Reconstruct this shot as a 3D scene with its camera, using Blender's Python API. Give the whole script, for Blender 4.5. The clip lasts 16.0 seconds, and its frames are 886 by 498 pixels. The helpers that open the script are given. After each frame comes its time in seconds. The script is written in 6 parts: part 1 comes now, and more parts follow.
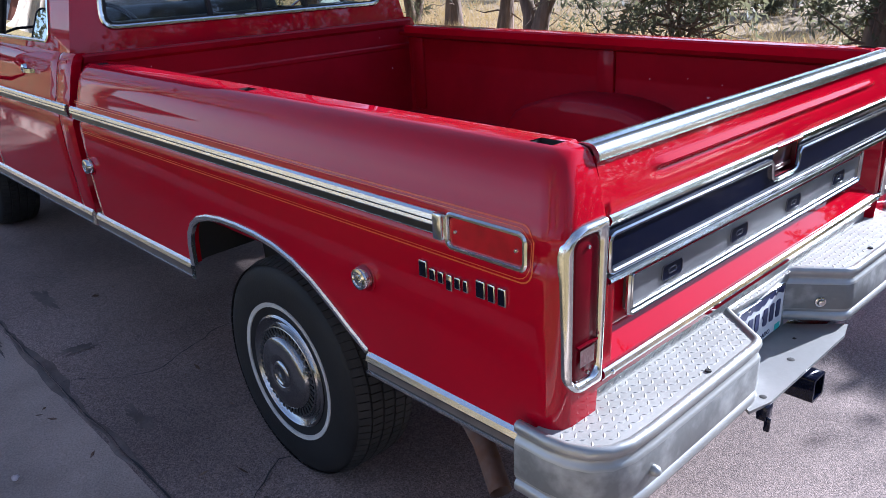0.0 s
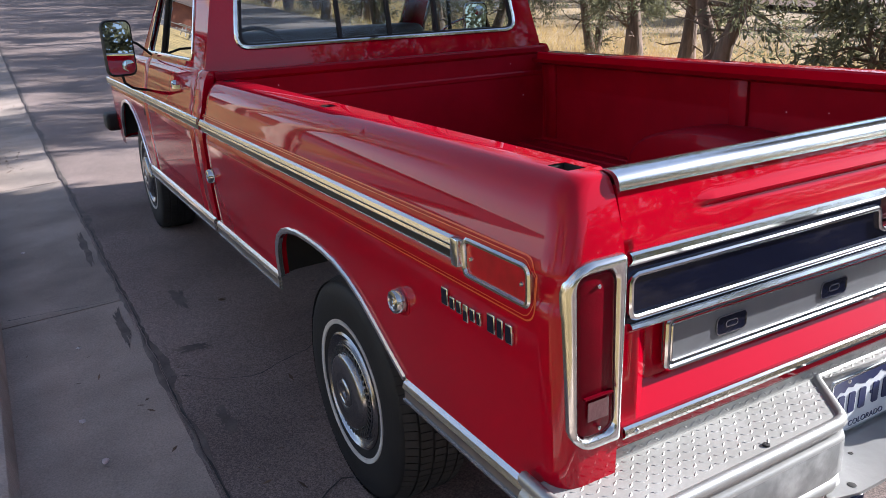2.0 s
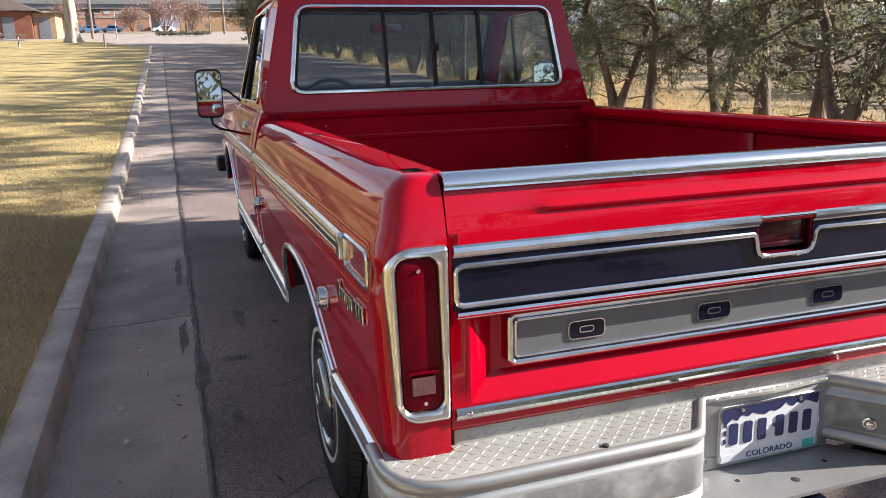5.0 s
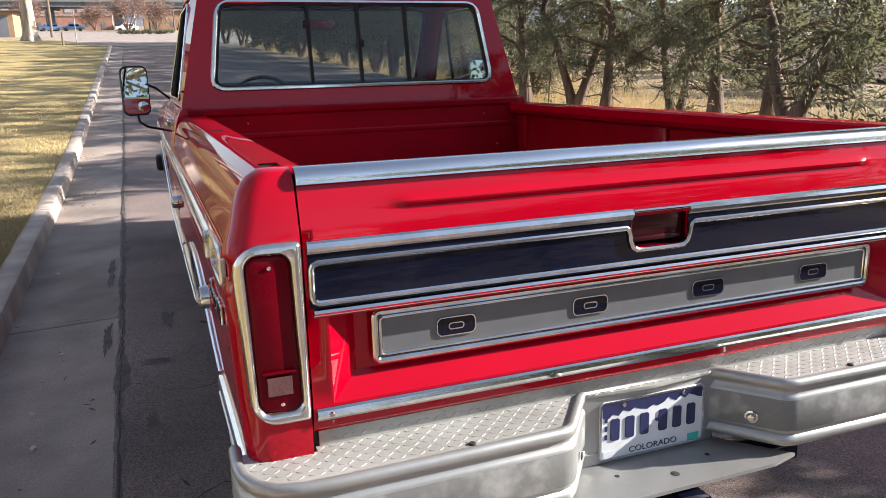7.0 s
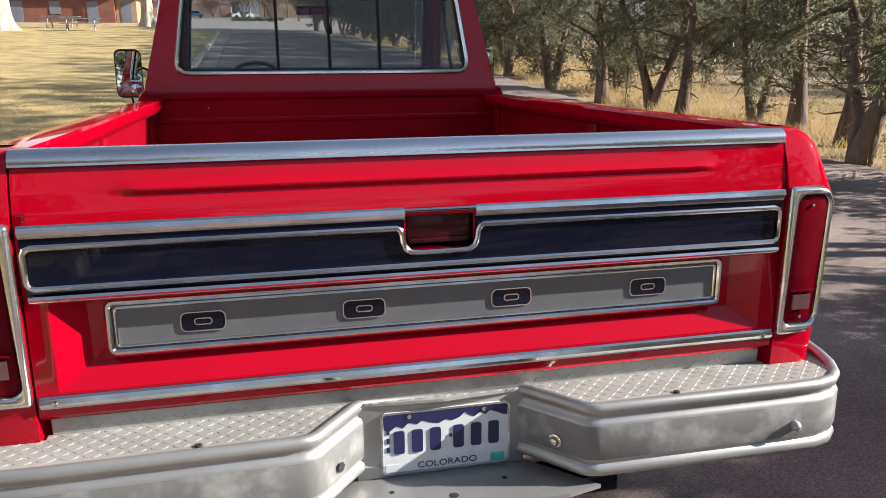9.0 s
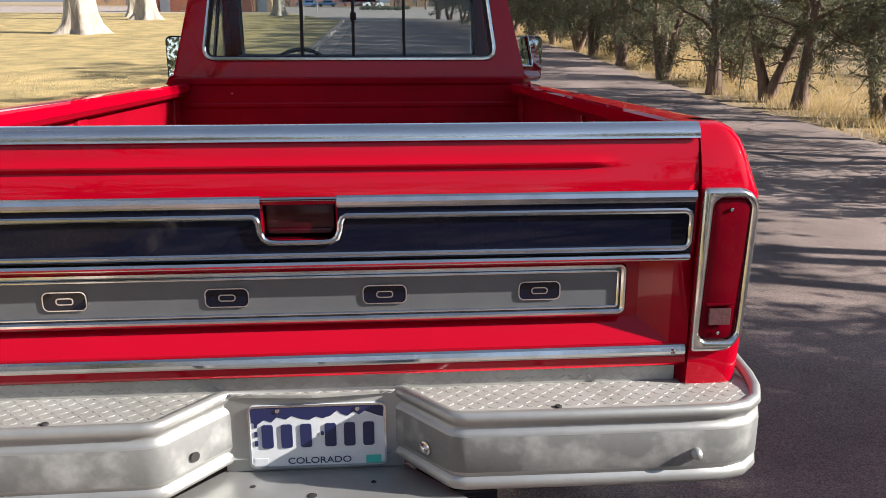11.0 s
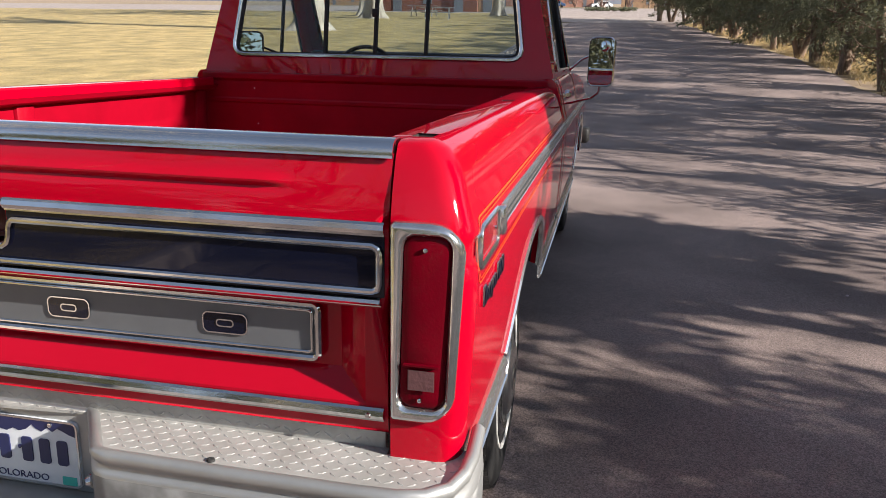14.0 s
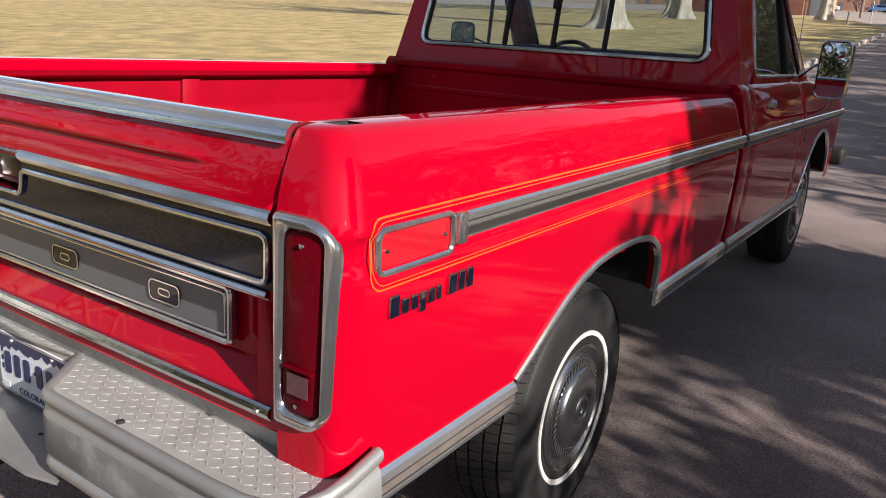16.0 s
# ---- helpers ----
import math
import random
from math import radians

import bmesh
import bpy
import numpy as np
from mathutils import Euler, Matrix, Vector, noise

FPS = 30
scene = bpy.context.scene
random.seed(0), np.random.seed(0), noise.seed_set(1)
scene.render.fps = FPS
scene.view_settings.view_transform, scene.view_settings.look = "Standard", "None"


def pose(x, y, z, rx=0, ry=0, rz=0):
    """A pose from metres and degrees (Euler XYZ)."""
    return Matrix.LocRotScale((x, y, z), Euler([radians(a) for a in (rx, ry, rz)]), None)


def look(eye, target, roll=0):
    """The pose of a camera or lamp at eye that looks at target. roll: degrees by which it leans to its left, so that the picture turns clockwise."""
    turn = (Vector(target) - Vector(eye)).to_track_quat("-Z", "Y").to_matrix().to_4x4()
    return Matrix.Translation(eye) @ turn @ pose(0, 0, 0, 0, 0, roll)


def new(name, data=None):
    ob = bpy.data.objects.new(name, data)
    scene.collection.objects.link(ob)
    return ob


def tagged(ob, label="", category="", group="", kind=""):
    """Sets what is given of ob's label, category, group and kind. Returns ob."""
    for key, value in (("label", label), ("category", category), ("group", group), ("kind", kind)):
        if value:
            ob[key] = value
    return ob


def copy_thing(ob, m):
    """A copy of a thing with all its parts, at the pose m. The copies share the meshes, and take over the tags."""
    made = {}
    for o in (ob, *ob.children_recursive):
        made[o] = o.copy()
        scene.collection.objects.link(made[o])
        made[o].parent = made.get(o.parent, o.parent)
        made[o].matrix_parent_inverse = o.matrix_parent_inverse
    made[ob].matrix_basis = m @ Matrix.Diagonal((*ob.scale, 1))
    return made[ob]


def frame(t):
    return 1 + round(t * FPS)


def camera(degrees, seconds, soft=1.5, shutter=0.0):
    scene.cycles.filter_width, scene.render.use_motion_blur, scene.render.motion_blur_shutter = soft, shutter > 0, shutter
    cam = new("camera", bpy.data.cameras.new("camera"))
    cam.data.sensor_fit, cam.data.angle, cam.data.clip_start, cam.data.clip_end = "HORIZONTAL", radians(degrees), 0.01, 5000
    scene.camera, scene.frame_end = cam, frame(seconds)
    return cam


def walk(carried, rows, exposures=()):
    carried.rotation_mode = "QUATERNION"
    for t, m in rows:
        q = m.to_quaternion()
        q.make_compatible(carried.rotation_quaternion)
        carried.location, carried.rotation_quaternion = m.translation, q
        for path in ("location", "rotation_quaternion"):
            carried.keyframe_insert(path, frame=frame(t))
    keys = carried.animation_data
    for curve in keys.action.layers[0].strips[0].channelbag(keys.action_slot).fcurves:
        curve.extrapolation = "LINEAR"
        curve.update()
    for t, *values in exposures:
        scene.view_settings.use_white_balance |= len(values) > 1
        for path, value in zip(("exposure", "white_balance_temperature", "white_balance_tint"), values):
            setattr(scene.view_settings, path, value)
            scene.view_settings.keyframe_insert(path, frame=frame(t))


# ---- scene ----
cam = camera(59.9, 16.0, soft=0.85)
PATH = [
    (0, (-2.026, -0.792, 1.677), (-0.748, 0.543, 0.913), -0.9),
    (0.5, (-1.943, -0.786, 1.664), (-0.745, 0.625, 0.908), -0.6),
    (1, (-1.869, -0.888, 1.648), (-0.754, 0.593, 0.898), -0.7),
    (1.5, (-1.799, -0.952, 1.643), (-0.773, 0.604, 0.916), -1.0),
    (2, (-1.711, -0.919, 1.626), (-0.781, 0.715, 0.945), -1.5),
    (2.5, (-1.591, -1.004, 1.535), (-0.753, 0.702, 0.913), -2.1),
    (3, (-1.449, -1.155, 1.546), (-0.697, 0.609, 0.98), -2.5),
    (3.2, (-1.425, -1.174, 1.544), (-0.7, 0.609, 0.999), -2.4),
    (5.3, (-1.296, -1.377, 1.536), (-0.676, 0.455, 1.027), -0.8),
    (5.5, (-1.293, -1.377, 1.542), (-0.661, 0.451, 1.03), -0.7),
    (6, (-1.257, -1.404, 1.538), (-0.586, 0.41, 1.026), -0.7),
    (6.5, (-1.197, -1.428, 1.528), (-0.5, 0.375, 1.014), -0.7),
    (7, (-1.083, -1.416, 1.518), (-0.39, 0.389, 1.006), -0.8),
    (7.5, (-0.895, -1.397, 1.52), (-0.241, 0.424, 1.012), -0.8),
    (8, (-0.738, -1.458, 1.53), (-0.144, 0.383, 1.023), -0.6),
    (8.5, (-0.543, -1.568, 1.525), (-0.02, 0.293, 1.011), -0.3),
    (9, (-0.368, -1.533, 1.501), (0.08, 0.342, 0.969), 0.1),
    (9.2, (-0.31, -1.511, 1.518), (0.105, 0.365, 0.965), 0.3),
    (11.3, (0.275, -1.536, 1.489), (0.371, 0.383, 0.933), -0.1),
    (11.5, (0.353, -1.52, 1.497), (0.418, 0.401, 0.944), -0.2),
    (12, (0.578, -1.53, 1.495), (0.559, 0.392, 0.944), -0.4),
    (12.5, (0.735, -1.481, 1.478), (0.639, 0.439, 0.926), -0.2),
    (13, (0.836, -1.34, 1.482), (0.653, 0.571, 0.92), 0.0),
    (13.5, (0.961, -1.265, 1.483), (0.678, 0.633, 0.919), 0.4),
    (14, (1.179, -1.213, 1.484), (0.779, 0.665, 0.923), 0.8),
    (14.5, (1.327, -1.115, 1.475), (0.783, 0.727, 0.915), 1.3),
    (15, (1.423, -0.945, 1.484), (0.721, 0.841, 0.92), 1.7),
    (15.5, (1.534, -0.854, 1.465), (0.659, 0.85, 0.891), 2.1),
    (16, (1.699, -0.832, 1.472), (0.643, 0.763, 0.886), 2.6),
]
walk(cam, [(t, look(eye, target, roll)) for t, eye, target, roll in PATH], [(0, 0.82, 5100, 16), (1.5, 0.84, 5500, 14), (2.4, 0.74, 5900, 14), (3.0, 0.70, 6100, 14), (5.5, 0.85, 6200, 12), (6, 0.93, 6200, 12), (7, 0.78, 6200, 12), (9, 0.58, 6250, 12), (12.5, 0.54, 6250, 12), (14.5, 0.40, 6250, 13), (16, 0.19, 6250, 14)])

# ---- light and sky ----
SUN = Vector((0.884, -0.20, 0.42)).normalized()
world = bpy.data.worlds.new("sky")
scene.world = world
world.use_nodes = True
sky = world.node_tree.nodes.new("ShaderNodeTexSky")
sky.sky_type, sky.sun_disc = "NISHITA", False
sky.sun_elevation, sky.sun_rotation = math.asin(SUN.z), math.atan2(SUN.x, SUN.y)
sky.air_density, sky.dust_density, sky.ozone_density = 0.8, 0.25, 0.3
pale = world.node_tree.nodes.new("ShaderNodeHueSaturation")
pale.inputs["Saturation"].default_value = 0.72
world.node_tree.links.new(sky.outputs[0], pale.inputs["Color"])
world.node_tree.links.new(pale.outputs[0], world.node_tree.nodes["Background"].inputs[0])
world.node_tree.nodes["Background"].inputs[1].default_value = 0.143
sun = new("sun", bpy.data.lights.new("sun", "SUN"))
sun.data.energy, sun.data.angle, sun.data.color = 9.4, radians(0.5), (1.0, 0.93, 0.82)
sun.matrix_world = look(SUN * 60, (0, 0, 0))

# ---- materials ----


def material(name, base, rough=0.5, metal=0.0, other=None, scale=8.0, fine=0.0, bump=0.0, bump_scale=60.0, coat=0.0, coat_ior=1.43, spec=0.5, rough_var=0.0, per_object=0.0, detail=6.0, stretch=None, contrast=(0.35, 0.65)):
    """Principled surface: base to other by a broad noise, a fine grain in value, a bump and a varying gloss."""
    m = bpy.data.materials.new(name)
    m.use_nodes = True
    nt = m.node_tree
    n, l = nt.nodes, nt.links
    b = n["Principled BSDF"]
    b.inputs["Roughness"].default_value, b.inputs["Metallic"].default_value = rough, metal
    b.inputs["Coat Weight"].default_value, b.inputs["Coat Roughness"].default_value = coat, 0.02
    b.inputs["Coat IOR"].default_value = coat_ior
    b.inputs["Specular IOR Level"].default_value = spec
    tc = n.new("ShaderNodeTexCoord")
    vec = tc.outputs["Object"]
    if stretch:
        mp = n.new("ShaderNodeMapping")
        mp.inputs["Scale"].default_value = stretch
        l.new(vec, mp.inputs[0])
        vec = mp.outputs[0]
    big = n.new("ShaderNodeTexNoise")
    big.inputs["Scale"].default_value, big.inputs["Detail"].default_value = scale, detail
    l.new(vec, big.inputs["Vector"])
    ramp = n.new("ShaderNodeMapRange")
    ramp.inputs[1].default_value, ramp.inputs[2].default_value = contrast
    l.new(big.outputs[0], ramp.inputs[0])
    mix = n.new("ShaderNodeMix")
    mix.data_type = "RGBA"
    mix.inputs[6].default_value, mix.inputs[7].default_value = (*base, 1), (*(other or base), 1)
    l.new(ramp.outputs[0], mix.inputs[0])
    col = mix.outputs[2]
    small = n.new("ShaderNodeTexNoise")
    small.inputs["Scale"].default_value, small.inputs["Detail"].default_value = bump_scale, 4
    l.new(vec, small.inputs["Vector"])
    if fine or per_object:
        hsv = n.new("ShaderNodeHueSaturation")
        l.new(col, hsv.inputs["Color"])
        val = n.new("ShaderNodeMath")
        val.operation = "MULTIPLY_ADD"
        val.inputs[1].default_value, val.inputs[2].default_value = 2 * fine, 1 - fine
        l.new(small.outputs[0], val.inputs[0])
        out = val.outputs[0]
        if per_object:
            oi = n.new("ShaderNodeObjectInfo")
            v2 = n.new("ShaderNodeMath")
            v2.operation = "MULTIPLY_ADD"
            v2.inputs[1].default_value, v2.inputs[2].default_value = 2 * per_object, 1 - per_object
            l.new(oi.outputs["Random"], v2.inputs[0])
            v3 = n.new("ShaderNodeMath")
            v3.operation = "MULTIPLY"
            l.new(out, v3.inputs[0]), l.new(v2.outputs[0], v3.inputs[1])
            out = v3.outputs[0]
        l.new(out, hsv.inputs["Value"])
        col = hsv.outputs[0]
    l.new(col, b.inputs["Base Color"])
    if rough_var:
        rr = n.new("ShaderNodeMapRange")
        rr.inputs[3].default_value, rr.inputs[4].default_value = max(0, rough - rough_var), min(1, rough + rough_var)
        l.new(big.outputs[0], rr.inputs[0])
        l.new(rr.outputs[0], b.inputs["Roughness"])
    if bump:
        bp = n.new("ShaderNodeBump")
        bp.inputs["Strength"].default_value, bp.inputs["Distance"].default_value = 1.0, bump
        l.new(small.outputs[0], bp.inputs["Height"])
        l.new(bp.outputs[0], b.inputs["Normal"])
    return m


def glass(name, tint=(1, 1, 1), rough=0.0):
    m = bpy.data.materials.new(name)
    m.use_nodes = True
    n, l = m.node_tree.nodes, m.node_tree.links
    n.remove(n["Principled BSDF"])
    fr = n.new("ShaderNodeFresnel")
    fr.inputs[0].default_value = 1.5
    tr, gl, mx = n.new("ShaderNodeBsdfTransparent"), n.new("ShaderNodeBsdfGlossy"), n.new("ShaderNodeMixShader")
    tr.inputs[0].default_value = (*tint, 1)
    gl.inputs["Roughness"].default_value = rough
    l.new(fr.outputs[0], mx.inputs[0]), l.new(tr.outputs[0], mx.inputs[1]), l.new(gl.outputs[0], mx.inputs[2])
    l.new(mx.outputs[0], n["Material Output"].inputs[0])
    return m


def leafy(m, colour, share):
    """Lets light through thin leaves and blades."""
    n, l = m.node_tree.nodes, m.node_tree.links
    tr, mx = n.new("ShaderNodeBsdfTranslucent"), n.new("ShaderNodeMixShader")
    tr.inputs[0].default_value, mx.inputs[0].default_value = (*colour, 1), share
    l.new(n["Principled BSDF"].outputs[0], mx.inputs[1]), l.new(tr.outputs[0], mx.inputs[2])
    l.new(mx.outputs[0], n["Material Output"].inputs[0])
    return m


M_RED = material("red paint", (0.345, 0.0003, 0.011), 0.5, 0.0, (0.325, 0.0003, 0.010), 3.0, coat=0.8, spec=0.0, bump=0.0003, bump_scale=4, coat_ior=1.45)
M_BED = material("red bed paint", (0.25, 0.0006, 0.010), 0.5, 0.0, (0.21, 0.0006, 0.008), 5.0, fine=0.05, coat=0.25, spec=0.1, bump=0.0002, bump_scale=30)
M_CHROME = material("chrome", (0.66, 0.66, 0.655), 0.11, 1.0, (0.54, 0.54, 0.53), 14.0, rough_var=0.06, bump=0.0001, bump_scale=60)
M_CAP = material("brushed aluminium cap", (0.70, 0.71, 0.72), 0.18, 1.0, (0.62, 0.63, 0.63), 12.0, fine=0.18, rough_var=0.10, bump=0.0007, bump_scale=30, stretch=(0.22, 1.6, 1.6))
M_STEEL = material("silver painted steel", (0.40, 0.40, 0.39), 0.40, 0.65, (0.32, 0.32, 0.31), 5.0, fine=0.06, rough_var=0.10, bump=0.0004, bump_scale=45)
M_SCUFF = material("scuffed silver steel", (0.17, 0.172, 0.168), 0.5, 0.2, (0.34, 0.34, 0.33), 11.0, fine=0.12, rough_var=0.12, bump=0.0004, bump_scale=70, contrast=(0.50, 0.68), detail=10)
M_TREAD = material("worn tread plate steel", (0.37, 0.365, 0.345), 0.52, 0.25, (0.29, 0.285, 0.265), 9.0, fine=0.12, rough_var=0.08, bump=0.0004, bump_scale=90)
M_BLACK = material("black paint", (0.003, 0.004, 0.012), 0.14, 0.0, (0.0045, 0.0055, 0.015), 6.0, coat=0.55, spec=0.07)
M_BAND = material("grey-brown moulding paint", (0.13, 0.108, 0.095), 0.45, 0.1, (0.10, 0.084, 0.074), 20.0, fine=0.15)
M_INSERT = material("dark woodgrain insert", (0.035, 0.032, 0.03), 0.3, 0.2, (0.022, 0.02, 0.019), 30.0, fine=0.15, stretch=(1, 0.1, 2))
M_TRIM = material("satin bright moulding", (0.80, 0.80, 0.79), 0.20, 0.93, (0.68, 0.68, 0.67), 12.0, fine=0.04, rough_var=0.07, bump=0.0002, bump_scale=50, stretch=(1, 0.15, 1))
M_BEZEL = material("worn satin bezel", (0.66, 0.66, 0.65), 0.16, 0.95, (0.52, 0.52, 0.51), 16.0, fine=0.06, rough_var=0.08, bump=0.0002, bump_scale=60)
M_COVER = material("satin steel wheel cover", (0.36, 0.36, 0.36), 0.22, 0.97, (0.28, 0.28, 0.28), 8.0, fine=0.05, rough_var=0.08)
M_GREY = material("grey lettering panel", (0.125, 0.13, 0.138), 0.42, 0.2, (0.112, 0.116, 0.124), 12.0, fine=0.03)
M_RUBBER = material("black rubber", (0.0075, 0.0073, 0.0076), 0.62, 0.0, (0.013, 0.0125, 0.0122), 9.0, fine=0.12, spec=0.3, bump=0.0008, bump_scale=120)
M_TYRETREAD = material("dusty tread rubber", (0.026, 0.0235, 0.022), 0.78, 0.0, (0.016, 0.015, 0.014), 12.0, fine=0.25, bump=0.0006, bump_scale=150)
M_WHITEWALL = material("white sidewall stripe", (0.50, 0.49, 0.46), 0.6, 0.0, (0.40, 0.385, 0.36), 14.0, fine=0.05)
M_DARK = material("dark underside", (0.012, 0.012, 0.012), 0.85, 0.0, (0.02, 0.018, 0.016), 6.0, fine=0.1)
M_LENS = material("red tail lamp lens", (0.12, 0.0006, 0.006), 0.25, 0.0, (0.09, 0.0006, 0.005), 9.0, coat=0.15, spec=0.05, bump=0.0004, bump_scale=200, stretch=(1, 1, 1))
M_SHADEDRED = material("shade-darkened red paint", (0.030, 0.0006, 0.003), 0.3, 0.1, (0.045, 0.001, 0.004), 9.0, coat=0.4, spec=0.2)
M_SIDELENS = material("red marker lens", (0.42, 0.004, 0.012), 0.16, 0.0, (0.28, 0.005, 0.01), 20.0, coat=0.8)
M_CLEAR = material("clear ribbed lens", (0.115, 0.05, 0.052), 0.3, 0.0, (0.085, 0.036, 0.038), 30.0, coat=0.3, bump=0.001, bump_scale=150)
M_CHIP = material("bare chipped paint", (0.62, 0.56, 0.55), 0.6, 0.0, (0.45, 0.36, 0.36), 40.0, fine=0.1)
M_STRIPE = material("orange pinstripe", (0.60, 0.075, 0.007), 0.4, 0.0, (0.55, 0.085, 0.008), 9.0)
M_RUST = material("rusty pipe", (0.15, 0.10, 0.08), 0.8, 0.3, (0.12, 0.055, 0.03), 16.0, fine=0.15, bump=0.001)
M_GLASS = glass("window glass", (0.68, 0.735, 0.75))
M_MIRROR = material("mirror", (0.66, 0.71, 0.71), 0.01, 1.0)
M_SEAT = material("dark vinyl", (0.02, 0.02, 0.023), 0.5, 0.0, (0.03, 0.03, 0.034), 8.0, fine=0.08, bump=0.0005)
M_PLATE = material("white reflective plate", (0.60, 0.62, 0.64), 0.45, 0.0, (0.52, 0.54, 0.57), 12.0, fine=0.03)
M_NAVY = material("navy plate ink", (0.012, 0.016, 0.07), 0.4)
M_TEAL = material("teal sticker", (0.05, 0.42, 0.36), 0.5)
M_ASPHALT = material("worn asphalt", (0.130, 0.096, 0.085), 0.88, 0.0, (0.240, 0.182, 0.161), 0.9, fine=0.40, bump=0.003, bump_scale=190, detail=8)


def aggregate(m, scale, low, high):
    """Stone chips set in the surface: each cell a little lighter or darker, and proud of its neighbours."""
    n, l = m.node_tree.nodes, m.node_tree.links
    b = n["Principled BSDF"]
    tc = n.new("ShaderNodeTexCoord")
    vo = n.new("ShaderNodeTexVoronoi")
    vo.inputs["Scale"].default_value = scale
    l.new(tc.outputs["Object"], vo.inputs["Vector"])
    sep = n.new("ShaderNodeSeparateColor")
    l.new(vo.outputs["Color"], sep.inputs[0])
    mr = n.new("ShaderNodeMapRange")
    mr.inputs[3].default_value, mr.inputs[4].default_value = low, high
    l.new(sep.outputs[0], mr.inputs[0])
    pw = n.new("ShaderNodeMath")
    pw.operation = "POWER"
    pw.inputs[1].default_value = 1.6
    l.new(mr.outputs[0], pw.inputs[0])
    old = b.inputs["Base Color"].links[0].from_socket
    hs = n.new("ShaderNodeHueSaturation")
    l.new(old, hs.inputs["Color"]), l.new(pw.outputs[0], hs.inputs["Value"])
    l.new(hs.outputs[0], b.inputs["Base Color"])
    bp = n.new("ShaderNodeBump")
    bp.inputs["Distance"].default_value = 0.30 / scale
    bp.inputs["Strength"].default_value = 0.5
    bp.invert = True
    l.new(vo.outputs["Distance"], bp.inputs["Height"])
    if b.inputs["Normal"].links:
        l.new(b.inputs["Normal"].links[0].from_socket, bp.inputs["Normal"])
    l.new(bp.outputs[0], b.inputs["Normal"])
    return m


aggregate(M_ASPHALT, 200, 0.74, 1.30)
M_CONCRETE = material("weathered concrete", (0.37, 0.298, 0.252), 0.85, 0.0, (0.20, 0.163, 0.139), 1.7, fine=0.45, bump=0.003, bump_scale=130, per_object=0.06, detail=9)
M_KERB = material("kerb concrete", (0.47, 0.385, 0.325), 0.85, 0.0, (0.31, 0.255, 0.215), 3.5, fine=0.32, bump=0.003, bump_scale=110, per_object=0.06, detail=9)
M_SMEAR = material("weathered tar smear", (0.085, 0.068, 0.059), 0.85, 0.0, (0.155, 0.122, 0.106), 7.0, fine=0.3, bump=0.002, bump_scale=90)
M_TAR = material("tar joint", (0.016, 0.015, 0.015), 0.7, 0.0, (0.03, 0.028, 0.026), 8.0, fine=0.2, bump=0.003)
M_LAWN = material("dormant lawn", (0.45, 0.325, 0.128), 0.9, 0.0, (0.255, 0.195, 0.075), 1.3, fine=0.85, bump=0.03, bump_scale=26, detail=10, contrast=(0.36, 0.62))
M_DIRT = material("dry grass and dirt", (0.36, 0.265, 0.15), 0.95, 0.0, (0.19, 0.135, 0.085), 0.8, fine=0.30, bump=0.015, bump_scale=25, detail=9)
M_STRAW = leafy(material("straw grass", (0.56, 0.43, 0.22), 0.8, 0.0, (0.42, 0.31, 0.15), 1.2, fine=0.2), (0.5, 0.36, 0.15), 0.35)
M_TURF = material("dormant turf blades", (0.52, 0.40, 0.21), 0.8, 0.0, (0.36, 0.285, 0.14), 0.55, fine=0.2, detail=9)
M_NEEDLE = leafy(material("juniper foliage", (0.115, 0.118, 0.078), 0.65, 0.0, (0.06, 0.068, 0.043), 1.8, fine=0.35), (0.18, 0.175, 0.095), 0.5)
M_BARK = material("shaggy bark", (0.085, 0.055, 0.037), 0.9, 0.0, (0.19, 0.125, 0.085), 5.0, fine=0.4, bump=0.02, bump_scale=18, stretch=(1.6, 1.6, 0.3))
M_PALEBARK = material("pale furrowed bark", (0.42, 0.37, 0.30), 0.9, 0.0, (0.26, 0.22, 0.175), 3.0, fine=0.25, bump=0.03, bump_scale=10, stretch=(1.6, 1.6, 0.3))
M_BRICK = material("red brick", (0.20, 0.075, 0.042), 0.85, 0.0, (0.15, 0.055, 0.034), 1.2, fine=0.2, bump=0.01, bump_scale=20)
M_BRICKPALE = material("pale red brick", (0.36, 0.19, 0.135), 0.85, 0.0, (0.29, 0.15, 0.11), 0.7, fine=0.2)
M_PANE = material("pale curtained panes", (0.42, 0.43, 0.43), 0.25, 0.0, (0.25, 0.27, 0.29), 0.8, spec=0.5)
M_TWIG = leafy(material("bare reddish twigs", (0.30, 0.19, 0.15), 0.9, 0.0, (0.20, 0.13, 0.10), 1.0, fine=0.2), (0.22, 0.14, 0.11), 0.3)
M_BRICKLIGHT = material("tan brick", (0.34, 0.22, 0.13), 0.85, 0.0, (0.27, 0.17, 0.10), 1.2, fine=0.2)
M_ROOF = material("brown shingle", (0.10, 0.065, 0.05), 0.9, 0.0, (0.07, 0.05, 0.04), 3.0, fine=0.2)
M_STEELGREY = material("grey bridge steel", (0.16, 0.17, 0.19), 0.7, 0.0, (0.12, 0.13, 0.145), 0.5, fine=0.1)
M_GALV = material("galvanised steel", (0.35, 0.35, 0.35), 0.5, 0.8, (0.25, 0.25, 0.25), 5.0)
M_WOOD = material("weathered wood", (0.20, 0.14, 0.10), 0.85, 0.0, (0.14, 0.10, 0.075), 3.0, fine=0.2)
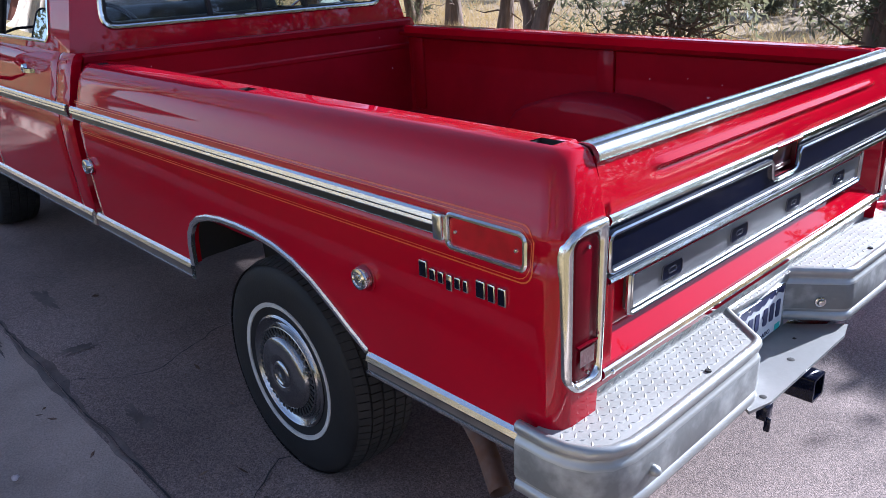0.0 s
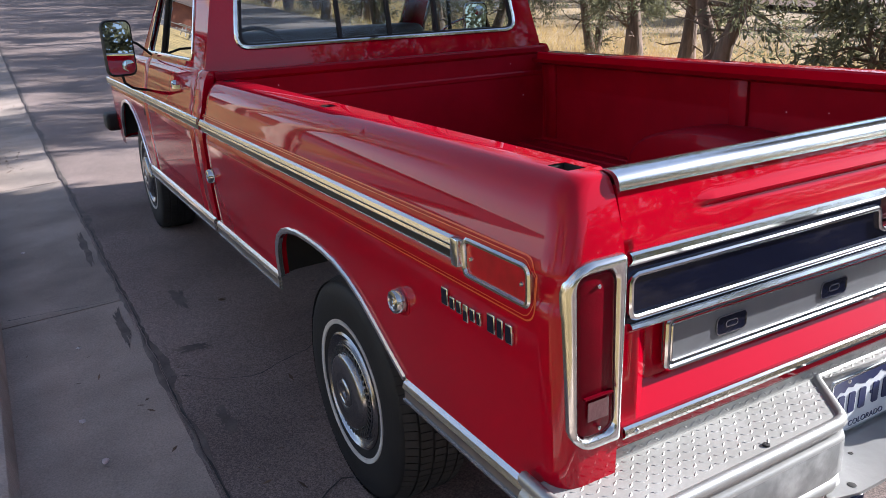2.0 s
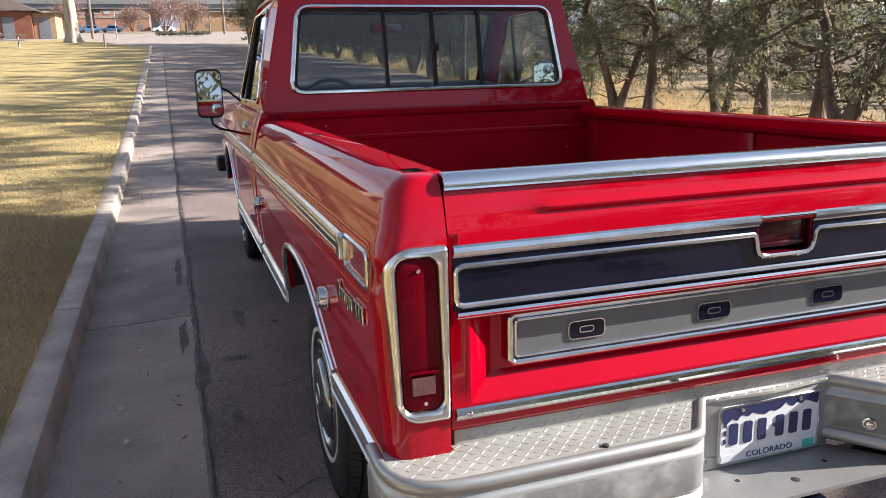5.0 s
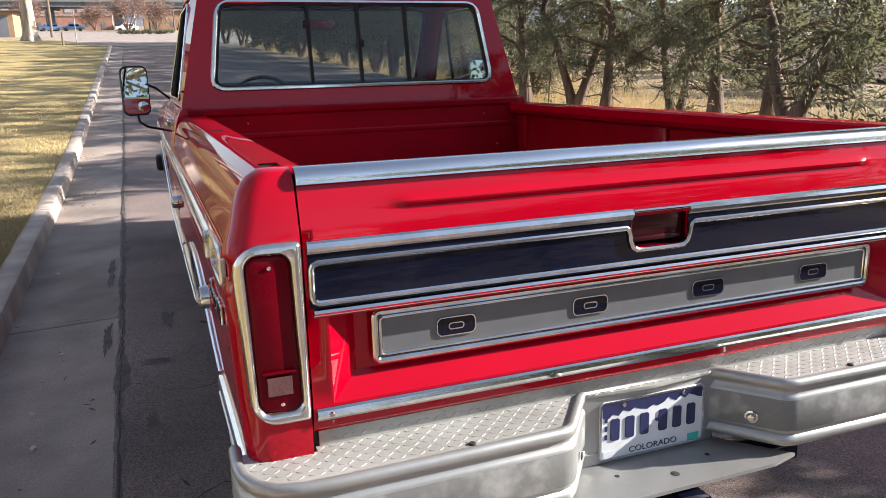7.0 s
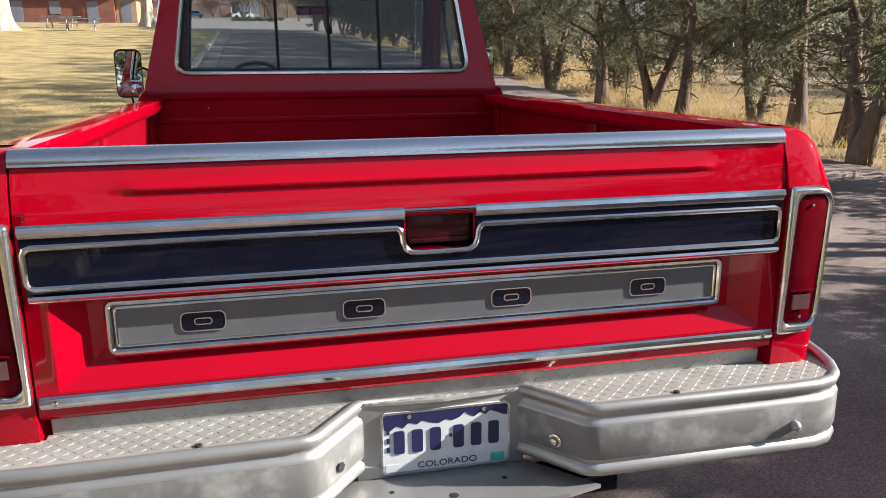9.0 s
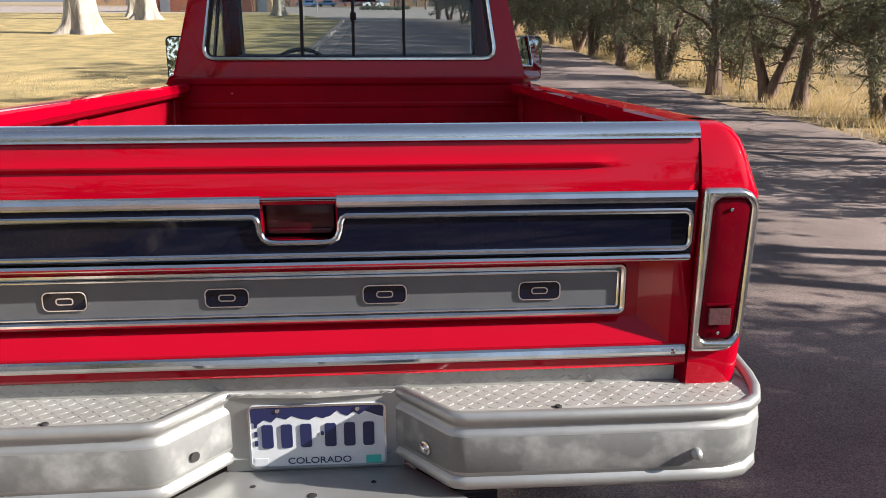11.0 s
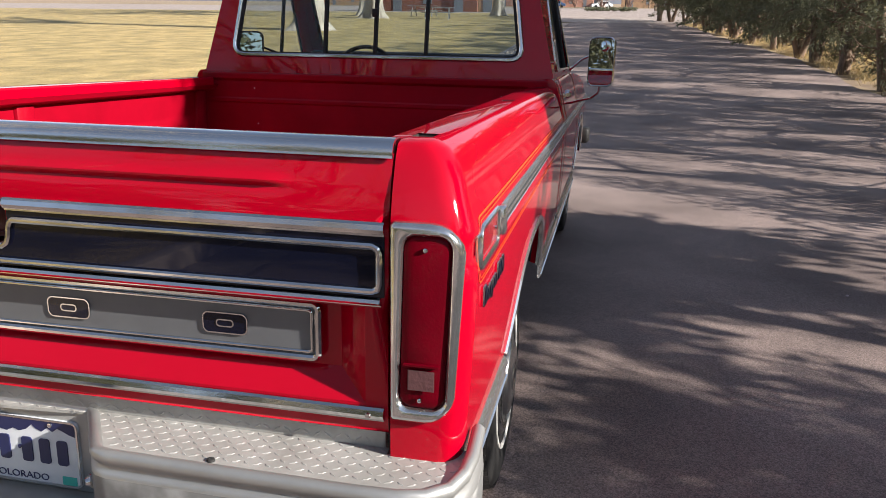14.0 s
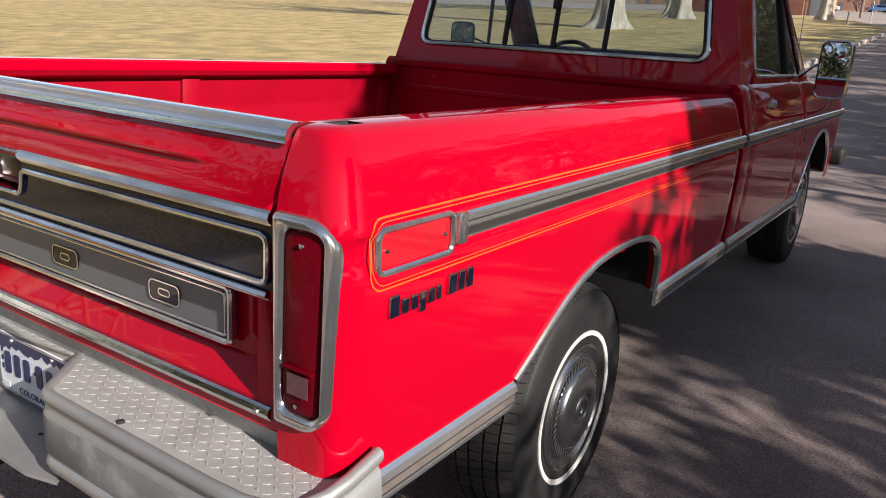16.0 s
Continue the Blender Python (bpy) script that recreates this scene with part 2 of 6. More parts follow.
M_HILL = material("haze-tinted far hill", (0.16, 0.17, 0.20), 1.0, 0.0, (0.12, 0.13, 0.16), 0.01, fine=0.1)
M_CARBLUE = material("blue car paint", (0.05, 0.10, 0.2), 0.3, 0.2, coat=0.8)
M_CARWHITE = material("white car paint", (0.7, 0.7, 0.7), 0.3, 0.0, coat=0.8)
M_BRICKCHIP = material("reddish gravel", (0.20, 0.115, 0.085), 0.95, 0.0, (0.12, 0.078, 0.06), 0.6, fine=0.3)

# ---- mesh helpers ----


def mesh_of(bm, smooth=True, angle=35):
    me = bpy.data.meshes.new("mesh")
    bmesh.ops.recalc_face_normals(bm, faces=bm.faces)
    if smooth:
        for f in bm.faces:
            f.smooth = True
        for e in bm.edges:
            if len(e.link_faces) == 2 and e.calc_face_angle(0) > radians(angle):
                e.smooth = False
    bm.to_mesh(me)
    bm.free()
    return me


def under(parent):
    """The nearest parent that keeps a part within two levels of its thing."""
    while parent and parent.parent and parent.parent.parent:
        parent = parent.parent
    return parent


def part(name, bm, mat, parent=None, label="", smooth=True, angle=35):
    """Links a bmesh as one mesh object under a thing or under a part."""
    parent = under(parent)
    ob = new(name, mesh_of(bm, smooth, angle))
    ob.data.materials.append(mat)
    if parent:
        ob.parent = parent
    return tagged(ob, label) if label else ob


def thing(name, label, category, at=None, group="", kind=""):
    ob = new(name)
    ob.empty_display_size = 0.1
    if at is not None:
        ob.matrix_world = at
    return tagged(ob, label, category, group, kind)


def fast(name, verts, faces, mat, parent=None):
    me = bpy.data.meshes.new("mesh")
    me.from_pydata([tuple(v) for v in verts], [], [tuple(f) for f in faces])
    me.materials.append(mat)
    ob = new(name, me)
    if parent:
        ob.parent = under(parent)
    return ob


def box(bm, x0, x1, y0, y1, z0, z1, bevel=0.0, seg=2, m=None):
    vs = bmesh.ops.create_cube(bm, size=1)["verts"]
    for v in vs:
        v.co = Vector(((x0 + x1) / 2 + v.co.x * (x1 - x0), (y0 + y1) / 2 + v.co.y * (y1 - y0), (z0 + z1) / 2 + v.co.z * (z1 - z0)))
    if bevel:
        es = list({e for v in vs for e in v.link_edges})
        made = bmesh.ops.bevel(bm, geom=es, offset=bevel, segments=seg, affect="EDGES", profile=0.5)
        vs = list({v for f in made["faces"] for v in f.verts} | {v for v in vs if v.is_valid})
    if m:
        for v in vs:
            v.co = m @ v.co
    return vs


def loft(bm, rows, closed=False, caps=False):
    vr = [[bm.verts.new(p) for p in row] for row in rows]
    n = len(vr[0])
    for a, b in zip(vr, vr[1:]):
        for i in range(n if closed else n - 1):
            j = (i + 1) % n
            try:
                bm.faces.new((a[i], a[j], b[j], b[i]))
            except ValueError:
                pass
    if caps:
        bm.faces.new(vr[0][::-1]), bm.faces.new(vr[-1])
    return vr


def sweep(bm, path, profile, side=Vector((0, 0, 1)), closed=False, caps=True):
    """Sweeps a closed 2D profile (across, out) along a path; 'out' is normal to the path and to 'side' as far as it goes."""
    path = [Vector(p) for p in path]
    rows = []
    n = len(path)
    for i, p in enumerate(path):
        a = path[(i - 1) % n] if closed or i else path[0]
        b = path[(i + 1) % n] if closed or i < n - 1 else path[-1]
        d = (b - a).normalized()
        out = side.normalized()
        ac = d.cross(out).normalized()
        d1, d2 = (p - a), (b - p)
        k = 1.0
        if d1.length > 1e-6 and d2.length > 1e-6:
            c = max(0.35, math.cos(d1.angle(d2) / 2))
            k = 1 / c
        rows.append([p + ac * (u * k) + out * v for u, v in profile])
    if closed:
        rows.append(rows[0])
        vr = [[bm.verts.new(q) for q in row] for row in rows[:-1]]
        vr.append(vr[0])
        m = len(profile)
        for r, s in zip(vr, vr[1:]):
            for i in range(m):
                bm.faces.new((r[i], r[(i + 1) % m], s[(i + 1) % m], s[i]))
    else:
        loft(bm, rows, True, caps)


def tube(bm, path, r, n=10, caps=True):
    path = [Vector(p) for p in path]
    rs = r if isinstance(r, (list, tuple)) else [r] * len(path)
    rows, prev = [], None
    for i, p in enumerate(path):
        d = (path[min(i + 1, len(path) - 1)] - path[max(i - 1, 0)]).normalized()
        ref = prev if prev is not None else (Vector((0, 0, 1)) if abs(d.z) < 0.9 else Vector((1, 0, 0)))
        u = (ref - d * ref.dot(d)).normalized()
        prev = u
        v = d.cross(u)
        rows.append([p + (u * math.cos(k * 2 * math.pi / n) + v * math.sin(k * 2 * math.pi / n)) * rs[i] for k in range(n)])
    loft(bm, rows, True, caps)


def lathe(bm, prof, n=48, axis="x", at=(0, 0, 0)):
    """Turns (along, radius) round an axis."""
    rows = []
    for k in range(n):
        a = 2 * math.pi * k / n
        row = []
        for h, r in prof:
            c, s = r * math.cos(a), r * math.sin(a)
            row.append(Vector(at) + (Vector((h, c, s)) if axis == "x" else Vector((c, h, s)) if axis == "y" else Vector((c, s, h))))
        rows.append(row)
    rows.append(rows[0])
    loft(bm, rows)
    bmesh.ops.remove_doubles(bm, verts=bm.verts, dist=1e-6)


def roundrect(cx, cz, w, h, r, n=5):
    """Outline points (u, v), from the upper right, against the clock."""
    pts = []
    for sx, sz, a0 in ((1, 1, 0), (-1, 1, 90), (-1, -1, 180), (1, -1, 270)):
        for k in range(n + 1):
            a = radians(a0 + 90 * k / n)
            pts.append((cx + sx * (w / 2 - r) + r * math.cos(a), cz + sz * (h / 2 - r) + r * math.sin(a)))
    return pts


def interp(x, xs, ys):
    return float(np.interp(x, xs, ys))


def slab(bm, pts, y0, y1):
    """A plate with the outline pts (x, z) from y0 to y1."""
    a = [bm.verts.new((x, y0, z)) for x, z in pts]
    b = [bm.verts.new((x, y1, z)) for x, z in pts]
    bm.faces.new(a), bm.faces.new(b[::-1])
    for i in range(len(pts)):
        j = (i + 1) % len(pts)
        bm.faces.new((a[i], b[i], b[j], a[j]))


# ---- ground ----


def rise(y):
    """The road is level under the truck and climbs ahead."""
    if y < 6:
        return 0.0
    if y < 14:
        return 0.043 * (y - 6) ** 2 / 16
    if y < 60:
        return 0.172 + 0.043 * (y - 14)
    return 2.15 + 0.027 * (y - 60)


def kerb_x(y):
    return -1.88 - 0.009 * y


YS = [-400, -150, -60, -30, -18, -10, -6, -3, 0, 3, 6, 7, 8, 9, 10, 11, 12, 13, 14, 17, 20, 25, 30, 40, 50, 60, 75, 90, 120, 160, 200, 260, 350, 500, 900, 2500]


def strip(name, label, category, mat, left, right, dz, ys=YS, cols=2, kind="structure"):
    bm = bmesh.new()
    loft(bm, [[(left(y) + (right(y) - left(y)) * k / (cols - 1), y, rise(y) + dz(left(y) + (right(y) - left(y)) * k / (cols - 1), y)) for k in range(cols)] for y in ys])
    for f in bm.faces:
        if f.normal.z < 0:
            f.normal_flip()
    ob = new(name, bpy.data.meshes.new("mesh"))
    for f in bm.faces:
        f.smooth = True
    bm.to_mesh(ob.data)
    bm.free()
    ob.data.materials.append(mat)
    return tagged(ob, label, category, kind=kind)


def road_right(y):
    """The right edge of the asphalt bears left up the hill."""
    return interp(y, [0, 14, 20, 24, 28, 38, 51], [6.6, 6.55, 6.45, 6.4, 6.25, 5.65, 4.7])


END = 50.0  # where the kerb ends at a cross road
strip("ground", "dry grass and bare dirt beyond the road", "ground", M_DIRT, lambda y: -900, lambda y: 900, lambda x, y: -0.06)
strip("road", "worn grey-brown asphalt street with dappled shade", "road", M_ASPHALT, lambda y: kerb_x(y) + 0.58, lambda y: road_right(y) + 0.16 * math.sin(y * 0.31) + 0.10 * math.sin(y * 1.3 + 1), lambda x, y: -0.012 * max(0, (-x - 0.6)) , [-160, -60, -30, -18, -10] + [-8 + k for k in range(0, 59)], 6)
strip("lawn", "dormant golden park lawn behind the kerb", "lawn", M_LAWN, lambda y: -70, lambda y: kerb_x(y) - 0.14, lambda x, y: 0.11, [-160, -60, -30, -18, -10] + [-8 + k for k in range(0, 59)], 4)
strip("lawn_end", "dormant golden park lawn reaching the park building", "lawn", M_LAWN, lambda y: -95, lambda y: -2.35 - 0.30 * (y - 47), lambda x, y: 0.115, [46.9, 50, 54, 60, 64, 68], 4)
strip("cross_road", "pale concrete cross street beyond the lawn", "road", M_CONCRETE, lambda y: -160, lambda y: 160, lambda x, y: 0.0, [50, 54, 60, 75, 90, 120, 160, 170])

# ---- the truck: built level in its own axes, then set on its wheels with a slight rake ----
TRUCK = Matrix.Translation((0, 1.1, 0)) @ Matrix.Rotation(radians(-2.0), 4, "X") @ Matrix.Translation((0, -1.1, -0.02))
truck = thing("pickup_truck", "glossy red vintage pickup truck parked along the kerb", "truck", TRUCK)

# outer section of the bed side, from the inner lip of the rail down (x, z)
SIDE = [(0.800, 1.240), (0.800, 1.270), (0.806, 1.277), (0.838, 1.2785), (0.878, 1.2785), (0.890, 1.276), (0.912, 1.264), (0.930, 1.243), (0.942, 1.215), (0.952, 1.180), (0.962, 1.148), (0.970, 1.128), (0.971, 1.120), (0.966, 1.112), (0.962, 1.100), (0.961, 1.075), (0.966, 1.062), (0.971, 1.052), (0.972, 1.040)]
LOWZ, LOWX = [0.60, 0.66, 0.74, 0.84, 0.94, 1.040], [0.948, 0.953, 0.960, 0.966, 0.970, 0.972]
ARCHY, ARCHZ = [0.595, 0.66, 0.73, 0.81, 0.89, 0.98, 1.08, 1.18, 1.28, 1.37, 1.44, 1.49, 1.525, 1.545, 1.56], [0.668, 0.712, 0.762, 0.812, 0.848, 0.872, 0.884, 0.887, 0.884, 0.873, 0.853, 0.825, 0.785, 0.735, 0.655]


def side_low(y, rear=0.655):
    if ARCHY[0] <= y <= ARCHY[-1]:
        return interp(y, ARCHY, ARCHZ)
    return rear


def rear_y(z):
    return interp(z, [0.6, 0.78, 1.13, 1.2, 1.26, 1.28], [-0.028, -0.036, -0.042, -0.028, -0.008, 0.004])


def bed_side(s):
    """One outer side of the bed with its rail, wheel arch and rounded rear corner; s: -1 left, 1 right."""
    st = [0, 0.004, 0.010, 0.018, 0.028, 0.040, 0.055, 0.060, 0.09, 0.130, 0.2, 0.3, 0.42, 0.54, 0.62] + [0.64 + 0.02 * k for k in range(49)] + [1.75, 1.95, 2.15, 2.31, 2.37, 2.40, 2.425, 2.432]
    rows = []
    R = 0.055
    for d in st:
        inset = R - math.sqrt(R * R - (R - d) ** 2) if d < R else 0
        y0 = -0.04 + d
        low = side_low(y0)
        pts = list(SIDE)
        for k in range(1, 9):
            z = 1.040 + (low - 1.040) * k / 8
            pts.append((interp(z, LOWZ, LOWX), z))
        row = []
        for x, z in pts:
            out = max(0.0, min(1.0, (x - 0.84) / 0.10))
            fwd = max(0.0, d - 2.40) * 0.6
            y = y0 + (rear_y(z) + 0.04) * max(0.0, 1 - d / 0.3)
            zz = z - inset * 0.22 * max(0.0, min(1.0, (z - 1.16) / 0.11))
            row.append((s * (max(x, 0.829 if d < 0.058 else 0.0) - inset * 0.8 * out - fwd * out), y, zz))
        rows.append(row)
    bm = bmesh.new()
    vr = loft(bm, rows)
    # stake pocket openings in the rail
    gone = []
    for a, b in ((0.060, 0.130), (1.22, 1.28), (2.31, 2.37)):
        for i, d in enumerate(st):
            if a - 1e-4 <= d < b - 1e-4:
                quad = {vr[i][3], vr[i][4], vr[i + 1][3], vr[i + 1][4]}
                gone += [f for f in vr[i][3].link_faces if set(f.verts) == quad]
    bmesh.ops.delete(bm, geom=gone, context="FACES_ONLY")
    # rear face between the corner and the gap beside the tailgate
    first = vr[0]
    inner = [bm.verts.new((s * 0.829, v.co.y, v.co.z)) for v in first[5:]]
    for k in range(len(inner) - 1):
        bm.faces.new((first[5 + k], first[6 + k], inner[k + 1], inner[k]))
    bm.faces.new((inner[0], first[5], first[4], first[3]))
    deep = [bm.verts.new((s * 0.829, 0.06, v.co.z)) for v in inner]
    for k in range(len(inner) - 1):
        bm.faces.new((inner[k], inner[k + 1], deep[k + 1], deep[k]))
    # a return along the lower edge gives the skin its thickness
    lowrow = [r[-1] for r in vr]
    ret = [bm.verts.new((v.co.x - s * 0.03, v.co.y, v.co.z + 0.004)) for v in lowrow]
    for k in range(len(ret) - 1):
        bm.faces.new((lowrow[k], lowrow[k + 1], ret[k + 1], ret[k]))
    return part("bed_side", bm, M_RED, truck, "glossy red bed side panel with rolled rail")


for s in (-1, 1):
    side = bed_side(s)
    # stake pocket holes in the rail
    for y, h in ((0.085, 0.031), (1.21, 0.030), (2.30, 0.030)):
        bm = bmesh.new()
        vr = loft(bm, [[(s * 0.858 + q * dx * 0.0205, y + q * dy * (h + 0.0005), z) for dx, dy in ((-1, -1), (1, -1), (1, 1), (-1, 1))] for z, q in ((1.2775, 1.0), (1.232, 1.0))], True)
        bm.faces.new(vr[-1])
        part("stake_pocket", bm, M_DARK, truck, "dark open stake pocket in the rail")
    # inner wall of the bed with its posts and the wheel box
    bm = bmesh.new()
    loft(bm, [[(s * 0.800, y, 1.242), (s * 0.812, y, 1.222), (s * 0.868, y, 1.205), (s * 0.872, y, 1.10), (s * 0.874, y, 1.09), (s * 0.872, y, 1.08), (s * 0.872, y, 0.82), (s * 0.862, y, 0.80)] for y in (0.06, 0.6, 1.2, 1.8, 2.44)])
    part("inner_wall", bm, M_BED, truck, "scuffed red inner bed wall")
    for y in (1.135, 2.36):
        bm = bmesh.new()
        box(bm, min(s * 0.852, s * 0.880), max(s * 0.852, s * 0.880), y - 0.045, y + 0.045, 0.82, 1.212, 0.010)
        for v in bm.verts:
            if v.co.z < 1.1:
                v.co.x += s * 0.008
        part("post", bm, M_BED, truck)
    bm = bmesh.new()
    n = 18
    rows = []
    for k in range(n + 1):
        a = math.pi * k / n
        y, z = 1.1 - 0.44 * math.cos(a), 0.795 + 0.235 * math.sin(a) ** 0.7
        rows.append([(s * 0.875, y, z), (s * 0.66, y, z), (s * 0.635, 1.1 - 0.425 * math.cos(a), z - 0.012), (s * 0.622, 1.1 - 0.40 * math.cos(a), max(0.79, z - 0.04)), (s * 0.615, 1.1 - 0.38 * math.cos(a), 0.79)])
    loft(bm, rows)
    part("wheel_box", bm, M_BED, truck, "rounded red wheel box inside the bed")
    # chrome wheel arch moulding
    bm = bmesh.new()
    path = [(s * (interp(z, LOWZ, LOWX) + 0.001), y, z) for y, z in zip(ARCHY, ARCHZ)]
    fine = [Vector(path[0]).lerp(Vector(path[0]), 0)]
    for a, b in zip(path, path[1:]):
        for k in (0.5, 1.0):
            fine.append(Vector(a).lerp(Vector(b), k))
    sweep(bm, fine, [(-0.010, -0.012), (-0.011, 0.003), (-0.005, 0.008), (0.005, 0.008), (0.010, 0.003), (0.010, -0.012)], Vector((s, 0, 0)))
    part("arch_moulding", bm, M_TRIM, truck, "bright wheel arch moulding")
    # inner wheel housing
    bm = bmesh.new()
    rows = []
    for y, z in zip(ARCHY, ARCHZ):
        rows.append([(s * (interp(z, LOWZ, LOWX) - 0.003), y, z + 0.002), (s * 0.90, y, z + 0.012), (s * 0.68, y, z + 0.020), (s * 0.66, y, 0.35)])
    loft(bm, rows)
    part("wheel_housing", bm, M_DARK, truck)
    # rocker mouldings: rear and front of the arch, and along the cab
    for y0, y1 in ((0.03, 0.592), (1.562, 2.405), (2.455, 3.98)):
        bm = bmesh.new()
        x = s * 0.951
        sweep(bm, [(x, y0, 0.632), (x, y1, 0.632)], [(-s * u, v) for u, v in ((0.036, 0), (0.035, 0.003), (0.027, 0.012), (0.013, 0.016), (0.011, 0.010), (-0.016, 0.010), (-0.018, 0.016), (-0.026, 0.014), (-0.033, 0.006), (-0.034, 0))], Vector((s, 0, 0)))
        mold = part("rocker_moulding", bm, M_TRIM, truck, "bright ribbed lower body moulding", angle=20)
        bm = bmesh.new()
        xo = s * 0.9612
        box(bm, min(xo, xo + s * 0.0015), max(xo, xo + s * 0.0015), y0 + 0.004, y1 - 0.004, 0.6205, 0.6375)
        part("band", bm, M_BAND, mold, "grey-brown painted band")
        bm = bmesh.new()
        for z in (0.6185, 0.6400):
            box(bm, min(xo, xo + s * 0.0012), max(xo, xo + s * 0.0012), y0 + 0.004, y1 - 0.004, z - 0.002, z + 0.002)
        part("insert", bm, M_INSERT, mold)
    # belt moulding: bright upper half, dark lower insert
    for y0, y1 in ((0.285, 2.42), (2.47, 3.74), (3.755, 5.30)):
        bm = bmesh.new()
        x = s * 0.960
        sweep(bm, [(x, y0, 1.091), (x, y1, 1.091)], [(-0.027, 0), (-0.027, 0.010), (-0.022, 0.017), (-0.002, 0.022), (0.003, 0.017), (0.003, 0.013), (0.019, 0.013), (0.021, 0.017), (0.027, 0.010), (0.027, 0)] if s > 0 else [(0.027, 0), (0.027, 0.010), (0.022, 0.017), (0.002, 0.022), (-0.003, 0.017), (-0.003, 0.013), (-0.019, 0.013), (-0.021, 0.017), (-0.027, 0.010), (-0.027, 0)], Vector((s, 0, 0)))
        mold = part("belt_moulding", bm, M_TRIM, truck, "bright belt moulding with dark insert", angle=20)
        zz = sum(v.co.z for v in mold.data.vertices) / len(mold.data.vertices)
        bm = bmesh.new()
        xo = s * 0.9735
        box(bm, min(xo, xo + s * 0.0012), max(xo, xo + s * 0.0012), y0 + 0.003, y1 - 0.003, 1.0722, 1.0872)
        xo = s * 0.9806
        box(bm, min(xo, xo + s * 0.0012), max(xo, xo + s * 0.0012), y0 + 0.003, y1 - 0.003, 1.1005, 1.1030)
        part("insert", bm, M_INSERT, mold, "dark woodgrain insert")
    # end clip of the belt moulding
    bm = bmesh.new()
    box(bm, min(s * 0.962, s * 0.987), max(s * 0.962, s * 0.987), 0.262, 0.290, 1.062, 1.122, 0.005)
    part("moulding_clip", bm, M_BEZEL, truck)
    # side marker lamp
    bm = bmesh.new()
    pr = roundrect(0.152, 1.085, 0.215, 0.074, 0.016)
    sweep(bm, [(s * 0.963, y, z) for y, z in pr], [(-0.006, 0), (-0.006, 0.009), (-0.002, 0.013), (0.003, 0.013), (0.006, 0.008), (0.006, 0)], Vector((s, 0, 0)), closed=True)
    lamp = part("marker_lamp", bm, M_BEZEL, truck, "rectangular red side marker lamp in a chrome frame")
    bm = bmesh.new()
    a = [bm.verts.new((s * 0.969, y, z)) for y, z in roundrect(0.152, 1.085, 0.200, 0.060, 0.012)]
    b = [bm.verts.new((s * 0.960, y, z)) for y, z in roundrect(0.152, 1.085, 0.204, 0.064, 0.012)]
    bm.faces.new(a)
    for k in range(len(a)):
        bm.faces.new((a[k], a[(k + 1) % len(a)], b[(k + 1) % len(a)], b[k]))
    part("lens", bm, M_SIDELENS, lamp)
    for y in (0.068, 0.236):
        bm = bmesh.new()
        lathe(bm, [(s * 0.969, 0.0045), (s * 0.973, 0.0035), (s * 0.974, 0.0)], 10, "x", (0, y, 1.085))
        part("screw", bm, M_CHROME, lamp)
    # pinstripes above and below the moulding, joined round the marker lamp
    for off, wd in ((0.0, 0.0034), (0.0072, 0.0020)):
        bm = bmesh.new()
        top, bot, yr, r = 1.142 - off, 1.022 + off, 0.026 + off, 0.030
        path = [(2.38, top)] + [(2.38 - 0.1 * k, top) for k in range(1, 23)] + [(yr + r, top)]
        path += [(yr + r - r * math.sin(radians(a)), top - r + r * math.cos(radians(a))) for a in (20, 40, 60, 80, 90)]
        path += [(yr + r - r * math.cos(radians(a)), bot + r - r * math.sin(radians(a))) for a in (0, 20, 40, 60, 80)]
        path += [(yr + r, bot)] + [(0.16 + 0.1 * k, bot) for k in range(23)]
        PX, PZ = [x for x, z in SIDE[9:]][::-1], [z for x, z in SIDE[9:]][::-1]
        LX, LZ = LOWX[:-1] + PX, LOWZ[:-1] + PZ

        def surf(y, z):
            d = y + 0.04
            return s * (interp(z, LZ, LX) + 0.0012 - 0.8 * (0.055 - math.sqrt(0.055 ** 2 - (0.055 - d) ** 2) if d < 0.055 else 0))
        rows = []
        for k, (y, z) in enumerate(path):
            a, b = path[max(k - 1, 0)], path[min(k + 1, len(path) - 1)]
            t = Vector((b[0] - a[0], b[1] - a[1])).normalized()
            nx, nz = -t.y * wd / 2, t.x * wd / 2
            rows.append([(surf(y + nx, z + nz), y + nx, z + nz), (surf(y - nx, z - nz), y - nx, z - nz)])
        loft(bm, rows)
        part("pinstripe", bm, M_STRIPE, truck, "thin orange pinstripe")
    # emblem: plain raised bars in place of a name
    widths = [0.026, 0.019, 0.018, 0.018, 0.018, 0.014, 0, 0.026, 0.020, 0.022]
    y = 0.350
    for k, wd in enumerate(widths):
        if wd:
            h = 0.040 if k in (0, 7, 8, 9) else 0.028
            z0 = 0.957 - (0.010 if k == 3 else 0) + (0.010 if s > 0 else 0)
            bm = bmesh.new()
            ya, yb = y - wd, y
            if s > 0:
                ya, yb = 0.350 + 0.075 - y, 0.350 + 0.075 - y + wd
            x = s * (interp(0.97, LOWZ, LOWX))
            box(bm, min(x, x + s * 0.007), max(x, x + s * 0.007), ya, yb, z0, z0 + h + (0.010 if k == 3 else 0), 0.0022, 2)
            bar = part("emblem_bar", bm, M_CHROME, truck, "small raised chrome emblem bar with dark face")
            bm = bmesh.new()
            xx = x + s * 0.007
            box(bm, min(xx, xx + s * 0.001), max(xx, xx + s * 0.001), ya + 0.0030, yb - 0.0030, z0 + 0.0035, z0 + h - 0.0035)
            part("face", bm, M_BLACK, bar)
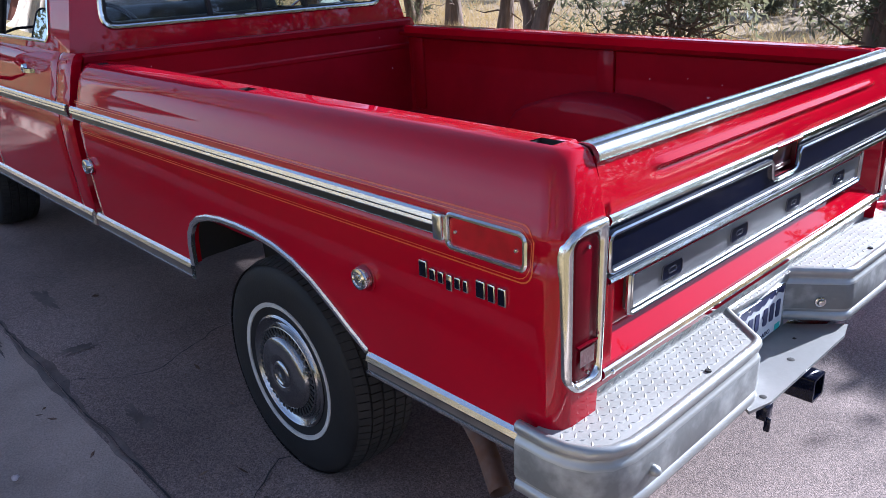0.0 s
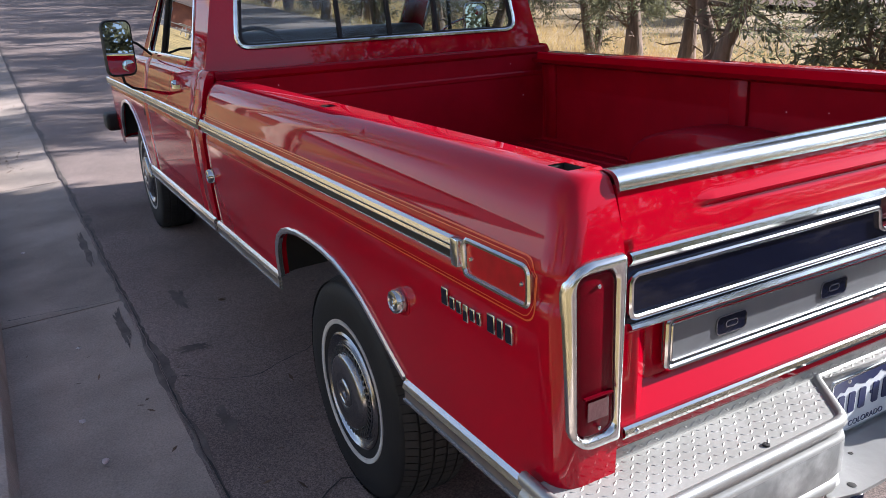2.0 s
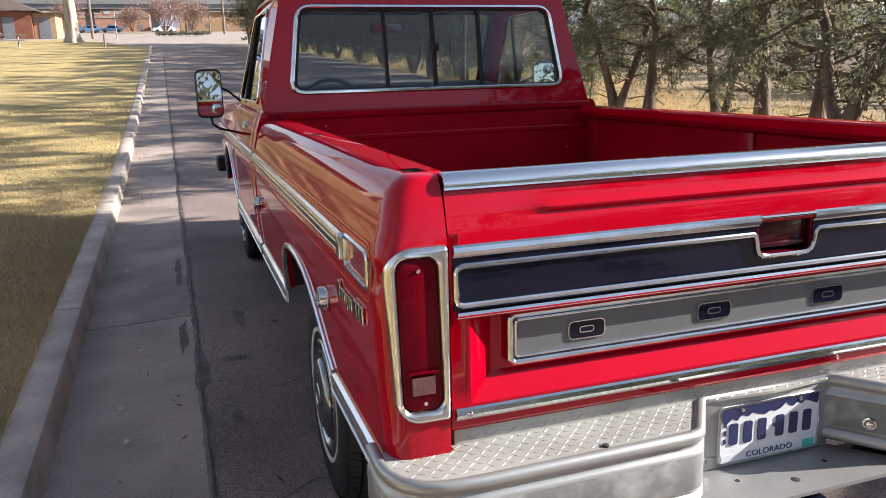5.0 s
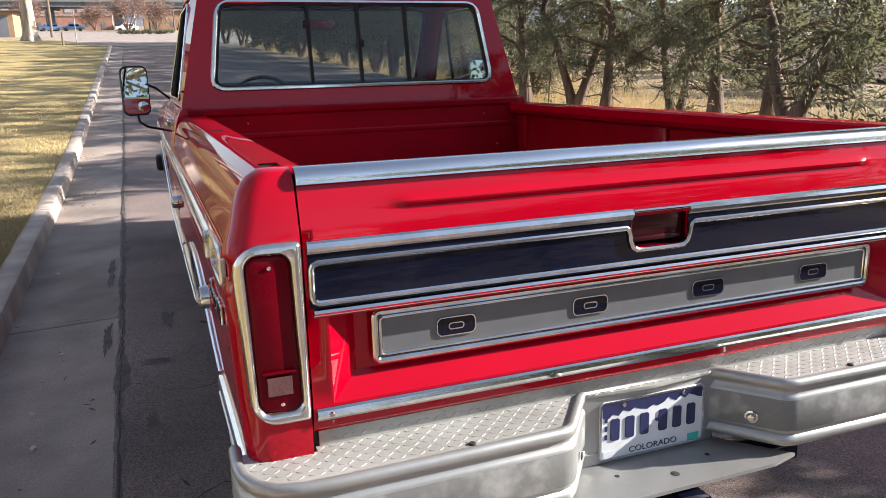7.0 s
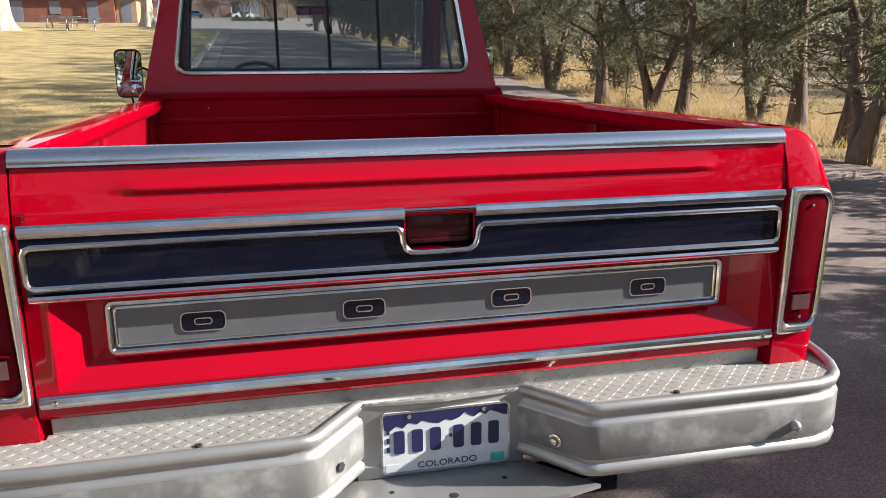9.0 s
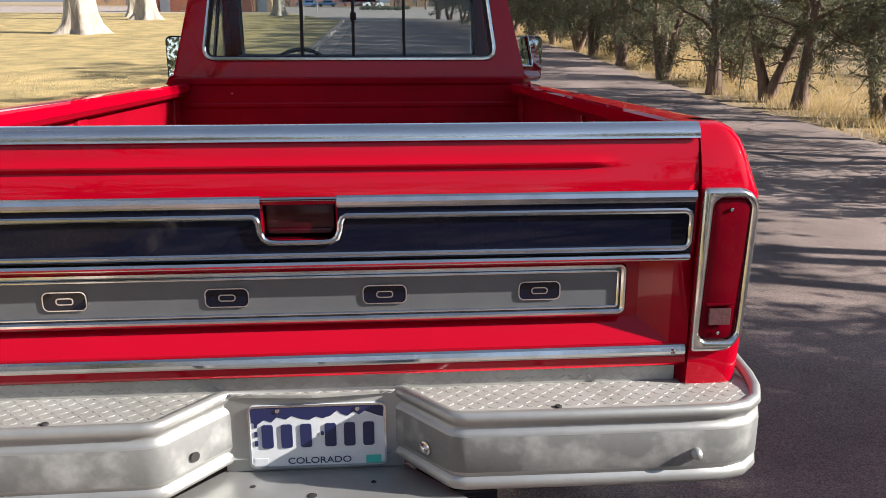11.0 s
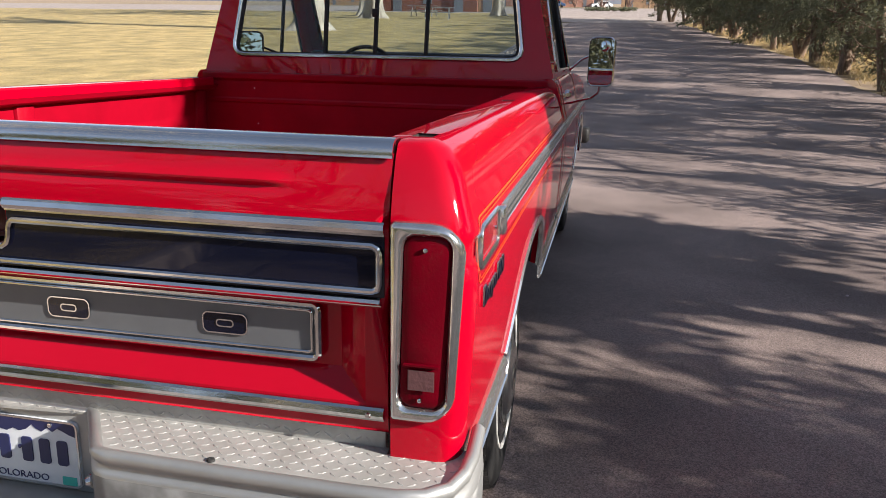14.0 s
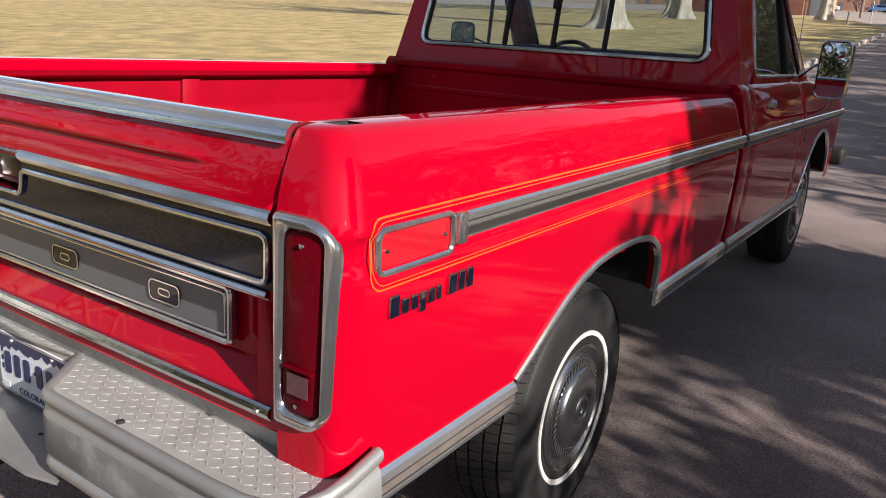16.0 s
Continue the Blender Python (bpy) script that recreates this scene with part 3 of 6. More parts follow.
        y -= (wd + 0.0078) if wd else 0.016

# fuel filler caps on the left side
for y, z in ((0.560, 0.893), (2.335, 0.885)):
    bm = bmesh.new()
    x = -0.967
    lathe(bm, [(x + 0.004, 0.040), (x - 0.002, 0.040), (x - 0.003, 0.036)], 32, "x", (0, y, z))
    ringp = part("filler_cap", bm, M_RED, truck, "chrome fuel filler cap with a lock")
    bm = bmesh.new()
    lathe(bm, [(x, 0.031), (x - 0.020, 0.030), (x - 0.026, 0.027), (x - 0.028, 0.020), (x - 0.025, 0.018), (x - 0.025, 0.010), (x - 0.030, 0.009), (x - 0.031, 0)], 32, "x", (0, y, z))
    part("cap", bm, M_CHROME, ringp, "chrome cap")

# bed floor and front wall
bm = bmesh.new()
rows = []
xs, z = [], []
for k in range(-8, 9):
    c = k * 0.105
    xs += [c - 0.032, c - 0.026, c + 0.026, c + 0.032]
    z += [0.795, 0.803, 0.803, 0.795]
loft(bm, [[(x, y, h) for x, h in zip(xs, z)] for y in (0.03, 2.45)])
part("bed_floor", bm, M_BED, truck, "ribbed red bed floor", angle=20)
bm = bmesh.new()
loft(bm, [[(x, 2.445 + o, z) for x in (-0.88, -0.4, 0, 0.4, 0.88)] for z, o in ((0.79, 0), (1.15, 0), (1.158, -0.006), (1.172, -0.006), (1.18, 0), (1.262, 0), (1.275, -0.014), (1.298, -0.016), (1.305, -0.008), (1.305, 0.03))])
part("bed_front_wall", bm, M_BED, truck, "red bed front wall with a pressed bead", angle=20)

# chipped spots and drip marks in the bed paint
crng = np.random.default_rng(44)
for k in range(9):
    on_front = k < 4
    bm = bmesh.new()
    u, z = (crng.uniform(-0.78, 0.78), crng.uniform(0.98, 1.25)) if on_front else (crng.uniform(0.3, 2.2), crng.uniform(0.95, 1.17))
    if on_front and 1.145 < z < 1.185:
        z += 0.05
    rw_, rh_ = 0.002 + 0.006 * crng.random() ** 2, 0.0012 + 0.0025 * crng.random()
    sg = 1 if k % 3 else -1
    ring = []
    for q in range(9):
        a, f = 2 * math.pi * q / 9, 0.6 + 0.8 * crng.random()
        du, dz = rw_ * f * math.cos(a), rh_ * f * math.sin(a)
        ring.append(bm.verts.new((u + du, 2.4435, z + dz) if on_front else (sg * 0.8708, u + du, z + dz)))
    bm.faces.new(ring)
    part("paint_chip", bm, M_CHIP, truck, "small pale chip in the bed paint", smooth=False)

# ---- tailgate ----
gate = thing("tailgate", "", "")
gate.parent = truck
HX0, HX1, HZ0, HZ1 = -0.081, 0.066, 1.050, 1.122


def gate_y(z):
    return interp(z, [0.74, 0.752, 0.80, 0.985, 1.11, 1.145, 1.20, 1.245, 1.262], [-0.020, -0.030, -0.034, -0.034, -0.034, -0.034, -0.022, -0.010, -0.004])


def rib(x, z):
    e = max(0.0, min(1.0, (0.655 - abs(x)) / 0.06))
    e = e * e * (3 - 2 * e)
    return -0.009 * e * max(0.0, math.exp(-((z - 1.201) / 0.0085) ** 2)) + 0.004 * e * math.exp(-((z - 1.188) / 0.005) ** 2)


bm = bmesh.new()
xs = sorted(set([-0.8245, 0.8245, HX0, HX1, -0.655, 0.655, -0.595, 0.595, -0.625, 0.625, -0.61, 0.61, -0.64, 0.64] + [round(-0.8 + 0.1 * k, 3) for k in range(17)]))
zs = [0.985, HZ0, HZ1, 1.145, 1.165, 1.176, 1.182, 1.185, 1.188, 1.191, 1.194, 1.197, 1.201, 1.205, 1.210, 1.216, 1.225, 1.235, 1.245, 1.262]
grid = [[bm.verts.new((x, gate_y(z) + rib(x, z), z)) for x in xs] for z in zs]
for i in range(len(zs) - 1):
    for j in range(len(xs) - 1):
        if not (zs[i] == HZ0 and HX0 <= xs[j] < HX1):
            bm.faces.new((grid[i][j], grid[i][j + 1], grid[i + 1][j + 1], grid[i + 1][j]))
# sunken lower field: outer frame at the face, inner rectangle set back, bevelled walls between
O = [(-0.782, 0.985), (0.782, 0.985), (0.782, 0.802), (-0.782, 0.802)]
I = [(-0.722, 0.980), (0.722, 0.980), (0.722, 0.850), (-0.722, 0.850)]
ov = [bm.verts.new((x, gate_y(z), z)) for x, z in O]
iv = [bm.verts.new((x, 0.010, z)) for x, z in I]
for k in range(4):
    bm.faces.new((ov[k], ov[(k + 1) % 4], iv[(k + 1) % 4], iv[k]))
bm.faces.new(iv)
E4 = [bm.verts.new((x, gate_y(z), z)) for x, z in ((-0.8245, 0.985), (0.8245, 0.985), (0.8245, 0.802), (-0.8245, 0.802))]
bm.faces.new((E4[0], ov[0], ov[3], E4[3])), bm.faces.new((ov[1], E4[1], E4[2], ov[2]))
bot = [bm.verts.new((x, gate_y(z), z)) for x, z in ((-0.8245, 0.752), (0.8245, 0.752), (0.8245, 0.742), (-0.8245, 0.742))]
bm.faces.new((E4[3], ov[3], ov[2], E4[2], bot[1], bot[0])), bm.faces.new((bot[0], bot[1], bot[2], bot[3]))
# edges and inner skin
for s in (-1, 1):
    loft(bm, [[(s * 0.8245, gate_y(z), z), (s * 0.8245, 0.03, z)] for z in (0.742, 0.80, 0.985, 1.145, 1.2, 1.262)])
loft(bm, [[(-0.8245, 0.03, z), (0.8245, 0.03, z)] for z in (0.742, 1.262)])
loft(bm, [[(-0.8245, -0.004, 1.262), (0.8245, -0.004, 1.262)], [(-0.8245, 0.03, 1.262), (0.8245, 0.03, 1.262)]])
bmesh.ops.remove_doubles(bm, verts=bm.verts, dist=1e-5)
part("gate_panel", bm, M_RED, gate, "glossy red tailgate panel with a long pressed rib", angle=25)
# dark strips in the gaps beside the tailgate
for s in (-1, 1):
    bm = bmesh.new()
    box(bm, min(s * 0.8249, s * 0.8286), max(s * 0.8249, s * 0.8286), 0.004, 0.05, 0.745, 1.250)
    part("gate_seal", bm, M_DARK, gate, "dark strip in the gap beside the tailgate", smooth=False)
# polished cap along the top edge
bm = bmesh.new()
face = [(0.016, 1.246), (0.0190, 1.2475)]
for k in range(13):
    q = k / 12
    a = q * 1.15
    face.append((0.0180 - 0.0165 * (1 - math.cos(a)) / 0.59 * q ** 0.3 - (0.0004 if k % 2 else 0.0), 1.2510 + 0.0265 * math.sin(a) / 0.913 - (0.0002 if k % 2 else 0.0)))
sweep(bm, [(-0.8255, 0, 0), (0.8255, 0, 0)], face + [(-0.002, 1.2788), (-0.012, 1.2800), (-0.030, 1.2785), (-0.038, 1.274), (-0.040, 1.262), (-0.034, 1.258), (0.008, 1.256)], Vector((0, 0, 1)))
part("gate_cap", bm, M_CAP, gate, "brushed aluminium cap along the tailgate top edge", angle=30)
# horizontal bright mouldings
BAR = [(-0.0115, 0), (-0.0115, 0.006), (-0.008, 0.011), (0, 0.014), (0.007, 0.010), (0.0085, 0.006), (0.0115, 0.006), (0.0115, 0)]


def bar_at(name, z, h, x0, x1, lab, y=None):
    bm = bmesh.new()
    k = h / 0.023
    yy = gate_y(z) if y is None else y
    sweep(bm, [(x0, yy, z), (x1, yy, z)], [(u * k, v) for u, v in BAR], Vector((0, -1, 0)))
    return part(name, bm, M_CHROME, gate, lab, angle=25)


bar_at("gate_moulding", 1.1285, 0.025, -0.818, -0.084, "bright tailgate moulding")
bar_at("gate_moulding", 1.1285, 0.025, 0.069, 0.818, "bright tailgate moulding")
bar_at("gate_moulding", 1.1355, 0.010, -0.0835, 0.0685, "bright tailgate moulding")
bar_at("gate_moulding", 0.998, 0.016, -0.812, 0.812, "bright tailgate moulding")
low = bar_at("lower_moulding", 0.784, 0.026, -0.818, 0.818, "bright lower tailgate moulding")
for x in (-0.79, 0.79):
    bm = bmesh.new()
    lathe(bm, [(-0.046, 0.006), (-0.0495, 0.0045), (-0.050, 0)], 10, "y", (x, 0, 0.784))
    part("screw", bm, M_CHROME, low)
# black band with its bright frame and the notch under the handle
bm = bmesh.new()
box(bm, -0.818, HX0 - 0.004, -0.0375, -0.030, 1.0065, 1.1165)
box(bm, HX1 + 0.004, 0.818, -0.0375, -0.030, 1.0065, 1.1165)
box(bm, HX0 - 0.004, HX1 + 0.004, -0.0375, -0.030, 1.0065, 1.0485)
band = part("black_band", bm, M_BLACK, gate, "gloss black band across the tailgate")
bm = bmesh.new()
notch = [(-0.101, 1.0985), (-0.094, 1.094), (-0.090, 1.084), (-0.088, 1.068), (-0.082, 1.053), (-0.070, 1.0455), (-0.050, 1.044), (0.035, 1.044), (0.055, 1.0455), (0.067, 1.053), (0.073, 1.068), (0.075, 1.084), (0.079, 1.094), (0.086, 1.0985)]
outl = [(-0.800, 1.0985), (-0.45, 1.0985)] + notch + [(0.45, 1.0985), (0.797, 1.0985), (0.806, 1.094), (0.810, 1.086), (0.810, 1.031), (0.806, 1.0215), (0.797, 1.0175), (0.4, 1.0175), (0, 1.0175), (-0.4, 1.0175), (-0.800, 1.0175), (-0.809, 1.0215), (-0.813, 1.031), (-0.813, 1.086), (-0.809, 1.094)]
sweep(bm, [(x, -0.0375, z) for x, z in outl], [(-0.0055, 0), (-0.0055, 0.006), (-0.002, 0.009), (0.002, 0.009), (0.0055, 0.006), (0.0055, 0)], Vector((0, -1, 0)), closed=True)
part("band_frame", bm, M_CHROME, band, "bright frame of the black band", angle=25)
# handle well: body red, with the shade of the recess put into its colour
bm = bmesh.new()
loft(bm, [[(HX0, -0.034, HZ0), (HX1, -0.034, HZ0), (HX1, -0.034, HZ1), (HX0, -0.034, HZ1)], [(HX0 + 0.006, 0.026, HZ0 + 0.012), (HX1 - 0.006, 0.026, HZ0 + 0.012), (HX1 - 0.006, 0.026, HZ1 - 0.004), (HX0 + 0.006, 0.026, HZ1 - 0.004)]], True)
bm.faces.new([v for v in bm.verts if v.co.y > 0.01])
well = part("handle_well", bm, M_SHADEDRED, gate, "recessed tailgate handle well")
bm = bmesh.new()
box(bm, HX0 + 0.003, HX1 - 0.003, -0.024, 0.002, HZ0 + 0.012, HZ1 - 0.0005, 0.004)
box(bm, HX0 + 0.008, HX1 - 0.008, -0.029, -0.014, HZ0 + 0.010, HZ0 + 0.022, 0.004)
part("latch_handle", bm, M_SHADEDRED, well, "latch handle in shade-darkened red")
# grey panel with four plain plates in place of letters
bm = bmesh.new()
slab(bm, roundrect(0.0, 0.9195, 1.356, 0.096, 0.010), 0.010, -0.006)
panel = part("name_panel", bm, M_GREY, gate, "satin grey panel in a double bright frame", smooth=False)
for w, h, r, d, prof in ((1.366, 0.106, 0.012, -0.004, 0.0065), (1.341, 0.081, 0.007, -0.0062, 0.0032)):
    bm = bmesh.new()
    sweep(bm, [(x, d, z) for x, z in roundrect(0.0, 0.9195, w, h, r)], [(-prof, 0), (-prof, prof * 0.9), (-prof * 0.4, prof * 1.5), (prof * 0.4, prof * 1.5), (prof, prof * 0.9), (prof, 0)], Vector((0, -1, 0)), closed=True)
    part("panel_frame" if prof > 0.003 else "inner_line", bm, M_CHROME if prof > 0.003 else M_BLACK, panel, "", angle=25)
for x, wd in ((-0.502, 0.088), (-0.170, 0.090), (0.162, 0.092), (0.497, 0.090)):
    bm = bmesh.new()
    slab(bm, roundrect(x, 0.9195, wd, 0.040, 0.012), -0.005, -0.0085)
    plate = part("letter_plate", bm, M_BLACK, panel, "black raised plate edged in chrome", smooth=False)
    for w, h, r in ((wd, 0.040, 0.012), (0.034, 0.013, 0.006)):
        bm = bmesh.new()
        sweep(bm, [(u, -0.0075, v) for u, v in roundrect(x, 0.9195, w, h, r)], [(-0.0012, 0), (-0.0012, 0.002), (0.0012, 0.002), (0.0012, 0)], Vector((0, -1, 0)), closed=True)
        part("edging", bm, M_CHROME, plate)

# ---- tail lamps ----


def tail_lamp(s):
    def outline(grow, n=5):
        """Tall rounded rectangle, its outer side leaning in towards the foot."""
        pts = []
        for (cx, cz, r, a0) in ((0.953, 1.143, 0.050, 0), (0.834, 1.143, 0.006, 90), (0.834, 0.784, 0.006, 180), (0.948, 0.784, 0.046, 270)):
            for k in range(n + 1):
                a = radians(a0 + 90 * k / n)
                sx, sz = (1 if a0 in (0, 270) else -1), (1 if a0 in (0, 90) else -1)
                r2 = max(0.004, r - grow)
                x = cx - sx * r + (r - grow if r > grow else 0.004) * math.cos(a) - (0 if r > grow else sx * (grow - r + 0.004))
                z = cz - sz * r + (r - grow if r > grow else 0.004) * math.sin(a) - (0 if r > grow else sz * (grow - r + 0.004))
                lean = interp(z, [0.78, 0.82, 1.0, 1.14], [-0.014, -0.006, 0.006, 0.0])
                pts.append((x + lean * max(0, (x - 0.85) / 0.1), z))
        return pts

    def wrap(x, y):
        return y + 0.22 * max(0.0, x - 0.918) + 10.0 * max(0.0, x - 0.935) ** 2
    rows = []
    for grow, dy in ((-0.003, 0.004), (-0.004, -0.004), (-0.002, -0.010), (0.003, -0.0135), (0.006, -0.0140)):
        rows.append([(s * x, wrap(x, rear_y(z) + dy), z) for x, z in outline(grow)])
    # the inner edge of the bezel is rounded at all four corners
    for grow, dy in ((0.016, -0.0135), (0.009, -0.0105), (0.004, -0.0045), (0.0, 0.003)):
        row = []
        for x, z in roundrect(0.894, 0.965, 0.080 + grow, 0.314 + grow, 0.024):
            x += interp(z, [0.80, 1.0, 1.14], [-0.008, 0.004, 0.0])
            row.append((s * x, wrap(x, rear_y(z) + dy), z))
        rows.append(row)
    bm = bmesh.new()
    vr = loft(bm, rows, True)
    lamp = part("tail_lamp", bm, M_BEZEL, truck, "tall red tail lamp in a rounded chrome bezel", angle=40)

    def lens_pts(sh, dy):
        pts = []
        for x, z in roundrect(0.894, 0.965, 0.082 - sh, 0.316 - sh, 0.024):
            lean = interp(z, [0.80, 1.0, 1.14], [-0.008, 0.004, 0.0])
            pts.append((s * (x + lean), rear_y(z) + dy, z))
        return pts
    bm = bmesh.new()
    vr = loft(bm, [lens_pts(0, 0.000), lens_pts(0.003, -0.004), lens_pts(0.010, -0.0055)], True)
    bm.faces.new(vr[-1])
    lens = part("lens", bm, M_LENS, lamp, "dark red lens", angle=50)
    bm = bmesh.new()
    loft(bm, [[(s * (0.864 + 0.048 * k / 24), -0.0475 - (0.0009 if k % 2 else 0.0004), z) for k in range(25)] for z in (0.844, 0.882)])
    loft(bm, [[(s * 0.864, -0.044, z), (s * 0.864, -0.0479, z)] for z in (0.844, 0.882)])
    part("reverse_lens", bm, M_CLEAR, lens, "clear reversing lens")
    bm = bmesh.new()
    box(bm, s * 0.888 - 0.032, s * 0.888 + 0.032, -0.0510, -0.044, 0.8895, 0.893)
    part("lens_ridge", bm, M_LENS, lens)
    for x, z in ((0.893, 1.100), (0.886, 0.826), (0.890, 1.1275), (0.886, 0.800)):
        bm = bmesh.new()
        o = -0.001 if 0.81 < z < 1.11 else 0.002
        lathe(bm, [(o - 0.044, 0.0045), (o - 0.0495, 0.004), (o - 0.0505, 0.002), (o - 0.0495, 0)], 10, "y", (s * x, 0, z))
        part("screw", bm, M_CHROME, lamp)


tail_lamp(-1), tail_lamp(1)

# ---- rear step bumper ----
bumper = thing("bumper", "", "")
bumper.parent = truck
# plan of the outer edge, right half: from the plate pocket round the corner
half = [(0.180, -0.008), (0.196, -0.024), (0.285, -0.140), (0.300, -0.152), (0.325, -0.158), (0.55, -0.161), (0.80, -0.163), (0.875, -0.160), (0.925, -0.145), (0.962, -0.112), (0.982, -0.068), (0.988, -0.02), (0.986, 0.06)]
plan = [(-x, y) for x, y in half[::-1]] + half
FACE = [(-0.022, 0.698), (-0.016, 0.706), (-0.006, 0.708), (0.002, 0.702), (0.004, 0.692), (0.001, 0.684), (-0.006, 0.678), (-0.007, 0.670), (-0.001, 0.664), (0.003, 0.655), (0.003, 0.575), (-0.001, 0.567), (-0.004, 0.562), (0.002, 0.556), (0.005, 0.545), (0.001, 0.535), (-0.008, 0.531), (-0.02, 0.533)]


def outward(k):
    a, b = Vector(plan[max(k - 1, 0)]), Vector(plan[min(k + 1, len(plan) - 1)])
    d = (b - a).normalized()
    return Vector((d.y, -d.x))


bm = bmesh.new()
loft(bm, [[(p[0] + outward(k).x * u, p[1] + outward(k).y * u, z + (0.022 * max(0, (p[1] + 0.11) / 0.12) if z > 0.66 and p[0] > 0.9 else 0)) for u, z in FACE] for k, p in enumerate(plan)])
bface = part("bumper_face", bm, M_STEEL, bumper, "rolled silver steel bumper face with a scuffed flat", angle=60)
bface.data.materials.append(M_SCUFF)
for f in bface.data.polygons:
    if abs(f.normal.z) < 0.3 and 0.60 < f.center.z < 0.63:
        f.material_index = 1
for s in (-1, 1):
    bm = bmesh.new()
    lathe(bm, [(-0.160, 0.012), (-0.172, 0.0125), (-0.180, 0.010), (-0.184, 0.005), (-0.185, 0)], 20, "y", (s * 0.808, 0, 0.604))
    part("bumper_bolt", bm, M_STEEL, bumper, "round-headed silver bolt")
    # tread plate step
    edge = [(s * p[0], p[1]) for p in half[1:-1]]
    ins = []
    for k, p in enumerate(half[1:-1]):
        o = outward(len(half) + 1 + k)
        ins.append((s * (p[0] - o.x * 0.018), p[1] - o.y * 0.018))
    bm = bmesh.new()
    pts = ins + [(s * 0.965, 0.02), (s * 0.93, 0.02), (s * 0.925, -0.026), (s * 0.82, -0.026), (s * 0.82, -0.004), (0.0, -0.004), (0.0, -0.030)]
    a = [bm.verts.new((x, y, 0.7005)) for x, y in pts]
    b = [bm.verts.new((x, y, 0.694)) for x, y in pts]
    bm.faces.new(a), bm.faces.new(b[::-1])
    for k in range(len(pts)):
        bm.faces.new((a[k], a[(k + 1) % len(pts)], b[(k + 1) % len(pts)], b[k]))
    part("step_plate", bm, M_TREAD, bumper, "diamond tread step plate", smooth=False)
    # raised lozenges of the tread
    verts, faces = [], []
    cell = 0.0205
    for i in range(-2, 50):
        for j in range(-9, 3):
            cx, cy = (i + 0.5) * cell, j * cell + 0.004
            x = abs(cx)
            lim = interp(x, [0.19, 0.285, 0.33, 0.86, 0.93, 0.965], [-0.018, -0.113, -0.133, -0.137, -0.112, -0.06])
            if not (lim < cy < (-0.008 if x < 0.815 else -0.03)) or x > 0.962 or cx < 0 or (x < 0.2 and cy < -0.02):
                continue
            a = radians(35 if (i + j) % 2 else -35)
            c, sn = math.cos(a), math.sin(a)
            base = len(verts)
            for u, v, h in ((-0.0094, 0, 0), (0, -0.0034, 0), (0.0094, 0, 0), (0, 0.0034, 0), (-0.0050, 0, 0.0013), (0.0050, 0, 0.0013)):
                verts.append((s * (cx + u * c - v * sn), cy + u * sn + v * c, 0.7005 + h))
            faces += [tuple(base + q for q in f) for f in ((0, 1, 4), (1, 5, 4), (1, 2, 5), (2, 3, 5), (3, 4, 5), (3, 0, 4))]
    tagged(fast("tread_pattern", verts, faces, M_TREAD, bumper), "raised diamond tread lozenges", kind="stuff")
    bm = bmesh.new()
    lathe(bm, [(0.7005, 0.008), (0.7045, 0.007), (0.7055, 0.003), (0.704, 0)], 14, "z", (s * 0.52, -0.128, 0))
    part("step_bolt", bm, M_DARK, bumper)
# upright back plate behind the step
bm = bmesh.new()
box(bm, -0.812, 0.812, -0.006, 0.0, 0.700, 0.748, 0.0015)
part("back_plate", bm, M_TREAD, bumper, "upright tread plate behind the step", smooth=False)
verts, faces = [], []
for i in range(-38, 39):
    for j in range(2):
        cx, cz = i * 0.0205, 0.714 + j * 0.0205
        a = radians(35 if (i + j) % 2 else -35)
        c, sn = math.cos(a), math.sin(a)
        base = len(verts)
        for u, v, h in ((-0.0094, 0, 0), (0, -0.0034, 0), (0.0094, 0, 0), (0, 0.0034, 0), (-0.0050, 0, 0.0013), (0.0050, 0, 0.0013)):
            verts.append((cx + u * c - v * sn, -0.006 - h, cz + u * sn + v * c))
        faces += [tuple(base + q for q in f) for f in ((0, 1, 4), (1, 5, 4), (1, 2, 5), (2, 3, 5), (3, 4, 5), (3, 0, 4))]
tagged(fast("tread_pattern", verts, faces, M_TREAD, bumper), "raised diamond tread lozenges", kind="stuff")
# lower hitch shelf
bm = bmesh.new()
pts = [(-0.33, -0.155), (-0.20, -0.002), (0.20, -0.002), (0.33, -0.155), (0.25, -0.175), (-0.25, -0.175)]
a = [bm.verts.new((x, y, 0.512)) for x, y in pts]
b = [bm.verts.new((x, y, 0.503)) for x, y in pts]
bm.faces.new(a), bm.faces.new(b[::-1])
for k in range(len(pts)):
    bm.faces.new((a[k], a[(k + 1) % len(pts)], b[(k + 1) % len(pts)], b[k]))
shelf = part("hitch_shelf", bm, M_STEEL, bumper, "flat hitch shelf below the number plate", smooth=False)
for x, y, r in ((0.0, -0.12, 0.011), (0.13, -0.075, 0.006), (-0.13, -0.075, 0.006), (-0.24, -0.150, 0.010)):
    bm = bmesh.new()
    lathe(bm, [(0.5125, r), (0.5135, r * 0.8), (0.5128, 0)], 16, "z", (x, y, 0))
    part("bolt_hole", bm, M_DARK, shelf)
bm = bmesh.new()
box(bm, -0.18, 0.40, -0.10, 0.0, 0.455, 0.500, 0.006)
part("hitch_beam", bm, M_BLACK, bumper, "black receiver hitch beam")
bm = bmesh.new()
loft(bm, [[(x * q, y, 0.455 + z * q) for x, z in roundrect(0, 0, 0.075, 0.075, 0.008, 3)] for y, q in ((0.1, 1), (-0.205, 1), (-0.205, 0.78), (-0.05, 0.78))], True)
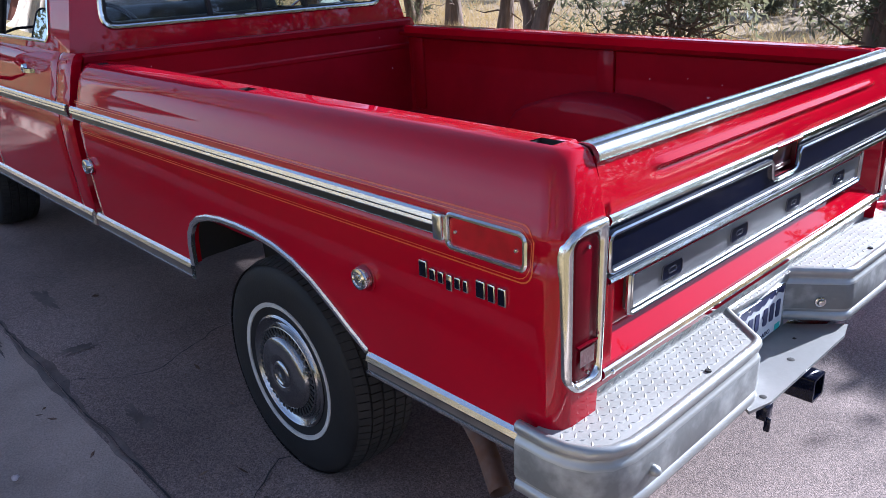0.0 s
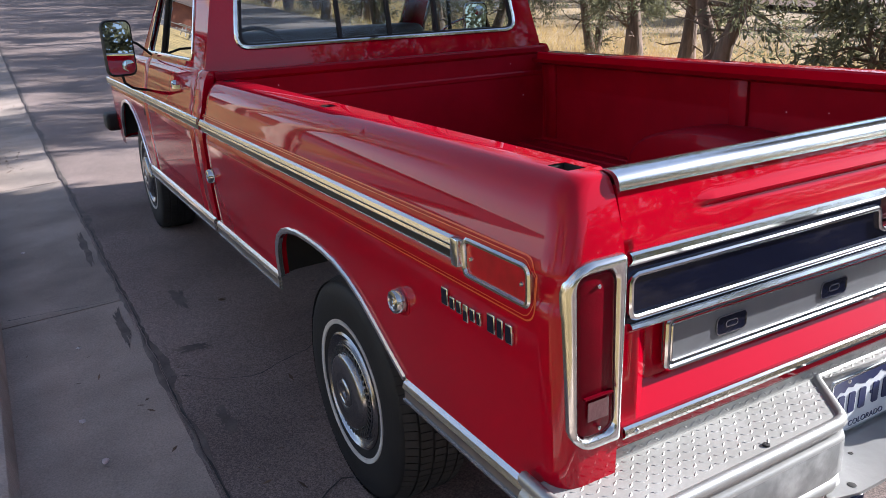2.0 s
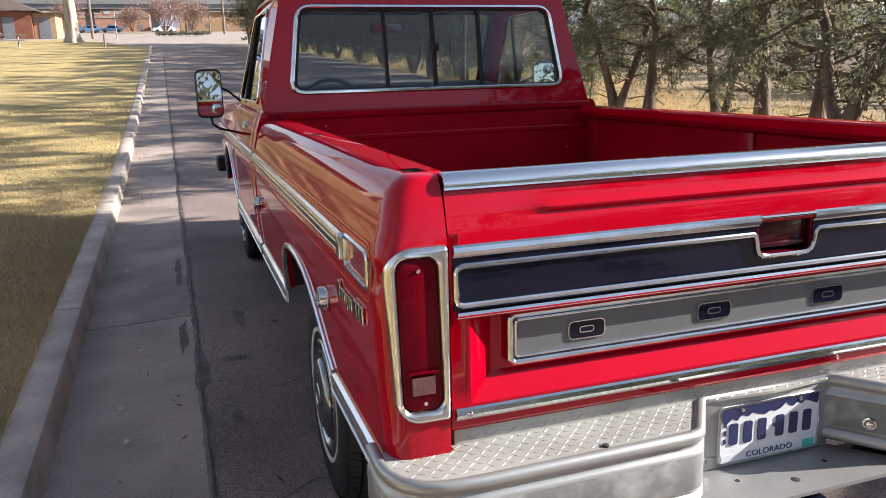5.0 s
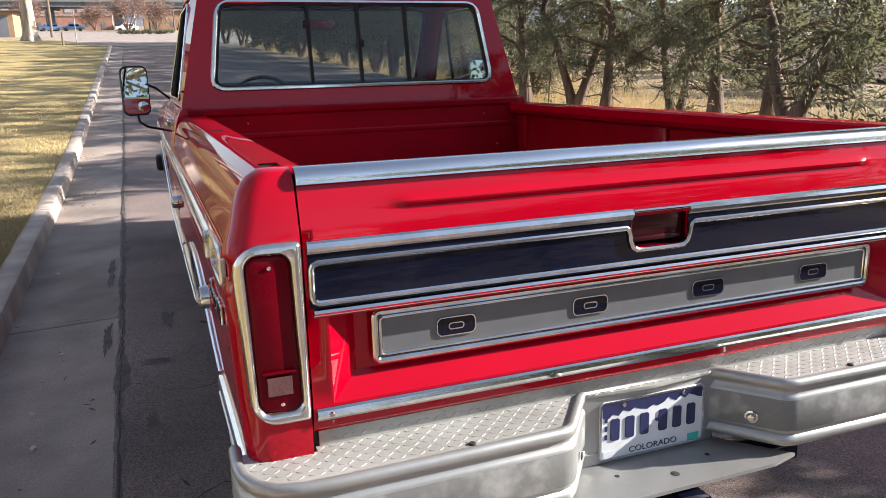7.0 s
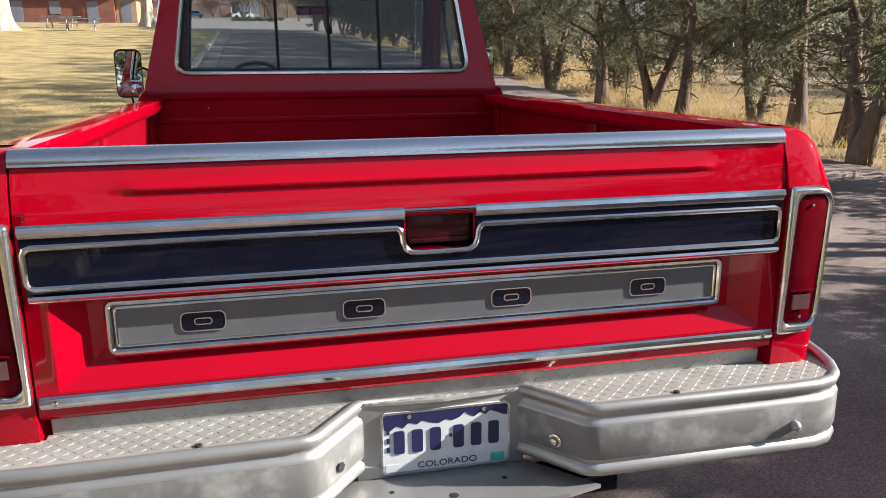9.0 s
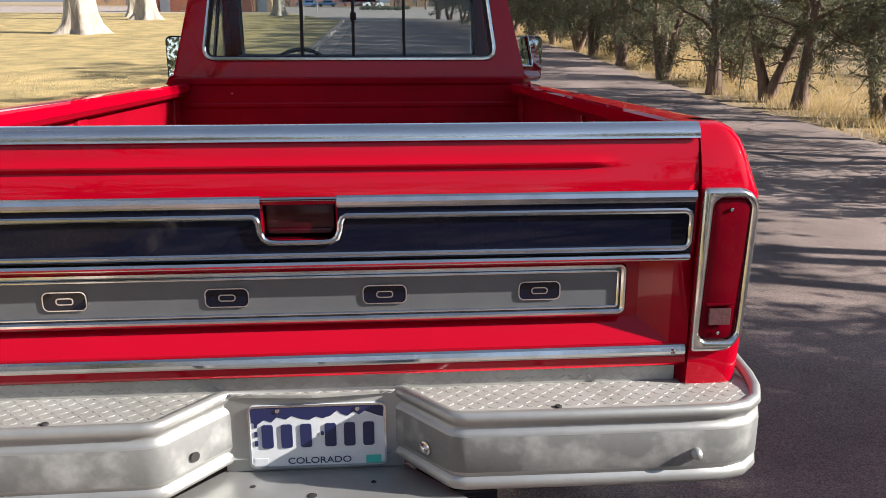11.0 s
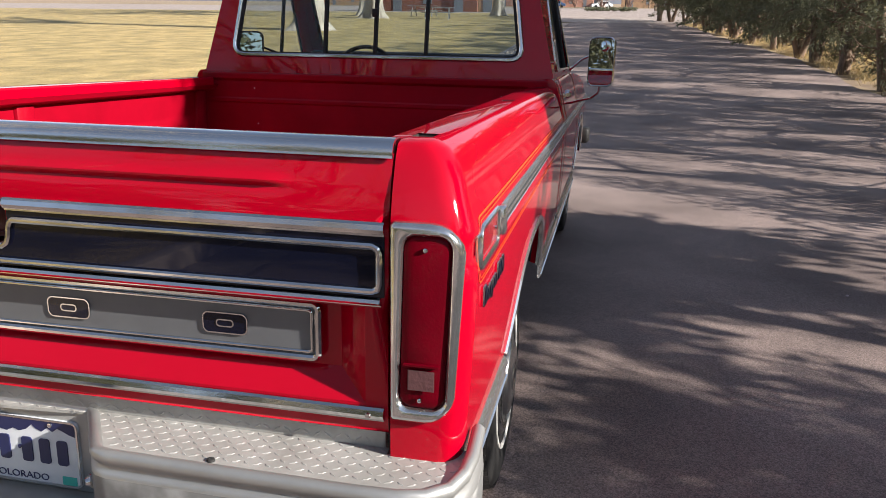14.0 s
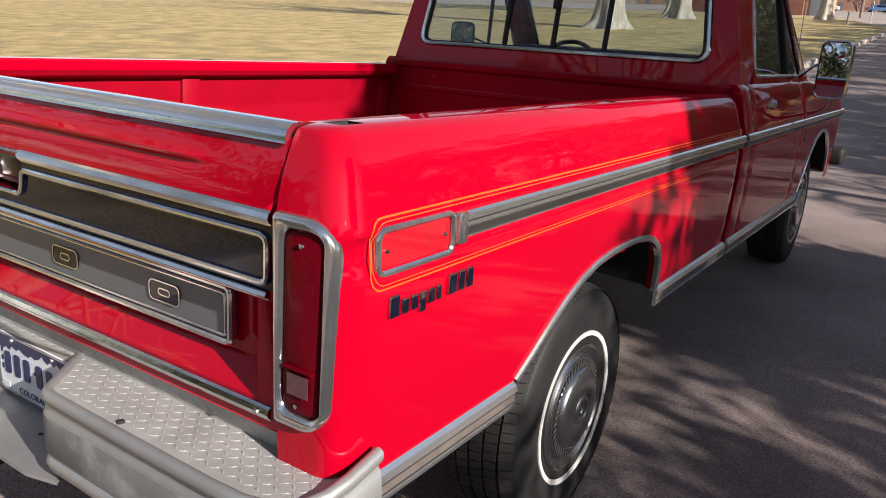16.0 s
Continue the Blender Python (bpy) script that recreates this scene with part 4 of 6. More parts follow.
part("receiver", bm, M_BLACK, bumper, "square black receiver tube", angle=30)
bm = bmesh.new()
box(bm, -0.275, -0.235, -0.178, -0.150, 0.462, 0.505, 0.004)
box(bm, -0.268, -0.258, -0.186, -0.170, 0.430, 0.470, 0.003)
part("wiring_bracket", bm, M_BLACK, bumper)
# pocket wall with lamp and hole
bm = bmesh.new()
box(bm, -0.197, 0.197, -0.012, -0.0025, 0.5125, 0.7000, 0.002)
part("pocket_wall", bm, M_STEEL, bumper)
bm = bmesh.new()
m = pose(0.243, -0.094, 0.600, 0, 0, -48)
lathe(bm, [(0.0, 0.016), (-0.004, 0.016), (-0.005, 0.012), (-0.004, 0.011), (-0.012, 0.008), (-0.014, 0)], 20, "y")
for v in bm.verts:
    v.co = m @ v.co
part("plate_lamp", bm, M_CHROME, bumper, "small round number plate lamp")
bm = bmesh.new()
m = pose(-0.243, -0.094, 0.600, 0, 0, 48)
lathe(bm, [(-0.0035, 0.0115), (-0.005, 0.0105), (-0.0045, 0)], 20, "y")
for v in bm.verts:
    v.co = m @ v.co
part("lamp_hole", bm, M_DARK, bumper, "empty round lamp hole")

# number plate: white mountains on navy, plain bars for its characters
bm = bmesh.new()
slab(bm, roundrect(0.008, 0.598, 0.302, 0.150, 0.012), -0.0125, -0.018)
plate = part("number_plate", bm, M_PLATE, bumper, "white and navy embossed number plate", smooth=False)
bm = bmesh.new()
sweep(bm, [(x, -0.018, z) for x, z in roundrect(0.008, 0.598, 0.298, 0.146, 0.012)], [(-0.002, 0), (-0.002, 0.002), (0.002, 0.002), (0.002, 0)], Vector((0, -1, 0)), closed=True)
part("rim", bm, M_CHROME, plate)
ridge = [(0.152, 0.640), (0.140, 0.643), (0.125, 0.650), (0.112, 0.655), (0.100, 0.646), (0.088, 0.654), (0.074, 0.644), (0.060, 0.650), (0.052, 0.658), (0.038, 0.646), (0.020, 0.640), (0.006, 0.645), (-0.010, 0.637), (-0.030, 0.641), (-0.048, 0.648), (-0.060, 0.640), (-0.080, 0.646), (-0.092, 0.634), (-0.108, 0.640), (-0.122, 0.630), (-0.136, 0.634)]
bm = bmesh.new()
slab(bm, [(-0.138, 0.668), (0.154, 0.668)] + ridge, -0.018, -0.0188)
part("sky_field", bm, M_NAVY, plate, smooth=False)
for k in range(6):
    x = -0.108 + k * 0.042 + (0.012 if k > 2 else 0)
    bm = bmesh.new()
    slab(bm, roundrect(x + 0.006, 0.600, 0.025, 0.056, 0.006), -0.018, -0.0205)
    part("character_bar", bm, M_NAVY, plate, "plain navy character bar", smooth=False)
bm = bmesh.new()
slab(bm, roundrect(0.018, 0.604, 0.007, 0.009, 0.003), -0.018, -0.0205)
part("character_bar", bm, M_NAVY, plate, smooth=False)
for z in (0.628, 0.606, 0.584):
    bm = bmesh.new()
    slab(bm, roundrect(-0.127, z, 0.007, 0.013, 0.002), -0.018, -0.0195)
    part("small_bar", bm, M_NAVY, plate, smooth=False)
bm = bmesh.new()
slab(bm, roundrect(0.130, 0.537, 0.034, 0.019, 0.001), -0.018, -0.0192)
part("sticker", bm, M_TEAL, plate, smooth=False)
bm = bmesh.new()
slab(bm, roundrect(-0.118, 0.538, 0.030, 0.018, 0.001), -0.018, -0.0192)
part("sticker", bm, M_PLATE, plate, smooth=False)
for x, z in ((-0.078, 0.661), (0.096, 0.661)):
    bm = bmesh.new()
    lathe(bm, [(-0.018, 0.006), (-0.021, 0.005), (-0.022, 0)], 12, "y", (x, 0, z))
    part("plate_screw", bm, M_CHROME, plate)
txt = bpy.data.curves.new("state", "FONT")
txt.body, txt.size, txt.align_x, txt.extrude = "COLORADO", 0.0215, "CENTER", 0.0006
tob = new("state_name", txt)
tob.matrix_world = Matrix.Translation((0.010, -0.0186, 0.5315)) @ Matrix.Rotation(radians(90), 4, "X") @ Matrix.Diagonal((1.16, 1, 1, 1))
bpy.context.view_layer.update()
me = bpy.data.meshes.new_from_object(tob.evaluated_get(bpy.context.evaluated_depsgraph_get()))
me.transform(tob.matrix_world)
bpy.data.objects.remove(tob)
tob = new("state_name", me)
me.materials.clear()
me.materials.append(M_NAVY)
tob.parent = under(plate)

# exhaust pipe, axle and frame under the bed
bm = bmesh.new()
tube(bm, [(-0.62, 1.7, 0.45), (-0.66, 0.9, 0.50), (-0.70, 0.55, 0.47), (-0.77, 0.36, 0.40), (-0.83, 0.245, 0.335)], 0.030, 14, False)
part("exhaust_pipe", bm, M_RUST, truck, "rusty exhaust tail pipe")
bm = bmesh.new()
tube(bm, [(-0.80, 1.11, 0.385), (-0.15, 1.11, 0.385), (-0.12, 1.11, 0.385), (0.12, 1.11, 0.385), (0.15, 1.11, 0.385), (0.80, 1.11, 0.385)], [0.04, 0.045, 0.13, 0.13, 0.045, 0.04], 14)
part("rear_axle", bm, M_DARK, truck)
for s in (-1, 1):
    bm = bmesh.new()
    box(bm, s * 0.42 - 0.035, s * 0.42 + 0.035, 0.0, 5.2, 0.55, 0.70, 0.01)
    part("frame_rail", bm, M_DARK, truck)

# ---- wheels ----


def wheel(s, y, z):
    x0 = s * 0.905
    m = Matrix.Translation((0, y, z))
    bm = bmesh.new()
    T = [(0, 0.180), (0.006, 0.195), (0.012, 0.225), (0.016, 0.270), (0.014, 0.315), (0.008, 0.341), (-0.002, 0.356), (-0.020, 0.363), (-0.05, 0.366), (-0.10, 0.367), (-0.15, 0.366), (-0.195, 0.360), (-0.21, 0.34), (-0.222, 0.29), (-0.215, 0.22), (-0.20, 0.19)]
    lathe(bm, [(x0 + s * (h - 0.012), r) for h, r in T], 72, "x")
    for v in bm.verts:
        v.co = m @ v.co
    tyre = part("wheel", bm, M_RUBBER, truck, "black tyre with a white stripe and a steel wheel cover", angle=50)
    # tread blocks
    verts, faces = [], []
    n = 84
    for k in range(n):
        for row, (h0, h1) in enumerate(((0.004, -0.034), (-0.042, -0.080), (-0.088, -0.124), (-0.132, -0.166), (-0.172, -0.200))):
            a0 = 2 * math.pi * (k + (0.5 if row % 2 else 0)) / n
            a1 = a0 + 2 * math.pi / n * 0.87
            base = len(verts)
            for rr in (0.360, 0.3725):
                for h, a in ((h0, a0), (h1, a0 + 0.012), (h1, a1 + 0.012), (h0, a1)):
                    edge = (0.013 if h > 0 else 0.004) if row in (0, 4) and (h in (h0 if row == 0 else h1,)) and rr > 0.37 else 0
                    verts.append((x0 + s * (h - 0.012), y + (rr - edge) * math.cos(a), z + (rr - edge) * math.sin(a)))
            faces += [tuple(base + q for q in f) for f in ((4, 5, 6, 7), (0, 1, 5, 4), (1, 2, 6, 5), (2, 3, 7, 6), (3, 0, 4, 7))]
    tagged(fast("tread", verts, faces, M_TYRETREAD, tyre), "tyre tread blocks", kind="stuff")
    bm = bmesh.new()
    lathe(bm, [(x0 + s * h, r) for h, r in ((-0.002, 0.221), (0.0028, 0.222), (0.0046, 0.236), (0.000, 0.237))], 72, "x")
    for v in bm.verts:
        v.co = m @ v.co
    part("white_stripe", bm, M_WHITEWALL, tyre, "white sidewall stripe")
    bm = bmesh.new()
    lathe(bm, [(x0 + s * h, r) for h, r in ((-0.014, 0.196), (-0.002, 0.194), (0.003, 0.187), (-0.003, 0.180), (-0.012, 0.172), (-0.014, 0.164), (-0.010, 0.158), (0.0, 0.154))], 72, "x")
    for v in bm.verts:
        v.co = m @ v.co
    part("trim_ring", bm, M_COVER, tyre, "dull steel trim ring")
    bm = bmesh.new()
    prof = [(-0.006, 0.156), (0.000, 0.155), (0.003, 0.150), (0.000, 0.128), (0.006, 0.126), (0.014, 0.122), (0.019, 0.114), (0.022, 0.098), (0.024, 0.070), (0.024, 0.050), (0.021, 0.046), (0.026, 0.041), (0.027, 0.034), (0.023, 0.029), (0.022, 0.018), (0.016, 0.016), (0.016, 0)]
    lathe(bm, [(x0 + s * h, r) for h, r in prof], 72, "x")
    for v in bm.verts:
        v.co = m @ v.co
    cover = part("wheel_cover", bm, M_COVER, tyre, "domed steel wheel cover with a ring of slots", angle=40)
    bm = bmesh.new()
    lathe(bm, [(x0 + s * 0.0165, 0.0155), (x0 + s * 0.0172, 0.012), (x0 + s * 0.0172, 0)], 20, "x")
    for v in bm.verts:
        v.co = m @ v.co
    part("hub_recess", bm, M_DARK, cover, "dark hub recess")
    verts, faces = [], []
    for k in range(44):
        a = 2 * math.pi * k / 44
        base = len(verts)
        da = 0.042
        for h, r in ((0.0046, 0.151), (0.0022, 0.128)):
            for aa in (a - da, a + da):
                verts.append((x0 + s * (h + 0.0012), y + r * math.cos(aa), z + r * math.sin(aa)))
        faces.append((base, base + 1, base + 3, base + 2))
    tagged(fast("slot_ring", verts, faces, M_DARK, cover), "dark slots round the cover", kind="stuff")


for s in (-1, 1):
    wheel(s, 1.105, 0.385)
    wheel(s, 4.50, 0.505)

# ---- cab ----


def wid(z):
    return 0.905 - 0.19 * (z - 1.3)


def cab_back_y(z):
    return 2.505 + 0.155 * max(0, z - 1.3)


# lower cab sides: door and wing, with the same belt section as the bed
CSIDE = [(0.905, 1.312), (0.918, 1.300), (0.932, 1.270), (0.945, 1.225), (0.955, 1.180), (0.963, 1.148), (0.970, 1.128), (0.971, 1.120), (0.966, 1.112), (0.962, 1.100), (0.961, 1.075), (0.966, 1.062), (0.971, 1.052), (0.972, 1.040)]
FA = [4.02, 4.08, 4.16, 4.26, 4.38, 4.50, 4.62, 4.74, 4.84, 4.92, 4.97]
FZ = [0.67, 0.80, 0.90, 0.965, 1.0, 1.01, 1.0, 0.965, 0.90, 0.82, 0.72]


def body_side(s, y0, y1, name, lab, step=0.03):
    ys = [y0 + (y1 - y0) * k / max(1, round((y1 - y0) / step)) for k in range(max(1, round((y1 - y0) / step)) + 1)]
    rows = []
    for k, y in enumerate(ys):
        low = interp(y, FA, FZ) if FA[0] < y < FA[-1] else 0.655
        edge = 0.006 if k in (0, len(ys) - 1) else 0
        nose = 0.10 * max(0, (y - 5.15) / 0.25) ** 2
        pts = list(CSIDE) + [(interp(1.04 + (low - 1.04) * q / 8, LOWZ, LOWX), 1.04 + (low - 1.04) * q / 8) for q in range(1, 9)]
        drop = 0.05 * max(0, (y - 4.1) / 1.3)
        rows.append([(s * (x - edge - nose), y, z - (drop if z > 1.25 else 0)) for x, z in pts])
    bm = bmesh.new()
    loft(bm, rows)
    for k in (0, -1):
        y = ys[k]
        loft(bm, [[p for p in rows[k]], [(p[0] - s * 0.04, p[1], p[2]) for p in rows[k]]])
    return part(name, bm, M_RED, truck, lab)


def rounded(corners, r, n=5):
    """A loop of corners in space, each rounded with radius about r."""
    pts = []
    m = len(corners)
    for k in range(m):
        p, a, b = Vector(corners[k]), Vector(corners[k - 1]), Vector(corners[(k + 1) % m])
        u, v = (a - p).normalized() * r, (b - p).normalized() * r
        for q in range(n + 1):
            t = q / n
            pts.append((p + u) * (1 - t) ** 2 + p * 2 * t * (1 - t) + (p + v) * t ** 2)
    return pts


def hole_panel(bm, outer, inner, ro, ri):
    return loft(bm, [rounded(outer, ro), rounded(inner, ri)], True)


# back panel with the rear window opening
bm = bmesh.new()
BW = [(-0.752, cab_back_y(1.392), 1.392), (0.752, cab_back_y(1.392), 1.392), (0.690, cab_back_y(1.815), 1.815), (-0.690, cab_back_y(1.815), 1.815)]
BO = [(-wid(1.30), cab_back_y(1.30), 1.30), (wid(1.30), cab_back_y(1.30), 1.30), (wid(1.90) - 0.03, cab_back_y(1.90), 1.90), (-wid(1.90) + 0.03, cab_back_y(1.90), 1.90)]
hole_panel(bm, BO, BW, 0.02, 0.07)
loft(bm, [[(-0.905, 2.505, 1.30), (0.905, 2.505, 1.30)], [(-0.93, 2.492, 1.285), (0.93, 2.492, 1.285)], [(-0.93, 2.485, 1.27), (0.93, 2.485, 1.27)], [(-0.93, 2.485, 0.66), (0.93, 2.485, 0.66)]])
part("cab_back", bm, M_RED, truck, "red cab back panel")
bm = bmesh.new()
sweep(bm, rounded(BW, 0.07), [(-0.011, -0.004), (-0.011, 0.006), (-0.005, 0.011), (0.005, 0.010), (0.010, 0.004), (0.010, -0.004)], Vector((0, -1, 0.155)), closed=True)
rw = part("rear_window", bm, M_CHROME, truck, "sliding rear window in a bright moulding")
inner = [Vector(p) * 1.0 for p in BW]
cen = sum(inner, Vector()) / 4
shr = [cen + (p - cen) * 0.985 for p in inner]
bm = bmesh.new()
sweep(bm, rounded(shr, 0.065), [(-0.014, -0.012), (-0.014, 0.004), (0.012, 0.004), (0.012, -0.012)], Vector((0, -1, 0.155)), closed=True)
part("rubber_seal", bm, M_RUBBER, rw, "black rubber seal")
bm = bmesh.new()
bm.faces.new([bm.verts.new(p + Vector((0, 0.012, 0))) for p in rounded(shr, 0.065)])
g = part("pane", bm, M_GLASS, rw, "clear rear glass", smooth=False)
for x in (-0.250, 0.012, 0.272):
    bm = bmesh.new()
    z0, z1 = 1.398, 1.809
    k = 0.0075
    loft(bm, [[(x + dx, cab_back_y(z) + dy, z) for dx, dy in ((-k, -0.006), (k, -0.006), (k, 0.02), (-k, 0.02))] for z in (z0, z1)], True, True)
    part("mullion", bm, M_RUBBER, rw, smooth=False)
bm = bmesh.new()
box(bm, 0.000, 0.030, 2.515, 2.535, 1.585, 1.625, 0.004)
part("window_latch", bm, M_RUBBER, rw)

for s in (-1, 1):
    body_side(s, 2.448, 2.60, "cab_corner", "red cab corner panel")
    door = body_side(s, 2.606, 3.745, "door", "red cab door with chrome handle")
    body_side(s, 3.752, 5.40, "front_wing", "red front wing", 0.04)
    # greenhouse side
    bm = bmesh.new()

    def P(y, z, dx=0.0):
        return (s * (wid(z) + dx), y, z)
    hole_panel(bm, [P(2.505, 1.305), P(2.598, 1.90, -0.03), P(3.44, 1.90, -0.03), P(4.06, 1.305)], [P(2.74, 1.345), P(2.775, 1.815), P(3.395, 1.815), P(3.83, 1.345)], 0.02, 0.05)
    part("side_frame", bm, M_RED, truck, "red window frame and pillars")
    bm = bmesh.new()
    loop = rounded([P(2.74, 1.345), P(2.775, 1.815), P(3.395, 1.815), P(3.83, 1.345)], 0.05)
    sweep(bm, loop, [(-0.007, -0.004), (-0.007, 0.006), (0, 0.009), (0.007, 0.006), (0.007, -0.004)], Vector((s, 0, 0.2)), closed=True)
    sw = part("side_window", bm, M_CHROME, truck, "door window with bright trim")
    bm = bmesh.new()
    bm.faces.new([bm.verts.new(p - Vector((s * 0.01, 0, 0))) for p in loop])
    part("pane", bm, M_GLASS, sw, smooth=False)
    bm = bmesh.new()
    tube(bm, [P(3.44, 1.35, -0.004), P(3.33, 1.81, -0.004)], 0.012, 8)
    part("vent_bar", bm, M_RUBBER, sw)
    # drip rail
    bm = bmesh.new()
    tube(bm, [P(2.60, 1.86, -0.012), P(3.0, 1.872, -0.012), P(3.42, 1.866, -0.012), P(3.60, 1.74, 0.004)], 0.009, 8)
    part("drip_rail", bm, M_RED, truck)
    # door handle
    bm = bmesh.new()
    xx = 0.943
    loft(bm, [[(s * (xx + 0.004 + 0.026 * o), 2.855 + 0.125 * t, 1.222 + dz) for dz in (-0.009, 0.009)] for t, o in ((0, 0), (0.04, 0.7), (0.12, 1), (0.5, 1), (0.8, 0.9), (0.95, 0.5), (1, 0))])
    loft(bm, [[(s * (xx + 0.004 + 0.018 * o), 2.855 + 0.125 * t, 1.222 + dz) for dz in (-0.009, 0.009)] for t, o in ((0, 0), (0.06, 0.6), (0.14, 0.8), (0.5, 0.9), (0.8, 0.8), (0.93, 0.4), (1, 0))])
    lathe(bm, [(s * (xx - 0.004), 0.022), (s * (xx + 0.014), 0.020), (s * (xx + 0.018), 0.012), (s * (xx + 0.018), 0)], 20, "x", (0, 2.985, 1.222))
    part("handle", bm, M_CHROME, door, "chrome door handle")
    # wing side lamp and wheel arch moulding at the front
    bm = bmesh.new()
    pth = [(s * (interp(z, LOWZ, LOWX) + 0.001), y, z) for y, z in zip(FA, FZ)]
    sweep(bm, pth, [(-0.010, -0.012), (-0.011, 0.003), (-0.005, 0.008), (0.005, 0.008), (0.010, 0.003), (0.010, -0.012)], Vector((s, 0, 0)))
    part("arch_moulding", bm, M_TRIM, truck, "bright wheel arch moulding")
    bm = bmesh.new()
    loft(bm, [[(s * 0.945, y, z + 0.006), (s * 0.55, y, z + 0.05), (s * 0.5, y, 0.40)] for y, z in zip(FA, FZ)])
    part("wheel_housing", bm, M_DARK, truck)
    bm = bmesh.new()
    xb = s * 0.967
    box(bm, min(xb, xb + s * 0.006), max(xb, xb + s * 0.006), 3.83, 3.87, 0.985, 1.025, 0.003)
    part("wing_badge", bm, M_DARK, truck, "small dark badge")
    # front bumper end
    bm = bmesh.new()
    box(bm, min(s * 0.82, s * 1.015), max(s * 0.82, s * 1.015), 5.40, 5.62, 0.70, 0.83, 0.03, 3)
    part("front_bumper_end", bm, M_RUBBER, truck, "black front bumper end")
    # mirror
    mx = s * 1.108
    bm = bmesh.new()
    o = roundrect(mx, 1.388, 0.152, 0.285, 0.035)

    def lift(pts, y, q=1.0):
        return [(mx + (u - mx) * q, y, 1.388 + (v - 1.388) * q) for u, v in pts]
    vr = loft(bm, [lift(o, 3.462, 0.93), lift(o, 3.455, 0.97), lift(o, 3.462, 1.0), lift(o, 3.495, 0.99), lift(o, 3.525, 0.86), lift(o, 3.535, 0.6)], True)
    bm.faces.new(vr[-1])
    turn = Matrix.Translation((mx, 3.48, 1.388)) @ Matrix.Rotation(radians(-14.0 if s > 0 else 12.0), 4, "Z") @ Matrix.Rotation(radians(-0.6), 4, "X") @ Matrix.Translation((-mx, -3.48, -1.388))
    for v in bm.verts:
        v.co = turn @ v.co
    mir = part("door_mirror", bm, M_RUBBER if s < 0 else M_CHROME, truck, "tall rounded towing mirror on tube arms")
    bm = bmesh.new()
    bm.faces.new([bm.verts.new(turn @ Vector(p)) for p in lift(o, 3.4635, 0.945)])
    part("mirror_glass", bm, M_MIRROR, mir, "mirror glass", smooth=False)
    bm = bmesh.new()
    cx, cz = (mx + 0.034, 1.296) if s < 0 else (mx + 0.022, 1.478)
    lathe(bm, [(3.461, 0.031), (3.456, 0.031), (3.455, 0.028), (3.4535, 0.022), (3.452, 0.012), (3.4515, 0)], 24, "y", (cx, 0, cz))
    for v in bm.verts:
        v.co = turn @ v.co
    part("spot_mirror", bm, M_MIRROR, mir, "small round convex mirror")
    for pts in ([(mx, 3.50, 1.255), (mx - s * 0.01, 3.50, 1.205), (mx - s * 0.05, 3.52, 1.175), (s * 0.955, 3.62, 1.145)], [(mx - s * 0.03, 3.53, 1.44), (s * 0.99, 3.60, 1.40), (s * 0.915, 3.66, 1.335)]):
        bm = bmesh.new()
        tube(bm, pts, 0.007, 8)
        part("arm", bm, M_CHROME if s > 0 else M_RUBBER, mir)

# whip antenna on the right wing
bm = bmesh.new()
tube(bm, [(0.80, 4.20, 1.27), (0.80, 4.20, 1.33), (0.80, 4.19, 1.34), (0.80, 4.13, 2.15)], [0.012, 0.009, 0.0028, 0.0018], 8)
part("antenna", bm, M_CHROME, truck, "thin whip antenna")
# roof
bm = bmesh.new()
rows = []
for k in range(9):
    t = k / 8
    y = 2.60 + t * 0.84
    e = 1 - (2 * abs(t - 0.5)) ** 4
    row = []
    for j in range(17):
        u = -1 + j / 8
        row.append((u * (wid(1.90) - 0.03), y, 1.90 + 0.055 * e * (1 - u ** 4) + 0.02 * (1 - u * u)))
    rows.append(row)
loft(bm, rows)
part("roof", bm, M_RED, truck, "red cab roof")
bm = bmesh.new()
loft(bm, [[(-0.76, y, 1.86), (0.76, y, 1.86)] for y in (2.62, 3.42)])
part("headliner", bm, M_SEAT, truck)
# windscreen
bm = bmesh.new()
WO = [(-wid(1.30), 4.06, 1.305), (wid(1.30), 4.06, 1.305), (wid(1.90) - 0.03, 3.44, 1.905), (-wid(1.90) + 0.03, 3.44, 1.905)]
WI = [(-0.80, 3.98, 1.375), (0.80, 3.98, 1.375), (0.72, 3.49, 1.85), (-0.72, 3.49, 1.85)]
hole_panel(bm, WO, WI, 0.02, 0.06)
part("windscreen_frame", bm, M_RED, truck)
bm = bmesh.new()
sweep(bm, rounded(WI, 0.06), [(-0.010, -0.004), (-0.010, 0.006), (0.010, 0.006), (0.010, -0.004)], Vector((0, 0.6, 0.7)), closed=True)
ws = part("windscreen", bm, M_CHROME, truck, "windscreen in a bright moulding")
bm = bmesh.new()
bm.faces.new([bm.verts.new(p) for p in rounded(WI, 0.06)])
part("pane", bm, M_GLASS, ws, smooth=False)
# bonnet and nose
bm = bmesh.new()
loft(bm, [[(u * 0.912, y, z + 0.035 * (1 - abs(u) ** 3) - (0.02 if abs(u) > 0.93 else 0)) for u in (-1, -0.9, -0.7, -0.4, 0, 0.4, 0.7, 0.9, 1)] for y, z in ((4.02, 1.305), (4.3, 1.29), (4.8, 1.272), (5.25, 1.25), (5.36, 1.22), (5.40, 1.15))])
part("bonnet", bm, M_RED, truck, "red bonnet")
bm = bmesh.new()
box(bm, -0.86, 0.86, 5.36, 5.44, 0.72, 1.17, 0.02)
part("grille", bm, M_DARK, truck, "dark front grille")
bm = bmesh.new()
